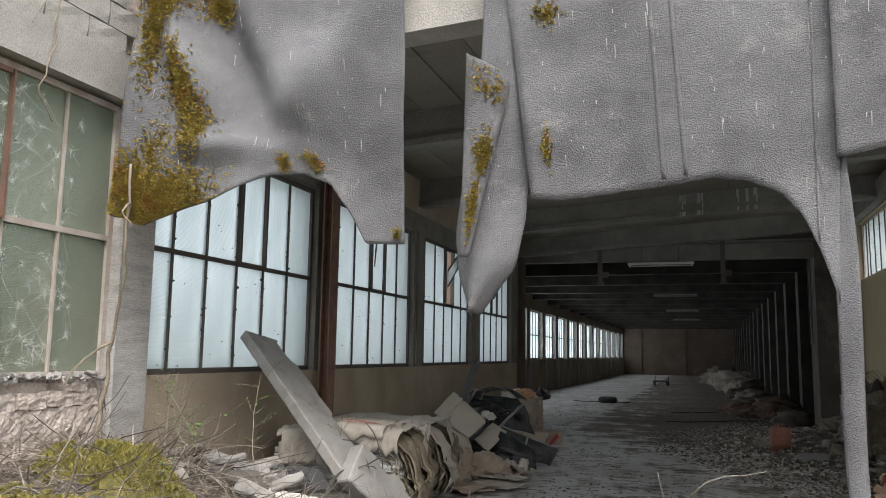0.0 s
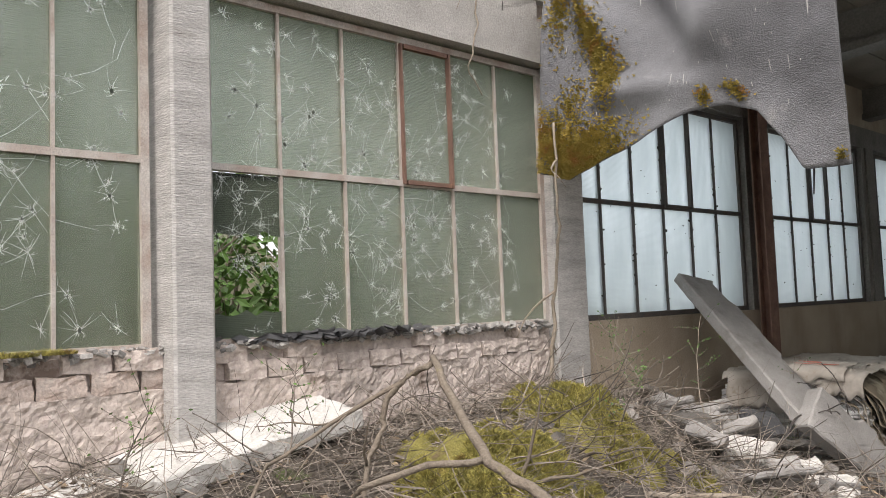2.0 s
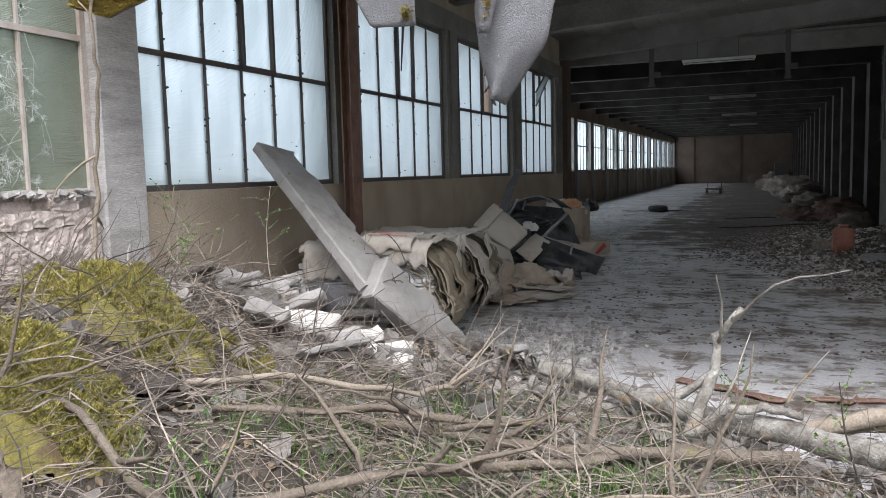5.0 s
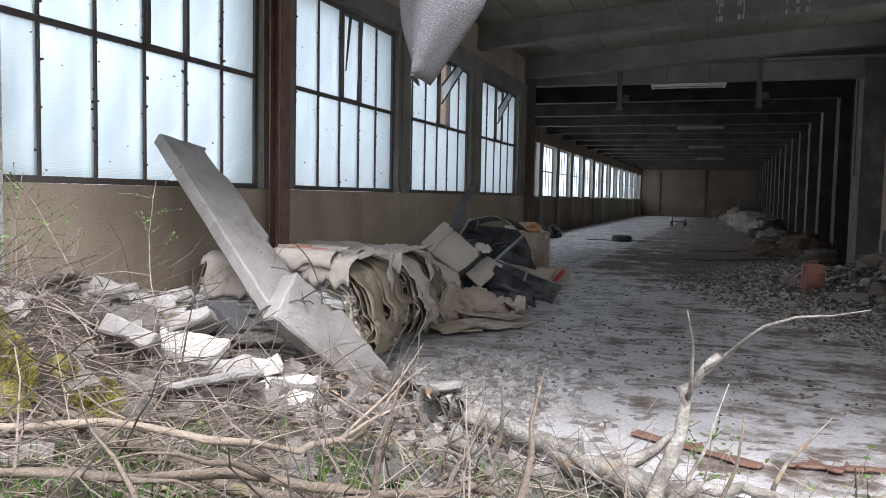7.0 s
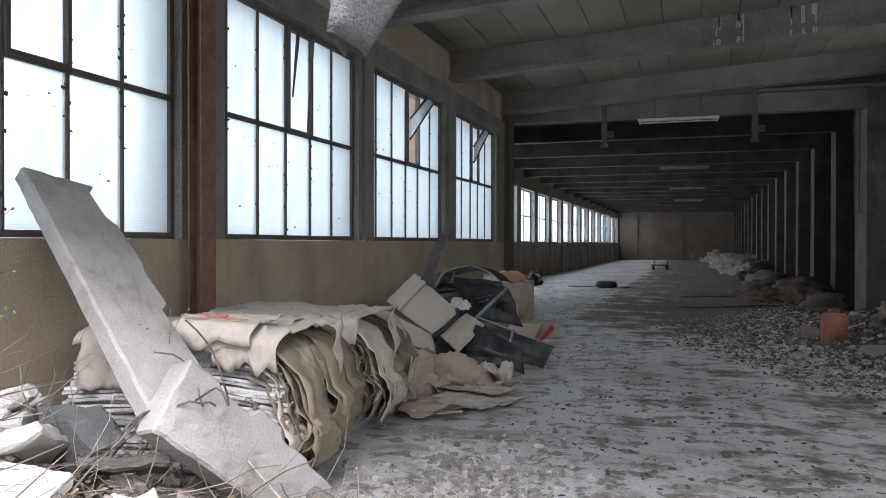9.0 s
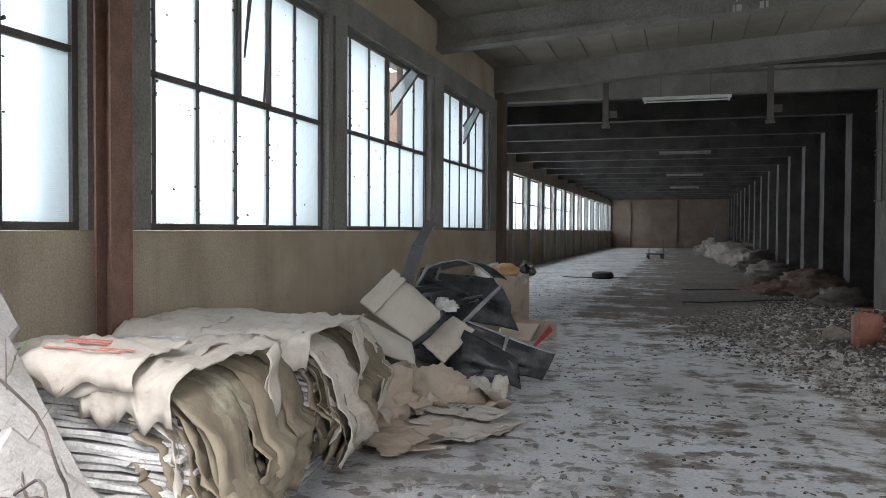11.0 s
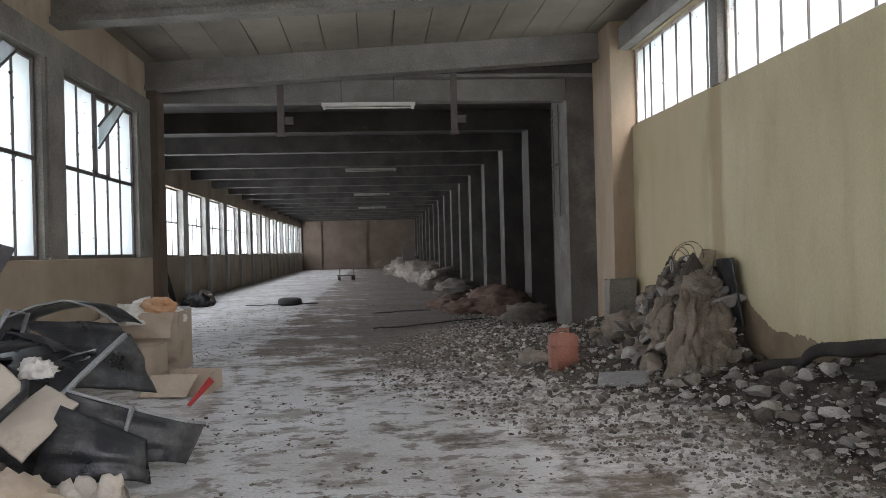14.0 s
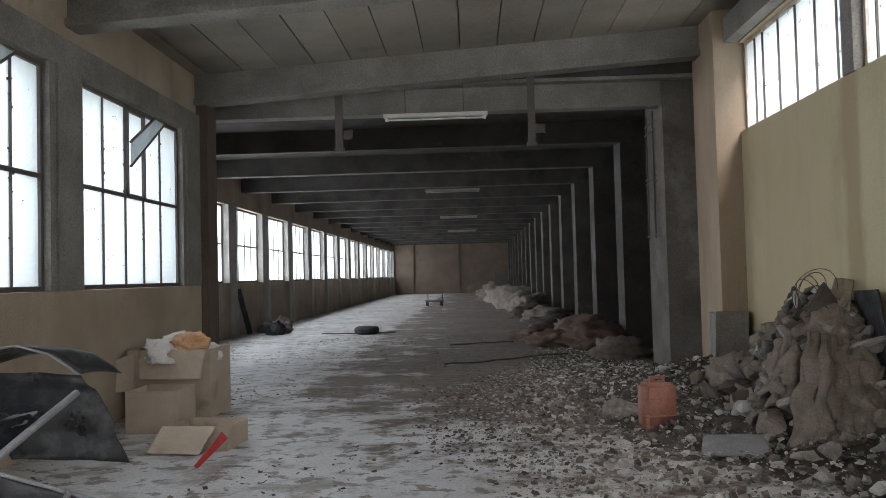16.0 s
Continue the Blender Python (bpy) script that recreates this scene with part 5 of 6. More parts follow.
for i, (x, y, h) in enumerate(((-6.2, 3.2, 2.4), (-7.0, 5.0, 3.6), (-6.8, 1.4, 4.2), (-6.4, -0.6, 4.4), (-7.4, 6.6, 3.0), (-8.6, 3.4, 5.0), (-9.2, 0.2, 5.6), (-7.2, -3.0, 5.0), (-9.5, 7.5, 4.2), (-11.5, 5.5, 5.0), (-11.5, 1.5, 6.5), (-10.5, 10.5, 3.2), (-10.0, -4.5, 6.0), (-11, 15, 2.6), (-12, 21, 2.4))):
    bush(x, y, h, 1.0, 2600, 100 + i)


# ---- near hall: paper bales ----
def draped(name, m, L, W, drop, mat, parent, label, seed, nu=26, nv=22, lift=0.0, rag=0.07):
    """A limp sheet over a box edge: lies on top, hangs down the front by drop (towards -y)."""
    def f(u, v):
        x = (u - 0.5) * L
        total = W + drop * (1 + 0.35 * noise.noise(Vector((u * 4 + seed, seed, 0))))
        s = v * (total + rag * noise.noise(Vector((u * 5, seed, 3))))
        cr = 0.02 * noise.noise(Vector((u * 6 + seed, v * 6, seed))) + 0.045 * abs(noise.noise(Vector((u * 4.3 - seed, v * 5 + u * 3, seed * 2)))) + 0.016 * noise.noise(Vector((u * 19, v * 17, seed)))
        x += 0.03 * noise.noise(Vector((seed, v * 5, 1)))
        if s < W - 0.06:
            return Vector((x, W - s, 0.02 + cr + lift * math.sin(u * 3 + seed)))
        a = min(1.35, (s - W + 0.06) / 0.1)
        y = 0.06 - 0.08 * math.sin(a)
        z = -0.08 * (1 - math.cos(a)) - max(0, s - W - 0.08)
        return Vector((x, y - 0.03 + cr, z + 0.02 + cr * 0.5))
    bm = sheet(nu, nv, f, 0.004)
    if parent is None:
        ob = solid(name, bm, mat, label, "sheet", smooth=True)
        ob.matrix_world = m
        return ob
    ob = part(name, bm, mat, parent, label, True)
    ob.matrix_basis = m
    return ob


def bale(m, L, W, H, seed, label):
    """A waste paper bale: sagging layers, folded ends, torn cover sheets."""
    rr = random.Random(seed)
    b = base("paper_bale", m, label, "paper bale", "paper bales")
    n = 42
    for k in range(n):
        z0, t = H * 0.9 * k / n, H * 0.9 / n * 0.82
        bm = bmesh.new()
        steps = 14
        dx, dy, w = rr.uniform(-0.025, 0.025), rr.uniform(-0.03, 0.02), rr.uniform(-0.02, 0.02)
        ring = []
        for (ax, ay), (bx, by), cnt in (((0, 0), (L, 0), steps), ((L, 0), (L, W), 6), ((L, W), (0, W), 6), ((0, W), (0, 0), 4)):
            for i in range(cnt):
                q = i / cnt
                ring.append((ax + (bx - ax) * q, ay + (by - ay) * q))
        bulge = 0.09 * math.sin(math.pi * (k + 1) / (n + 1))
        vs = []
        for x, y in ring:
            sag = 0.05 * (k / n) * math.cos((x / L - 0.45) * 3.0) + 0.012 * noise.noise(Vector((x * 5, k * 0.6, seed))) - 0.05 * max(0, x / L - 0.75) * (k / n)
            ex = (x - L / 2) / (L / 2)
            px = x + bulge * ex + dx + 0.015 * noise.noise(Vector((y * 8, k * 1.3, seed)))
            py = y + (bulge * (-1 if y < W / 2 else 1)) + dy + w * ex + 0.02 * noise.noise(Vector((x * 7, k * 1.1, seed + 4)))
            vs.append((px, py, z0 + sag))
        lo = [bm.verts.new(p) for p in vs]
        hi = [bm.verts.new((p[0], p[1], p[2] + t)) for p in vs]
        bm.faces.new(lo[::-1])
        bm.faces.new(hi)
        for i in range(len(lo)):
            j = (i + 1) % len(lo)
            bm.faces.new((lo[i], lo[j], hi[j], hi[i]))
        part("paper_layer", bm, EDGE_PAPER, b)
    # the layers fold over the end in nested curls, torn into strips
    for k in range(24):
        r = 0.05 + 0.0125 * k
        for j in range(3):
            foot = H * rr.uniform(0.02, 0.35) if k > 13 else H * rr.uniform(0.2, 0.5)
            sh, wv = W * (j / 3 - 0.05) + rr.uniform(-0.08, 0.08), rr.uniform(0.6, 1.5)
            wide, lean = W * rr.uniform(0.22, 0.46), rr.uniform(-0.14, 0.14)
            if k > 15 and rr.random() < 0.45:
                continue
            def curl(u, v, r=r, foot=foot, sh=sh, wv=wv, k=k, wide=wide, lean=lean, j=j):
                cr = 0.06 * noise.noise(Vector((u * 1.6 * wv + j, v * 2.5, seed + k * 0.35))) * (0.3 + v) + 0.05 * abs(noise.noise(Vector((u * 4 + j, v * 6, seed + k * 0.5)))) + 0.02 * noise.noise(Vector((u * 9, v * 15, seed + k)))
                zc = H - 0.4
                y = sh + u * wide * (1.0 - 0.35 * v * abs(noise.noise(Vector((k, j, seed))))) + lean * v * v + 0.035 * noise.noise(Vector((v * 6, seed + j, k)))
                if v < 0.5:
                    a = v / 0.5 * 1.6
                    return Vector((L - 0.12 + (r + cr) * math.sin(a), y, zc + r * math.cos(a) * 1.1 + cr * 0.5))
                q = (v - 0.5) / 0.5
                return Vector((L - 0.12 + r + cr + 0.07 * math.sin(q * 3 + j), y, zc - (zc - foot - 0.08 * noise.noise(Vector((u * 4, k, seed)))) * q))
            part("curled_layer", sheet(9, 22, curl, 0.003), (FOLD_PAPER, FOLD_PAPER, FOLD_PAPER, FOLD_PAPER, PAPER)[(k * 2 + j) % 5], b, "", True)
    for k in range(2):
        u0 = rr.uniform(0.0, 0.75)
        part("torn_strip", sheet(6, 18, lambda u, v, u0=u0, k=k: Vector((L + 0.2 + 0.06 * noise.noise(Vector((v * 4, k, seed))), W * u0 + 0.12 * u + 0.05 * noise.noise(Vector((v * 3, 2, k))), H * (0.98 - v * rr_len[k]) + 0.04 * u)), 0.004),
             PAPER, b, "torn hanging paper strip", True)
    draped("cover_sheet", pose(L * 0.5, -0.09, H * 0.955), L * 1.02, W * 0.9, 0.08, PAPER, b, "sagging stained cover paper", seed + 1.0, 34, 24, 0.025)
    draped("cover_sheet", pose(L * 0.25, -0.1, H * 0.965, 0, 0, 4), L * 0.45, W * 0.5, 0.34, PAPER, b, "torn cover paper hanging down the side", seed + 2.0, 20, 26, 0.01, 0.12)
    draped("cover_sheet", pose(L * 0.9, -0.1, H * 0.965, 0, 3, -6), L * 0.35, W * 0.8, 0.2, PAPER, b, "torn cover paper over the corner", seed + 3.0, 18, 22, 0.01, 0.1)
    return b


rr_len = [0.5, 0.8, 0.65, 0.9, 0.4]
b1 = bale(pose(-3.7, 6.62, 0.0, 0, 0, 9), 1.05, 1.0, 0.9, 3.0, "sagging bale of layered waste paper with torn wrapping")
lab = draped("printed_sheet", pose(0.76, -0.125, 0.925, 0, 2, -3), 0.46, 0.36, 0.13, PAPER, b1, "sheet with faded red print", 9.0, 14, 14, 0.0, 0.01)
for k, (x0, x1, y0, y1) in enumerate(((-0.2, -0.02, 0.2, 0.23), (-0.18, 0.0, 0.15, 0.175), (0.03, 0.16, 0.06, 0.075), (-0.17, 0.14, 0.02, 0.032))):
    part("red_print", boxes((x0, x1, y0, y1, 0.034, 0.038)), material("faded_red_ink", (0.5, 0.14, 0.1), 0.9, (0.45, 0.25, 0.2), 20, 0.8, 0.0) if k == 0 else bpy.data.materials["faded_red_ink"], lab)
b2 = bale(pose(-3.9, 8.05, 0.0, 0, 0, 8), 1.05, 1.05, 0.86, 7.0, "sagging bale of brown waste paper, half collapsed")

# loose paper and board strewn over the floor
def loose(x, y, L, W, rz, seed, mat=PAPER, label="crumpled water-stained paper sheet on the floor", crumple=0.05, tilt=(0, 0), z=0.012):
    def f(u, v):
        q = Vector((u * 2.6 + seed, v * 2.4, seed))
        e = 0.09 * noise.noise(Vector((u * 5, v * 5, seed + 3)))
        return Vector(((u - 0.5) * L + e * 0.5, (v - 0.5) * W + e * 0.6, max(0.0, crumple * (noise.noise(q) + 0.6 * abs(noise.noise(q * 2.3)) + 0.15))))
    ob = solid("paper_sheet", sheet(18, 16, f, 0.003), mat, label, "paper sheet", group="strewn paper", smooth=True)
    ob.matrix_world = pose(x, y, z, tilt[0], tilt[1], rz)
    return ob


for i, (x, y, L, W, rz, mat, cr) in enumerate(((-2.75, 9.35, 0.8, 0.6, 15, CARD, 0.05), (-2.35, 9.75, 0.7, 0.45, -8, PAPER, 0.03), (-2.5, 10.2, 0.6, 0.5, 35, CARD, 0.12), (-3.1, 9.85, 0.9, 0.6, 60, CARD, 0.2),
                                              (-2.9, 10.25, 0.7, 0.6, -30, PAPER, 0.22), (-3.4, 10.1, 0.8, 0.7, 12, CARD, 0.3), (-2.25, 9.45, 0.5, 0.3, 70, PAPER, 0.02), (-2.6, 9.0, 0.5, 0.4, -50, CARD, 0.04),
                                              (-3.1, 9.5, 0.5, 0.5, 22, PAPER, 0.18), (-2.4, 10.55, 0.45, 0.35, 80, PAPER, 0.16))):
    loose(x, y, L, W, rz, 3.0 + i * 1.7, mat, crumple=cr, z=0.012 + 0.004 * i)
sg = loose(-2.42, 9.88, 0.62, 0.36, -14, 33.0, PAPER, "printed paper bag lying on the floor", 0.012, z=0.07)
for k in range(5):
    bar = part("print_bar", boxes((-0.16 + 0.05 * k, -0.13 + 0.05 * k, -0.02, 0.06, 0.026, 0.028)), material("faded_grey_ink", (0.25, 0.2, 0.2), 0.9, bump=0.0) if k == 0 else bpy.data.materials["faded_grey_ink"], sg)


def brown_lump(x, y, z, s, seed, mat, label, name="crumpled_paper", flat=0.7, group="crumpled heaps"):
    bm = bmesh.new()
    bmesh.ops.create_icosphere(bm, subdivisions=4, radius=1.0)
    for v in bm.verts:
        d = v.co.normalized()
        k = 1 + 0.35 * noise.noise(d * 1.6 + Vector((seed, 0, 0))) + 0.34 * abs(noise.noise(d * 3.3 + Vector((0, seed, 0)))) - 0.4 * abs(noise.noise(d * 6.5 + Vector((seed, seed, 0)))) + 0.16 * abs(noise.noise(d * 13 + Vector((0, 0, seed))))
        v.co = Vector((d.x * k * s[0], d.y * k * s[1], max(-0.0, d.z * k * flat + 0.25) * s[2]))
    ob = solid(name, bm, mat, label, name.split("_")[-1], group=group, smooth=True)
    ob.matrix_world = pose(x, y, z, 0, 0, seed * 40)
    return ob


for i, (x, y, s, mat) in enumerate(((-3.15, 9.75, (0.4, 0.35, 0.42), CARD), (-3.6, 9.6, (0.4, 0.35, 0.55), PAPER), (-2.75, 10.35, (0.28, 0.24, 0.3), CARD))):
    brown_lump(x, y, 0, s, 2.0 + i, mat, "crumpled heap of brown packing paper")


# ---- heap of car trim ----
def board(name, corners, thick, mat, label, bend=0.03, seed=0.0, parent=None, category="panel", crumple=0.008):
    """A thin, slightly warped board between four corners."""
    a, b, c, d = (Vector(p) for p in corners)
    nrm = (b - a).cross(d - a).normalized()
    f = lambda u, v: a.lerp(b, u).lerp(d.lerp(c, u), v) + nrm * (bend * math.sin(math.pi * u) * math.sin(math.pi * v) + crumple * (noise.noise(Vector((u * 5 + seed, v * 5, seed))) + 0.6 * abs(noise.noise(Vector((u * 9, v * 8, seed + 2)))))) + (b - a) * (crumple * 2.5 * noise.noise(Vector((v * 4, seed, u * 1.5))))
    bm = sheet(20, 22, f, thick)
    if parent:
        return part(name, bm, mat, parent, label, True)
    return solid(name, bm, mat, label, category, smooth=True)


dp = board("door_panel", ((-3.66, 10.95, 0.69), (-3.13, 10.8, 0.4), (-2.95, 11.1, 0.61), (-3.52, 11.4, 0.97)), 0.03, DOOR_TRIM, "beige car door lining lying tilted on the scrap heap", 0.05, 1.0)
board("upper_trim", ((-3.69, 10.93, 0.73), (-3.52, 10.86, 0.64), (-3.36, 11.26, 0.92), (-3.54, 11.4, 1.01)), 0.012, DOOR_TRIM, "pale folded trim flap", 0.02, 2.0, dp)
bm = bmesh.new()
tube(bm, [(-3.12, 10.77, 0.39), (-3.02, 10.88, 0.48), (-2.94, 11.05, 0.59), (-2.97, 11.13, 0.65)], 0.03, 0.026, 8)
part("rubber_edge", bm, BLACK, dp, "black rubber edge", True)
board("trim_board", ((-3.07, 10.84, 0.4), (-2.86, 10.8, 0.24), (-2.69, 11.2, 0.48), (-2.93, 11.34, 0.58)), 0.02, DOOR_TRIM, "smaller beige trim board on the scrap heap", 0.03, 4.0)
board("trim_board", ((-3.64, 10.8, 0.62), (-3.55, 10.55, 0.4), (-2.93, 10.28, 0.3), (-3.1, 10.65, 0.42)), 0.02, DOOR_TRIM, "long beige board sliding off the heap", 0.04, 6.0)


def shell(name, corners, bulge, step, mat, label, lip=0.0, slots=0, hook=0.0, seed=0.0):
    """A moulded car skin between four corners (low a, low b, high b, high a): bulged, with a stepped ledge and turned-in ends."""
    a, b, c, d = (Vector(p) for p in corners)
    nrm = (b - a).cross(d - a).normalized()
    ob = base(name, Matrix(), label, "car part", "car plastics")

    def f(u, v):
        p = a.lerp(b, u).lerp(d.lerp(c, u), v)
        e = max(0.0, (u - 0.78) / 0.22) ** 2
        ledge = step * (1 / (1 + math.exp(-(v - 0.38) * 40)) - 1 / (1 + math.exp(-(v - 0.82) * 40)))
        p += nrm * (bulge * math.sin(math.pi * (0.08 + 0.84 * u)) + 0.4 * bulge * math.sin(math.pi * v) + ledge - hook * e + 0.012 * noise.noise(Vector((u * 4 + seed, v * 4, seed))))
        p.z -= hook * 0.55 * e * (1 - v)
        return p
    part("skin", sheet(40, 18, f, 0.006), mat, ob, "dusty black plastic skin", True)
    if lip:
        bm = bmesh.new()
        tube(bm, [f(k / 28, 1.0) for k in range(29)], lip, None, 6)
        part("edge_lip", bm, GREY_TRIM, ob, "grey scuffed edge", True)
        bm = bmesh.new()
        tube(bm, [f(0.46, 1.03), f(0.48, 0.7) + nrm * 0.03, f(0.5, 0.4) + nrm * 0.02], lip * 1.6, lip, 6)
        part("strap", bm, GREY_TRIM, ob, "grey plastic strap", True)
    for k in range(slots):
        v0 = 0.42 + 0.14 * k
        part("slot", sheet(8, 2, lambda u, v, v0=v0: f(0.1 + 0.2 * u, v0 + 0.07 * v) + nrm * 0.009, 0.004), RUBBER, ob, "dark cooling slot")
    return ob


shell("car_bumper", ((-2.95, 11.3, 0.1), (-2.12, 11.46, 0.06), (-2.02, 11.6, 0.24), (-2.8, 11.33, 0.56)), 0.05, 0.02, BLACK, "black car bumper with a pale edge lying at the heap's foot", 0.012, 0, 0.1, 1.0)
shell("car_bumper", ((-2.9, 10.98, 0.06), (-2.24, 11.08, 0.04), (-2.3, 11.22, 0.25), (-2.76, 11.12, 0.5)), 0.06, 0.02, BLACK, "scuffed black car bumper with cooling slots lying on the floor", 0.0, 3, 0.06, 2.0)
shell("wheel_arch_liner", ((-2.92, 11.75, 0.5), (-2.5, 12.25, 0.36), (-2.74, 12.15, 0.9), (-3.3, 11.9, 0.95)), 0.015, 0.05, BLACK, "black moulded wheel arch liner leaning in the scrap heap", 0.0, 0, 0.0, 3.0)
ARCH = ((-3.5, 11.8, 0.72), (-3.42, 11.85, 0.98), (-3.24, 11.95, 1.06), (-3.07, 12.05, 1.09), (-2.9, 12.1, 1.03), (-2.74, 12.15, 0.9))
arch = solid("bumper_shell", sheet(24, 8, lambda u, v: curve_at(ARCH, u) + Vector((0.05 * v, 0.42 * v, -0.05 * v * v + 0.015 * math.sin(u * 9))), 0.008), BLACK, "black curved bumper shell crowning the scrap heap", "car part", group="car plastics", smooth=True)
bm = bmesh.new()
tube(bm, [curve_at(ARCH, k / 24) for k in range(25)], 0.008, None, 6)
part("edge_lip", bm, GREY_TRIM, arch, "grey scuffed edge", True)
board("plastic_liner", ((-3.4, 11.3, 0.55), (-2.85, 11.35, 0.5), (-2.8, 11.9, 0.72), (-3.4, 11.95, 0.9)), 0.01, BLACK, "black plastic car liner in the scrap heap", 0.08, 8.0, category="car part")
brown_lump(-3.12, 11.72, 0, (0.5, 0.42, 0.36), 5.0, BLACK, "dark tangle of car plastics", "crumpled_liner")
brown_lump(-3.42, 10.85, 0, (0.42, 0.34, 0.36), 6.0, DARK_RUBBLE, "dark tangle of car plastics", "crumpled_liner")
bm = boxes((-0.055, 0.055, -0.014, 0.014, 0, 0.36), (-0.065, 0.065, -0.018, 0.018, 0.0, 0.08))
for v in bm_box(bm, -0.05, 0.04, -0.012, 0.012, 0.36, 0.62):
    v.co.x += (v.co.z - 0.36) * 0.25 - (0.012 if v.co.z > 0.5 else 0)
roughen(bm, 0.006, 20)
o = solid("door_pillar_trim", bm, BLACK, "long black plastic trim standing up from the heap", "car trim")
o.matrix_world = pose(-3.38, 11.3, 0.9, -3, 18, 10)
bm = bmesh.new()
tube(bm, [(-2.84, 11.32, 0.52), (-2.72, 11.55, 0.68), (-2.58, 11.8, 0.85)], 0.022, 0.02, 4)
solid("grey_bar", bm, GREY_TRIM, "grey plastic strip across the bumpers", "car trim", smooth=True)
bm = bmesh.new()
tube(bm, [(-3.36, 11.5, 0.82), (-3.24, 11.55, 1.06), (-3.14, 11.6, 1.03), (-3.22, 11.6, 0.78)], 0.02, 0.016, 6)
solid("window_guide", bm, GREY_TRIM, "bent grey window guide rail", "car trim", smooth=True)
brown_lump(-3.05, 11.5, 0.62, (0.12, 0.09, 0.13), 9.0, BAG, "small crumpled polythene bag", "plastic_bag")


for i in range(9):
    x, y, z = -3.1 + rnd.uniform(-0.3, 0.25), 11.7 + rnd.uniform(-0.3, 0.4), rnd.uniform(0.55, 0.85)
    a = rnd.uniform(-0.9, 0.9)
    d = Vector((math.cos(a), math.sin(a), rnd.uniform(-0.35, 0.3))) * rnd.uniform(0.12, 0.26)
    w = Vector((-d.y, d.x, rnd.uniform(-0.2, 0.3))).normalized() * rnd.uniform(0.03, 0.1)
    p = Vector((x, y, z))
    board("trim_strip", (p - d, p + d, p + d + w, p - d + w), 0.008, rnd.choice((BLACK, BLACK, BLACK, GREY_TRIM)), "loose strip of dark car trim on the heap", 0.04, float(i), category="car trim")


# ---- cardboard boxes ----
def card_box(m, L, W, H, label, flaps):
    b = base("cardboard_box", m, label, "cardboard box", "cardboard boxes")
    t = 0.008
    part("base", boxes((0, L, 0, W, 0, t)), CARD, b)
    for nm, d in (("side", (0, L, 0, t, t, H)), ("side", (0, L, W - t, W, t, H)), ("side", (0, t, t, W - t, t, H)), ("side", (L - t, L, t, W - t, t, H))):
        part(nm, boxes(d), CARD, b)
    for (a, c, e, g), lb in flaps:
        board("flap", (a, c, e, g), 0.007, CARD, lb, 0.015, a[0], b)
    return b


cb = card_box(pose(-4.1, 15.84, 0, 0, 0, -2), 0.9, 0.62, 0.72, "tall cardboard box stuffed with polythene bags",
              [(((0.12, -0.01, 0.72), (0.86, -0.01, 0.72), (0.83, -0.1, 0.42), (0.16, -0.09, 0.42)), "bent front flap"), (((-0.16, -0.2, 0.6), (0.1, -0.02, 0.7), (0.1, -0.03, 0.3), (-0.14, -0.22, 0.3)), "bent side flap")])
part("label", boxes((0.03, 0.09, -0.016, -0.014, 0.5, 0.64)), ENAMEL, cb, "white paper label")
brown_lump(-3.72, 16.15, 0.58, (0.42, 0.26, 0.28), 11.0, BAG, "white polythene sacks swelling out of the box", "plastic_bag")
brown_lump(-3.42, 16.1, 0.58, (0.22, 0.22, 0.2), 12.0, BAG, "white polythene sacks swelling out of the box", "plastic_bag")
brown_lump(-3.47, 15.98, 0.71, (0.22, 0.16, 0.18), 13.0, ORANGE, "crumpled orange plastic bag on the box", "plastic_bag")
card_box(pose(-3.08, 14.25, 0, 0, 0, -6), 0.56, 0.46, 0.2, "low open cardboard box on the floor", [(((-0.02, 0.0, 0.21), (0.46, 0.0, 0.21), (0.4, -0.2, 0.02), (-0.08, -0.18, 0.02)), "front flap folded out to the floor")])
card_box(pose(-3.75, 15.0, 0, 0, 0, 0), 0.5, 0.5, 0.4, "cardboard box behind the scrap", [])
bm = boxes((-0.16, 0.16, -0.01, 0.01, -0.035, 0.035))
for v in bm.verts:
    v.co.z *= 1.0 if v.co.x > 0 else 0.45
o = solid("red_trim", bm, material("red_plastic", (0.45, 0.04, 0.04), 0.5, (0.35, 0.05, 0.05), 5, 0.6, 0.05), "red plastic wedge leaning on the low box", "car trim")
o.matrix_world = pose(-2.5, 13.7, 0.11, 0, -42, 40)

# ---- red can, tyre, trolley ----
can = base("jerrycan", pose(1.19, 14.72, 0.0, 0, 0, 14), "faded red plastic jerrycan standing in the rubble", "jerrycan")
bm = boxes((-0.15, 0.15, -0.1, 0.1, 0.0, 0.43))
bmesh.ops.bevel(bm, geom=bm.edges[:], offset=0.03, segments=3, affect="EDGES")
part("body", bm, RED, can, "", True)
part("handle", boxes((-0.07, 0.07, -0.018, 0.018, 0.46, 0.485), (-0.07, -0.05, -0.018, 0.018, 0.42, 0.46), (0.05, 0.07, -0.018, 0.018, 0.42, 0.46)), RED, can)
bm = bmesh.new()
tube(bm, [(0.105, 0, 0.42), (0.11, 0, 0.47)], 0.028, 0.026, 12)
part("cap", bm, BLACK, can, "black screw cap", True)
for z in (0.14, 0.29):
    part("rib", boxes((-0.152, 0.152, -0.103, 0.103, z, z + 0.012)), RED, can)


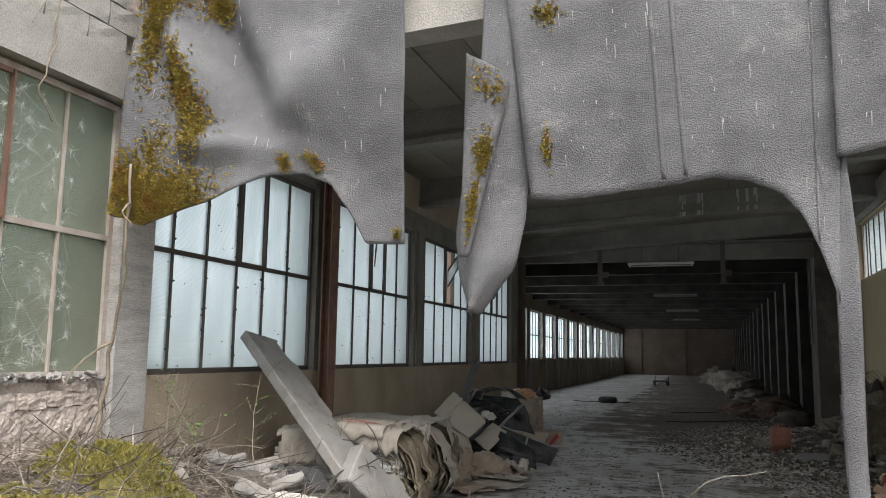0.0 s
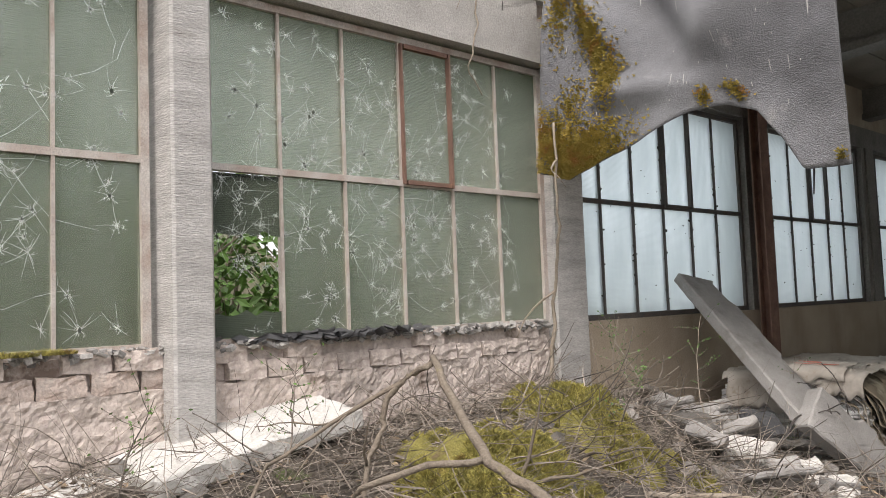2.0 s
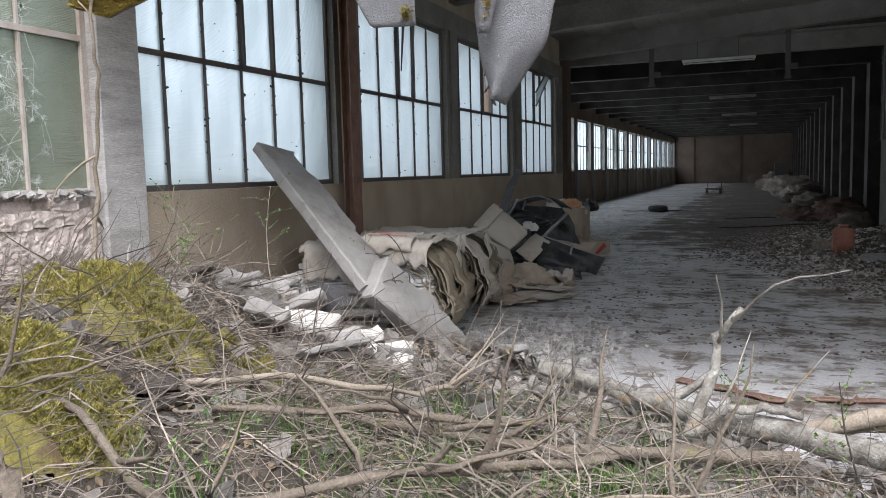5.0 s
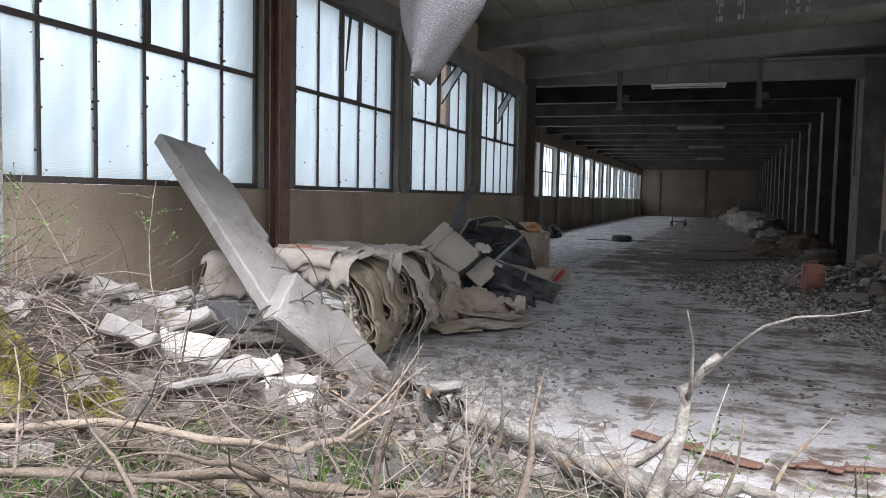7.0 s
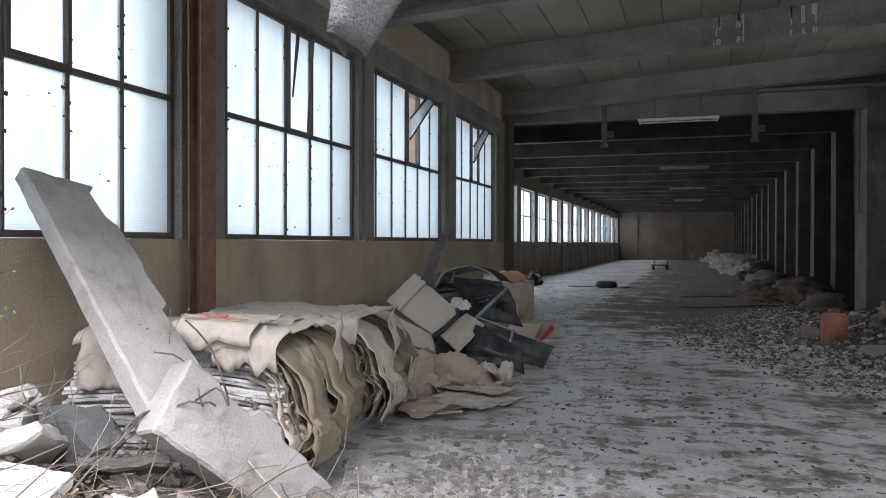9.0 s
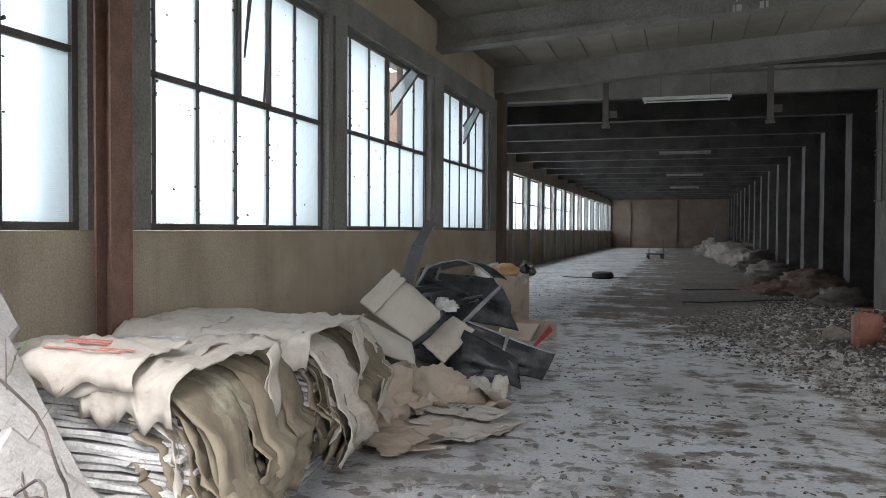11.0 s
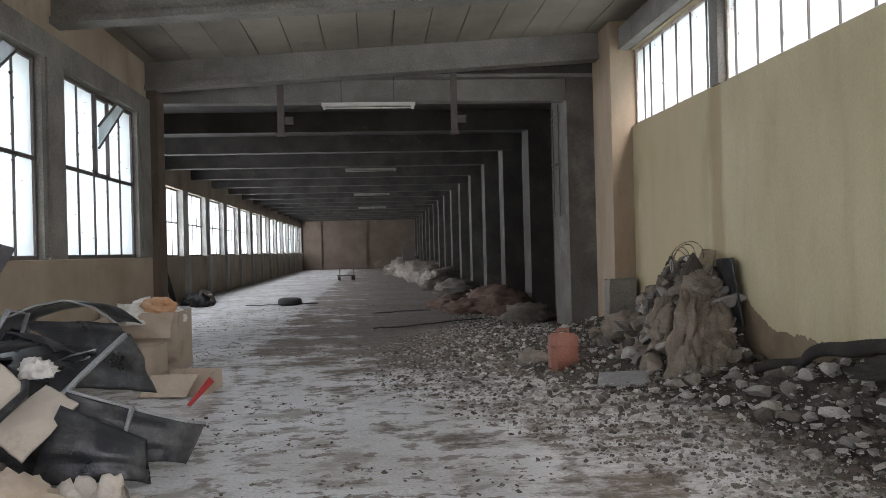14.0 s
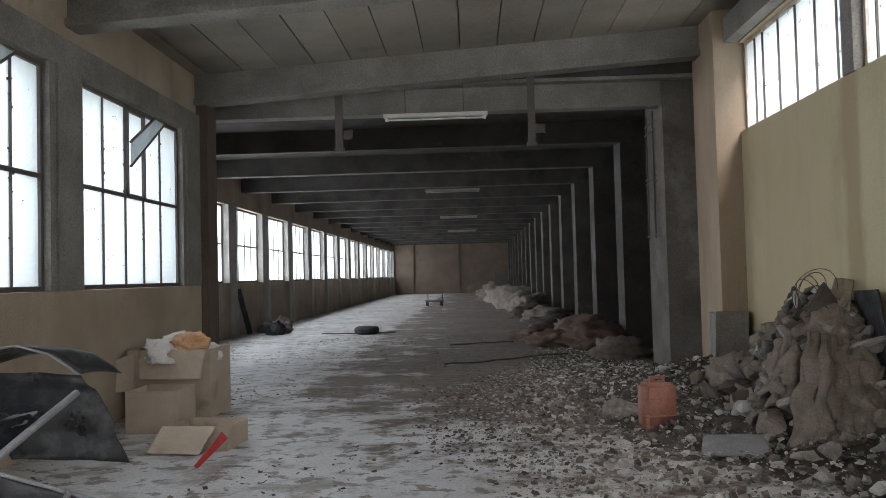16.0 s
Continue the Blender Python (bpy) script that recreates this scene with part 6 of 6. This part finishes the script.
def ring(R, r, nseg, nside, squash):
    bm = bmesh.new()
    rings = []
    for i in range(nseg):
        a = math.tau * i / nseg
        rings.append([bm.verts.new(((R + r * math.cos(b)) * math.cos(a), (R + r * math.cos(b)) * math.sin(a), r * squash * math.sin(b))) for b in (math.tau * k / nside for k in range(nside))])
    for i in range(nseg):
        p, q = rings[i], rings[(i + 1) % nseg]
        for k in range(nside):
            bm.faces.new((p[k], q[k], q[(k + 1) % nside], p[(k + 1) % nside]))
    return bm


tyre = base("old_tyre", pose(-3.12, 27.5, 0.1), "old black car tyre lying flat on the floor", "tyre")
part("casing", ring(0.23, 0.085, 40, 12, 1.15), RUBBER, tyre, "", True)
for k in range(3):
    part("tread_groove", ring(0.315, 0.006, 40, 5, 1.0), BLACK, tyre).location = (0, 0, -0.04 + 0.04 * k)
tr = base("hand_trolley", pose(-2.25, 45.2, 0, 0, 0, 8), "low black four-wheeled trolley with two uprights", "trolley")
part("deck", boxes((-0.4, 0.4, -0.5, 0.5, 0.2, 0.26)), DARK_BAR, tr)
for x in (-0.34, 0.34):
    part("upright", boxes((x - 0.02, x + 0.02, -0.45, -0.41, 0.26, 0.95)), DARK_BAR, tr)
    for y in (-0.38, 0.38):
        bm = bmesh.new()
        tube(bm, [(x - 0.03, y, 0.1), (x + 0.03, y, 0.1)], 0.1, None, 14)
        part("wheel", bm, RUBBER, tr)

# ---- lamps, hangers, reinforcement ----
def tube_lamp(x, y, z, coat=ENAMEL):
    t = base("tube_lamp", pose(x, y, z), "unlit white fluorescent batten under the beams", "tube lamp", "tube lamps")
    part("housing", boxes((0, 1.46, -0.05, 0.05, 0, 0.05)), coat, t)
    bm = bmesh.new()
    tube(bm, [(0.05, 0, -0.03), (1.41, 0, -0.03)], 0.014, None, 10)
    part("tube", bm, coat, t, "white glass tube", True)
    for x0 in (0.02, 1.4):
        part("socket", boxes((x0, x0 + 0.04, -0.018, 0.018, -0.05, 0)), coat, t)
    for x0 in (0.3, 1.12):
        part("suspension", boxes((x0, x0 + 0.012, -0.006, 0.006, 0.05, (roof(x + x0) + 0.56 if y < 19 else 3.805) - z)), DARK_BAR, t)


tube_lamp(-1.61, 18.6, 3.66)
# the far battens get the darkened enamel in place of weaker light
for y in (28.8, 38.55, 48.3):
    tube_lamp(-1.62, y, 3.7, SHADED_ENAMEL)
for x in (-2.24, 0.46):
    h = base("steel_hanger", pose(x, 18.575, 3.2), "dark steel hanger bolted to the roof beam", "hanger", "steel hangers")
    part("stem", boxes((-0.05, 0.05, -0.03, -0.02, 0.05, 1.05), (-0.05, 0.05, 0.02, 0.03, 0.05, 1.05), (-0.008, 0.008, -0.02, 0.02, 0.05, 1.05)), DARK_BAR, h)
    part("foot", boxes((-0.07, 0.07, -0.05, 0.05, 0.0, 0.05)), DARK_BAR, h)
    part("side_plate", boxes((0.05, 0.19, -0.012, 0.012, 0.18, 0.3)), DARK_BAR, h)
cage = base("exposed_reinforcement", pose(FAR_RIGHT - 0.035, 19.35, 1.9), "exposed rusty reinforcement bars on the pier", "rebar")
for y in (0.08, 0.5):
    bm = bmesh.new()
    tube(bm, [(0, y, 0), (0.0, y, 1.9)], 0.013, None, 6)
    part("bar", bm, DARK_BAR, cage)
for z in (0.04, 0.85, 0.92, 1.62, 1.74):
    bm = bmesh.new()
    tube(bm, [(0, -0.05, z), (0, 0.62, z)], 0.01, None, 6)
    part("tie", bm, DARK_BAR, cage)
drips = base("lime_drips", pose(0, 14.8, 3.8), "white lime drips down the beam face", "lime stain")
rr = random.Random(4)
for k in range(16):
    x = rr.choice((-0.35, 0.0, 0.75, 0.98)) + rr.gauss(0, 0.06)
    l = rr.uniform(0.08, 0.32)
    z = roof(x) - 3.8
    w = rr.uniform(0.008, 0.022)
    part("drip", boxes((x - w, x + w, 0.054, 0.058, z + 0.4 - l, z + 0.4)), LIME, drips)
    part("drip", boxes((x - w * 0.7, x + w * 0.7, 0.006, 0.0095, z + 0.0, z + 0.08)), LIME, drips)

rnd_stretch = (1.0, 1.6, 2.1, 0.8)

# ---- rubble along the east wall ----
def bank(x, y):
    """Height of the rubble on the hall floor."""
    h = 1.12 * math.exp(-((x - 2.75) / 0.55) ** 2 - ((y - 14.95) / 0.85) ** 2)
    h += 0.45 * math.exp(-((x - 3.0) / 0.62) ** 2) * math.exp(-((y - 10.8) / 2.4) ** 4)
    h += 0.3 * math.exp(-((x - 2.6) / 0.7) ** 2 - ((y - 17.5) / 1.2) ** 2) + 0.1 * math.exp(-((x - 1.7) / 0.9) ** 2 - ((y - 15.8) / 2.5) ** 2)
    return h


bm = bmesh.new()
grid = [[bm.verts.new((0.2 + 2.84 * i / 60, 8.0 + 11.5 * j / 150, 0)) for j in range(151)] for i in range(61)]
for row in grid:
    for v in row:
        b = bank(v.co.x, v.co.y)
        v.co.z = b * (1 + 0.35 * nz(v.co.x, v.co.y, 5)) + 0.05 * nz(v.co.x, v.co.y, 9, 4) * min(1, b * 6) + 0.05 * nz(v.co.x, v.co.y, 2.6, 7) * min(1, b * 9) - 0.035
for i in range(60):
    for j in range(150):
        bm.faces.new((grid[i][j], grid[i + 1][j], grid[i + 1][j + 1], grid[i][j + 1]))
structure("rubble_bank", bm, DARK_RUBBLE, "bank of dirty rubble along the east wall", "rubble")


def rubble_edge(y):
    """How far the strewn rubble reaches into the hall."""
    pts = ((7.5, 2.2), (9.0, 2.1), (10.2, 1.5), (12.0, 0.6), (14.3, -0.5), (17.2, -0.6), (19.7, 0.7), (23.0, 1.4), (27.0, 1.9))
    for (a, xa), (b, xb) in zip(pts, pts[1:]):
        if a <= y <= b:
            return xa + (xb - xa) * (y - a) / (b - a)
    return 2.2


pale, dirty = Lot(), Lot()
rnd = random.Random(77)
n = 0
while n < 22000:
    y = rnd.uniform(7.6, 25)
    e = rubble_edge(y)
    x = e + abs(rnd.gauss(0, 1)) * 0.9 * (3.0 - e) * 0.8 - 0.35 + rnd.gauss(0, 0.15)
    if x > 3.0 or (y > 18.0 and x > 2.2):
        continue
    n += 1
    r = rnd.choice((0.004, 0.005, 0.006, 0.008, 0.011, 0.014, 0.022))
    if bank(x, y) > 0.12:
        r *= rnd.choice((1.0, 1.6, 2.3))
    elif x > e + 0.5 and rnd.random() < 0.3:
        r *= 1.8
    (pale if rnd.random() < 0.5 and y > 9 else dirty).lump((x, y, max(0, bank(x, y)) + r * 0.2), r, rnd, 0.5)
pale.thing("strewn_rubble", RUBBLE, "pale broken plaster and rubble strewn over the floor", "rubble")
dirty.thing("strewn_rubble_dark", DARK_RUBBLE, "dirty rubble and crumbs strewn over the floor", "rubble")
for i in range(90):
    y = rnd.uniform(8.6, 14.2)
    x = rnd.uniform(max(rubble_edge(y) + 0.8, 1.7), 2.95)
    bm = bmesh.new()
    stone(bm, (0, 0, 0), rnd.choice((0.035, 0.045, 0.06, 0.08, 0.1)), rnd)
    bmesh.ops.subdivide_edges(bm, edges=bm.edges[:], cuts=1, use_grid_fill=True)
    roughen(bm, 0.012, 22, i)
    o = solid("rubble_stone", bm, rnd.choice((DARK_RUBBLE, CHIPS, RUBBLE, RUBBLE)), "broken lump of concrete on the rubble bank", "stone", group="rubble stones")
    o.location = (x, y, bank(x, y) + 0.03)
# chunks, slabs and rags in the pile
for i in range(190):
    y = rnd.gauss(15.0, 0.75)
    x = rnd.uniform(1.9, 2.98)
    if not 13.6 < y < 17.3 or bank(x, y) < 0.1:
        continue
    r = rnd.choice((0.05, 0.06, 0.08, 0.11))
    bm = bmesh.new()
    stone(bm, (0, 0, 0), r, rnd, rnd.choice((0.4, 0.7, 0.9)))
    bmesh.ops.subdivide_edges(bm, edges=bm.edges[:], cuts=1, use_grid_fill=True)
    for v in bm.verts:
        v.co.x *= rnd_stretch[i % 4]
    roughen(bm, 0.014, 22, i)
    o = solid("rubble_chunk", bm, rnd.choice((DARK_RUBBLE, BROWN_FELT, BROWN_FELT, CHIPS, RUBBLE)), "jagged chunk in the rubble pile at the wall", "stone", group="rubble chunks")
    o.matrix_world = pose(x, y, bank(x, y) * rnd.uniform(0.92, 1.08) + 0.03, rnd.uniform(-40, 40), rnd.uniform(-40, 40), rnd.uniform(0, 180))
for i, (x, y, s) in enumerate(((2.35, 14.55, 0.3), (2.65, 15.5, 0.34), (2.2, 15.6, 0.3), (2.75, 14.7, 0.3), (2.4, 16.4, 0.3))):
    brown_lump(x, y, bank(x, y) * 0.7, (s, s * 0.8, 0.3), 20.0 + i, BROWN_FELT, "crumpled dirty sacking in the rubble pile", "dirty_sack", 0.8)
board("felt_piece", ((1.95, 13.75, 0.02), (2.42, 13.7, 0.05), (2.66, 14.4, 0.8), (2.42, 14.45, 0.86)), 0.03, BROWN_FELT, "stiff brown felt sheet leaning on the rubble pile", 0.05, 3.0, category="felt scrap", crumple=0.06)
board("felt_piece", ((2.35, 13.7, 0.05), (2.75, 13.75, 0.05), (2.85, 14.1, 0.45), (2.45, 14.2, 0.5)), 0.02, BROWN_FELT, "curled brown felt sheet on the rubble pile", 0.1, 5.0, category="felt scrap", crumple=0.06)
board("felt_piece", ((2.45, 13.95, 0.35), (2.85, 14.0, 0.3), (2.9, 14.35, 0.75), (2.6, 14.4, 0.8)), 0.02, BROWN_FELT, "torn brown felt sheet sliding down the pile", 0.05, 11.0, category="felt scrap", crumple=0.07)
board("felt_piece", ((2.0, 14.3, 0.25), (2.35, 14.2, 0.3), (2.5, 14.6, 0.8), (2.25, 14.7, 0.75)), 0.03, BROWN_FELT, "torn brown felt sheet sliding down the pile", 0.04, 13.0, category="felt scrap", crumple=0.07)
for k in range(14):
    q = random.Random(300 + k)
    x, y = q.uniform(2.1, 2.9), q.uniform(14.2, 15.4)
    slab("rubble_slab", pose(x, y, bank(x, y) + 0.04, q.uniform(-50, 50), q.uniform(-50, 50), q.uniform(0, 180)), q.uniform(0.2, 0.42), q.uniform(0.1, 0.2), q.uniform(0.03, 0.07), q.choice((BROWN_FELT, CHIPS, DARK_RUBBLE, PALE_SACK)), "dirty flat fragment jutting from the rubble pile", 4, 0.02, 90.0 + k, 0.25)
board("felt_piece", ((1.25, 13.6, 0.03), (1.75, 13.5, 0.03), (1.85, 13.95, 0.1), (1.4, 14.05, 0.08)), 0.012, FELT, "grey felt sheet flat in the rubble", 0.04, 6.0, category="felt scrap")
board("dark_board", ((2.95, 14.05, 0.5), (2.98, 14.6, 0.55), (2.98, 14.75, 1.2), (2.96, 14.3, 1.22)), 0.02, BLACK, "black board standing against the wall", 0.02, 7.0, category="board")
board("plank", ((2.5, 14.5, 0.65), (2.66, 14.4, 0.62), (2.98, 14.75, 1.28), (2.86, 14.85, 1.3)), 0.03, PALE_WOOD, "short grey plank sticking out of the pile", 0.01, 8.0, category="plank")
for k in range(4):
    bm = bmesh.new()
    R = 0.11 + 0.025 * k
    tube(bm, [(2.55 + R * math.cos(a) + 0.03 * k, 14.75 + 0.1 * math.sin(a * 1.3 + k), 1.18 + R * 1.2 * math.sin(a)) for a in (0.1 + 3.6 * j / 14 for j in range(15))], 0.004, None, 5)
    solid("wire_loop", bm, DARK_BAR, "loop of rusty wire on the rubble pile", "wire", group="wire loops")
duct = [(2.7, 13.4, 0.16), (2.85, 12.9, 0.3), (2.8, 12.4, 0.46), (2.82, 11.8, 0.58), (2.85, 11.2, 0.62), (2.8, 10.6, 0.58)]
bm = bmesh.new()
line = [curve_at(duct, k / 150) + Vector((0.02 * math.sin(k * 0.21), 0, 0.015 * math.sin(k * 0.13))) for k in range(151)]
loops = []
for k, p in enumerate(line):
    d = (line[min(k + 1, 150)] - line[max(k - 1, 0)]).normalized()
    a = d.orthogonal().normalized()
    b = d.cross(a)
    r = (0.045 + 0.04 * k / 150) * (1.0 if k % 2 else 0.9) * (1 + 0.25 * noise.noise(p * 2.5))
    loops.append([bm.verts.new(p + (a * math.cos(t) + b * math.sin(t) * 0.85) * r) for t in (math.tau * q / 12 for q in range(12))])
for p, q in zip(loops, loops[1:]):
    for k in range(12):
        bm.faces.new((p[k], p[(k + 1) % 12], q[(k + 1) % 12], q[k]))
hose = base("flexible_duct", Matrix(), "slack black ribbed duct lying along the wall foot", "duct")
part("ribbed_sleeve", bm, TARPAULIN, hose, "", True)
for k in (0, 150):
    bm = bmesh.new()
    tube(bm, [line[k], line[k] + (line[min(k + 1, 150)] - line[max(k - 1, 0)]).normalized() * 0.05], 0.055 if k == 0 else 0.095, None, 14)
    part("collar", bm, DARK_BAR, hose, "dark end collar", True)
brown_lump(2.86, 11.2, 0.4, (0.15, 0.42, 0.2), 33.0, TARPAULIN, "limp black tarpaulin bundle at the wall foot", "tarpaulin_bundle", 0.7)
for i in range(18):
    bm = bmesh.new()
    L, R = rnd.uniform(0.18, 0.36), rnd.uniform(0.05, 0.08)
    arc = rnd.uniform(1.6, 3.4)
    def gut(u, v, L=L, R=R, arc=arc):
        a = (v - 0.5) * arc
        return Vector(((u - 0.5) * L, R * math.sin(a), R * math.cos(a)))
    bm.free()
    o = solid("clay_pipe_shard", sheet(3, 8, gut, 0.016), CLAY, "broken terracotta pipe shard on the rubble", "clay shard", group="clay shards")
    o.matrix_world = pose(1.95 + rnd.gauss(0, 0.22), 9.55 + rnd.gauss(0, 0.28), 0.12 + rnd.uniform(-0.03, 0.14) + bank(1.95, 9.6), rnd.uniform(-60, 60), rnd.uniform(-50, 50), rnd.uniform(0, 180))
brown_lump(0.95, 15.3, 0, (0.16, 0.14, 0.2), 31.0, PALE_SACK, "dusty white plastic bag in the rubble", "plastic_bag")

# soil under the fallen slabs outside
for i, (x, y, s) in enumerate(((-3.62, 2.3, (0.25, 0.3, 0.5)), (-3.5, 1.9, (0.22, 0.32, 0.45)), (-3.45, 1.4, (0.2, 0.35, 0.4)), (-3.42, 0.9, (0.2, 0.35, 0.38)))):
    brown_lump(x, y, 0.32, s, 80.0 + i, SOIL, "dark clod of soil under the fallen slab", "soil_clod")

# ---- far hall: sacks and scrap ----
for i, (x, y, s, mat) in enumerate(((2.0, 20.9, (0.45, 0.5, 0.35), DARK_RUBBLE), (1.9, 22.6, (0.6, 0.6, 0.5), SACK), (1.2, 23.2, (0.5, 0.6, 0.3), SACK), (1.9, 24.2, (0.6, 0.6, 0.55), SACK), (1.0, 24.8, (0.5, 0.6, 0.3), SACK), (2.0, 26.2, (0.5, 0.6, 0.4), DARK_RUBBLE),
                                    (1.6, 28.6, (0.5, 0.7, 0.35), DARK_RUBBLE), (1.7, 31.0, (0.5, 0.7, 0.45), PALE_SACK), (1.5, 33.5, (0.5, 0.8, 0.4), DARK_RUBBLE), (1.7, 37.0, (0.7, 1.2, 0.75), PALE_SACK), (1.4, 40.5, (0.8, 1.2, 0.6), PALE_SACK),
                                    (1.5, 47.0, (0.7, 1.2, 0.9), PALE_SACK), (1.0, 51.0, (0.7, 1.0, 0.8), PALE_SACK), (1.3, 57.0, (0.8, 1.2, 1.0), PALE_SACK), (0.4, 60.0, (0.6, 0.9, 0.5), PALE_SACK))):
    brown_lump(x, y, 0, s, 40.0 + i, mat, "dumped dirty sack slumped along the piers", "dumped_sack")
solid("dark_crate", boxes((0.9, 1.7, 55.5, 56.3, 0, 1.5)), DARK_BAR, "dark crate at the far end of the hall", "crate")
for i in range(5):
    brown_lump(-6.0 + rnd.uniform(-0.2, 0.5), 28.0 + 0.45 * i, 0, (rnd.uniform(0.2, 0.4), rnd.uniform(0.15, 0.35), rnd.uniform(0.15, 0.4)), 60.0 + i, rnd.choice((BLACK, BLACK, PALE_SACK)), "black rags and scrap by the window wall", "crumpled_liner")
bm = boxes((-0.06, 0.06, -0.02, 0.02, 0, 1.2))
roughen(bm, 0.02, 9)
solid("leaning_strip", bm, BLACK, "black plastic strip leaning on the dado", "car trim").matrix_world = pose(-6.2, 27.9, 0.05, 0, -14, 0)
for pts in (((-0.9, 20.2, 0.02), (-0.3, 20.3, 0.03), (0.3, 20.9, 0.02), (1.2, 21.4, 0.03)), ((-0.9, 23.6, 0.02), (-0.2, 24.0, 0.02), (0.4, 24.1, 0.02)), ((-4.3, 27.7, 0.02), (-3.6, 27.6, 0.02), (-2.4, 27.8, 0.02))):
    bm = bmesh.new()
    tube(bm, [curve_at(pts, k / 16) + Vector((0, 0.05 * math.sin(k * 1.1), 0)) for k in range(17)], 0.013, None, 6)
    solid("cable", bm, RUBBER, "black cable lying on the hall floor", "cable")
# flaked paint, leaves and crumbs over the whole floor
flakes, pale_flakes = Lot(), Lot()
for _ in range(14000):
    y = 4.8 + 22 * rnd.random() ** 1.3
    x = rnd.uniform(-4.0 if y < 18.4 else -6.4, 3.0)
    if nz(x, y, 0.7, 2) < -0.08 or (x < -2.2 and 6.5 < y < 11):
        continue
    flakes.lump((x, y, 0.004), rnd.choice((0.004, 0.006, 0.01, 0.018)), rnd, 0.15)
flakes.thing("floor_litter", material("floor_dirt", (0.11, 0.09, 0.07), 0.95, (0.2, 0.18, 0.15), 4, 0.6, 0.0, island=0.5), "dark crumbs, leaves and flakes on the floor", "litter")
for _ in range(2500):
    a, q = rnd.uniform(0, 6.28), rnd.gauss(0, 1)
    x, y = -1.75 + 0.45 * math.cos(a) * q, 7.0 + 0.8 * math.sin(a) * q
    pale_flakes.lump((x, y, 0.008), rnd.choice((0.005, 0.008, 0.012, 0.02, 0.032)), rnd, 0.6)
pale_flakes.thing("floor_crumbs", RUBBLE, "pale crumbs and splinters on the floor by the bale", "litter")
slab("rotten_plank", lie((-0.55, 6.25, 0.03), (0.1, 5.95, 0.03), (0.3, 1, 0)), 0.75, 0.13, 0.02, RUST, "rotten red-brown plank on the hall floor", 5, 0.008, 81.0, 0.3, "plank")
slab("rotten_plank", lie((0.2, 6.0, 0.03), (0.7, 6.1, 0.03), (0.1, 1, 0)), 0.5, 0.1, 0.02, RUST, "rotten red-brown plank on the hall floor", 5, 0.008, 82.0, 0.3, "plank")
slab("concrete_slab", lie((-2.1, 6.35, 0.06), (-1.7, 6.7, 0.06), (0.5, -0.5, 0.1)), 0.45, 0.28, 0.05, PALE_CONCRETE, "broken pale slab on the hall floor", 5, 0.012, 77.0, 0.2)

# damp tide mark at the foot of the east wall
bm = bmesh.new()
low, high = [], []
for k in range(121):
    y = 11.6 + 3.0 * k / 120
    z = 0.5 + 0.5 * max(0.0, (y - 13.6)) ** 1.2 + 0.07 * noise.noise(Vector((y * 3, 1.0, 0))) + 0.05 * noise.noise(Vector((y * 17, 2.0, 0))) - 0.5 * max(0.0, 12.1 - y)
    low.append(bm.verts.new((RIGHT - 0.004, y, 0.0)))
    high.append(bm.verts.new((RIGHT - 0.004, y, z)))
for k in range(120):
    bm.faces.new((low[k], high[k], high[k + 1], low[k + 1]))
structure("damp_stain", bm, DAMP, "brown damp tide mark at the wall foot", "stain")
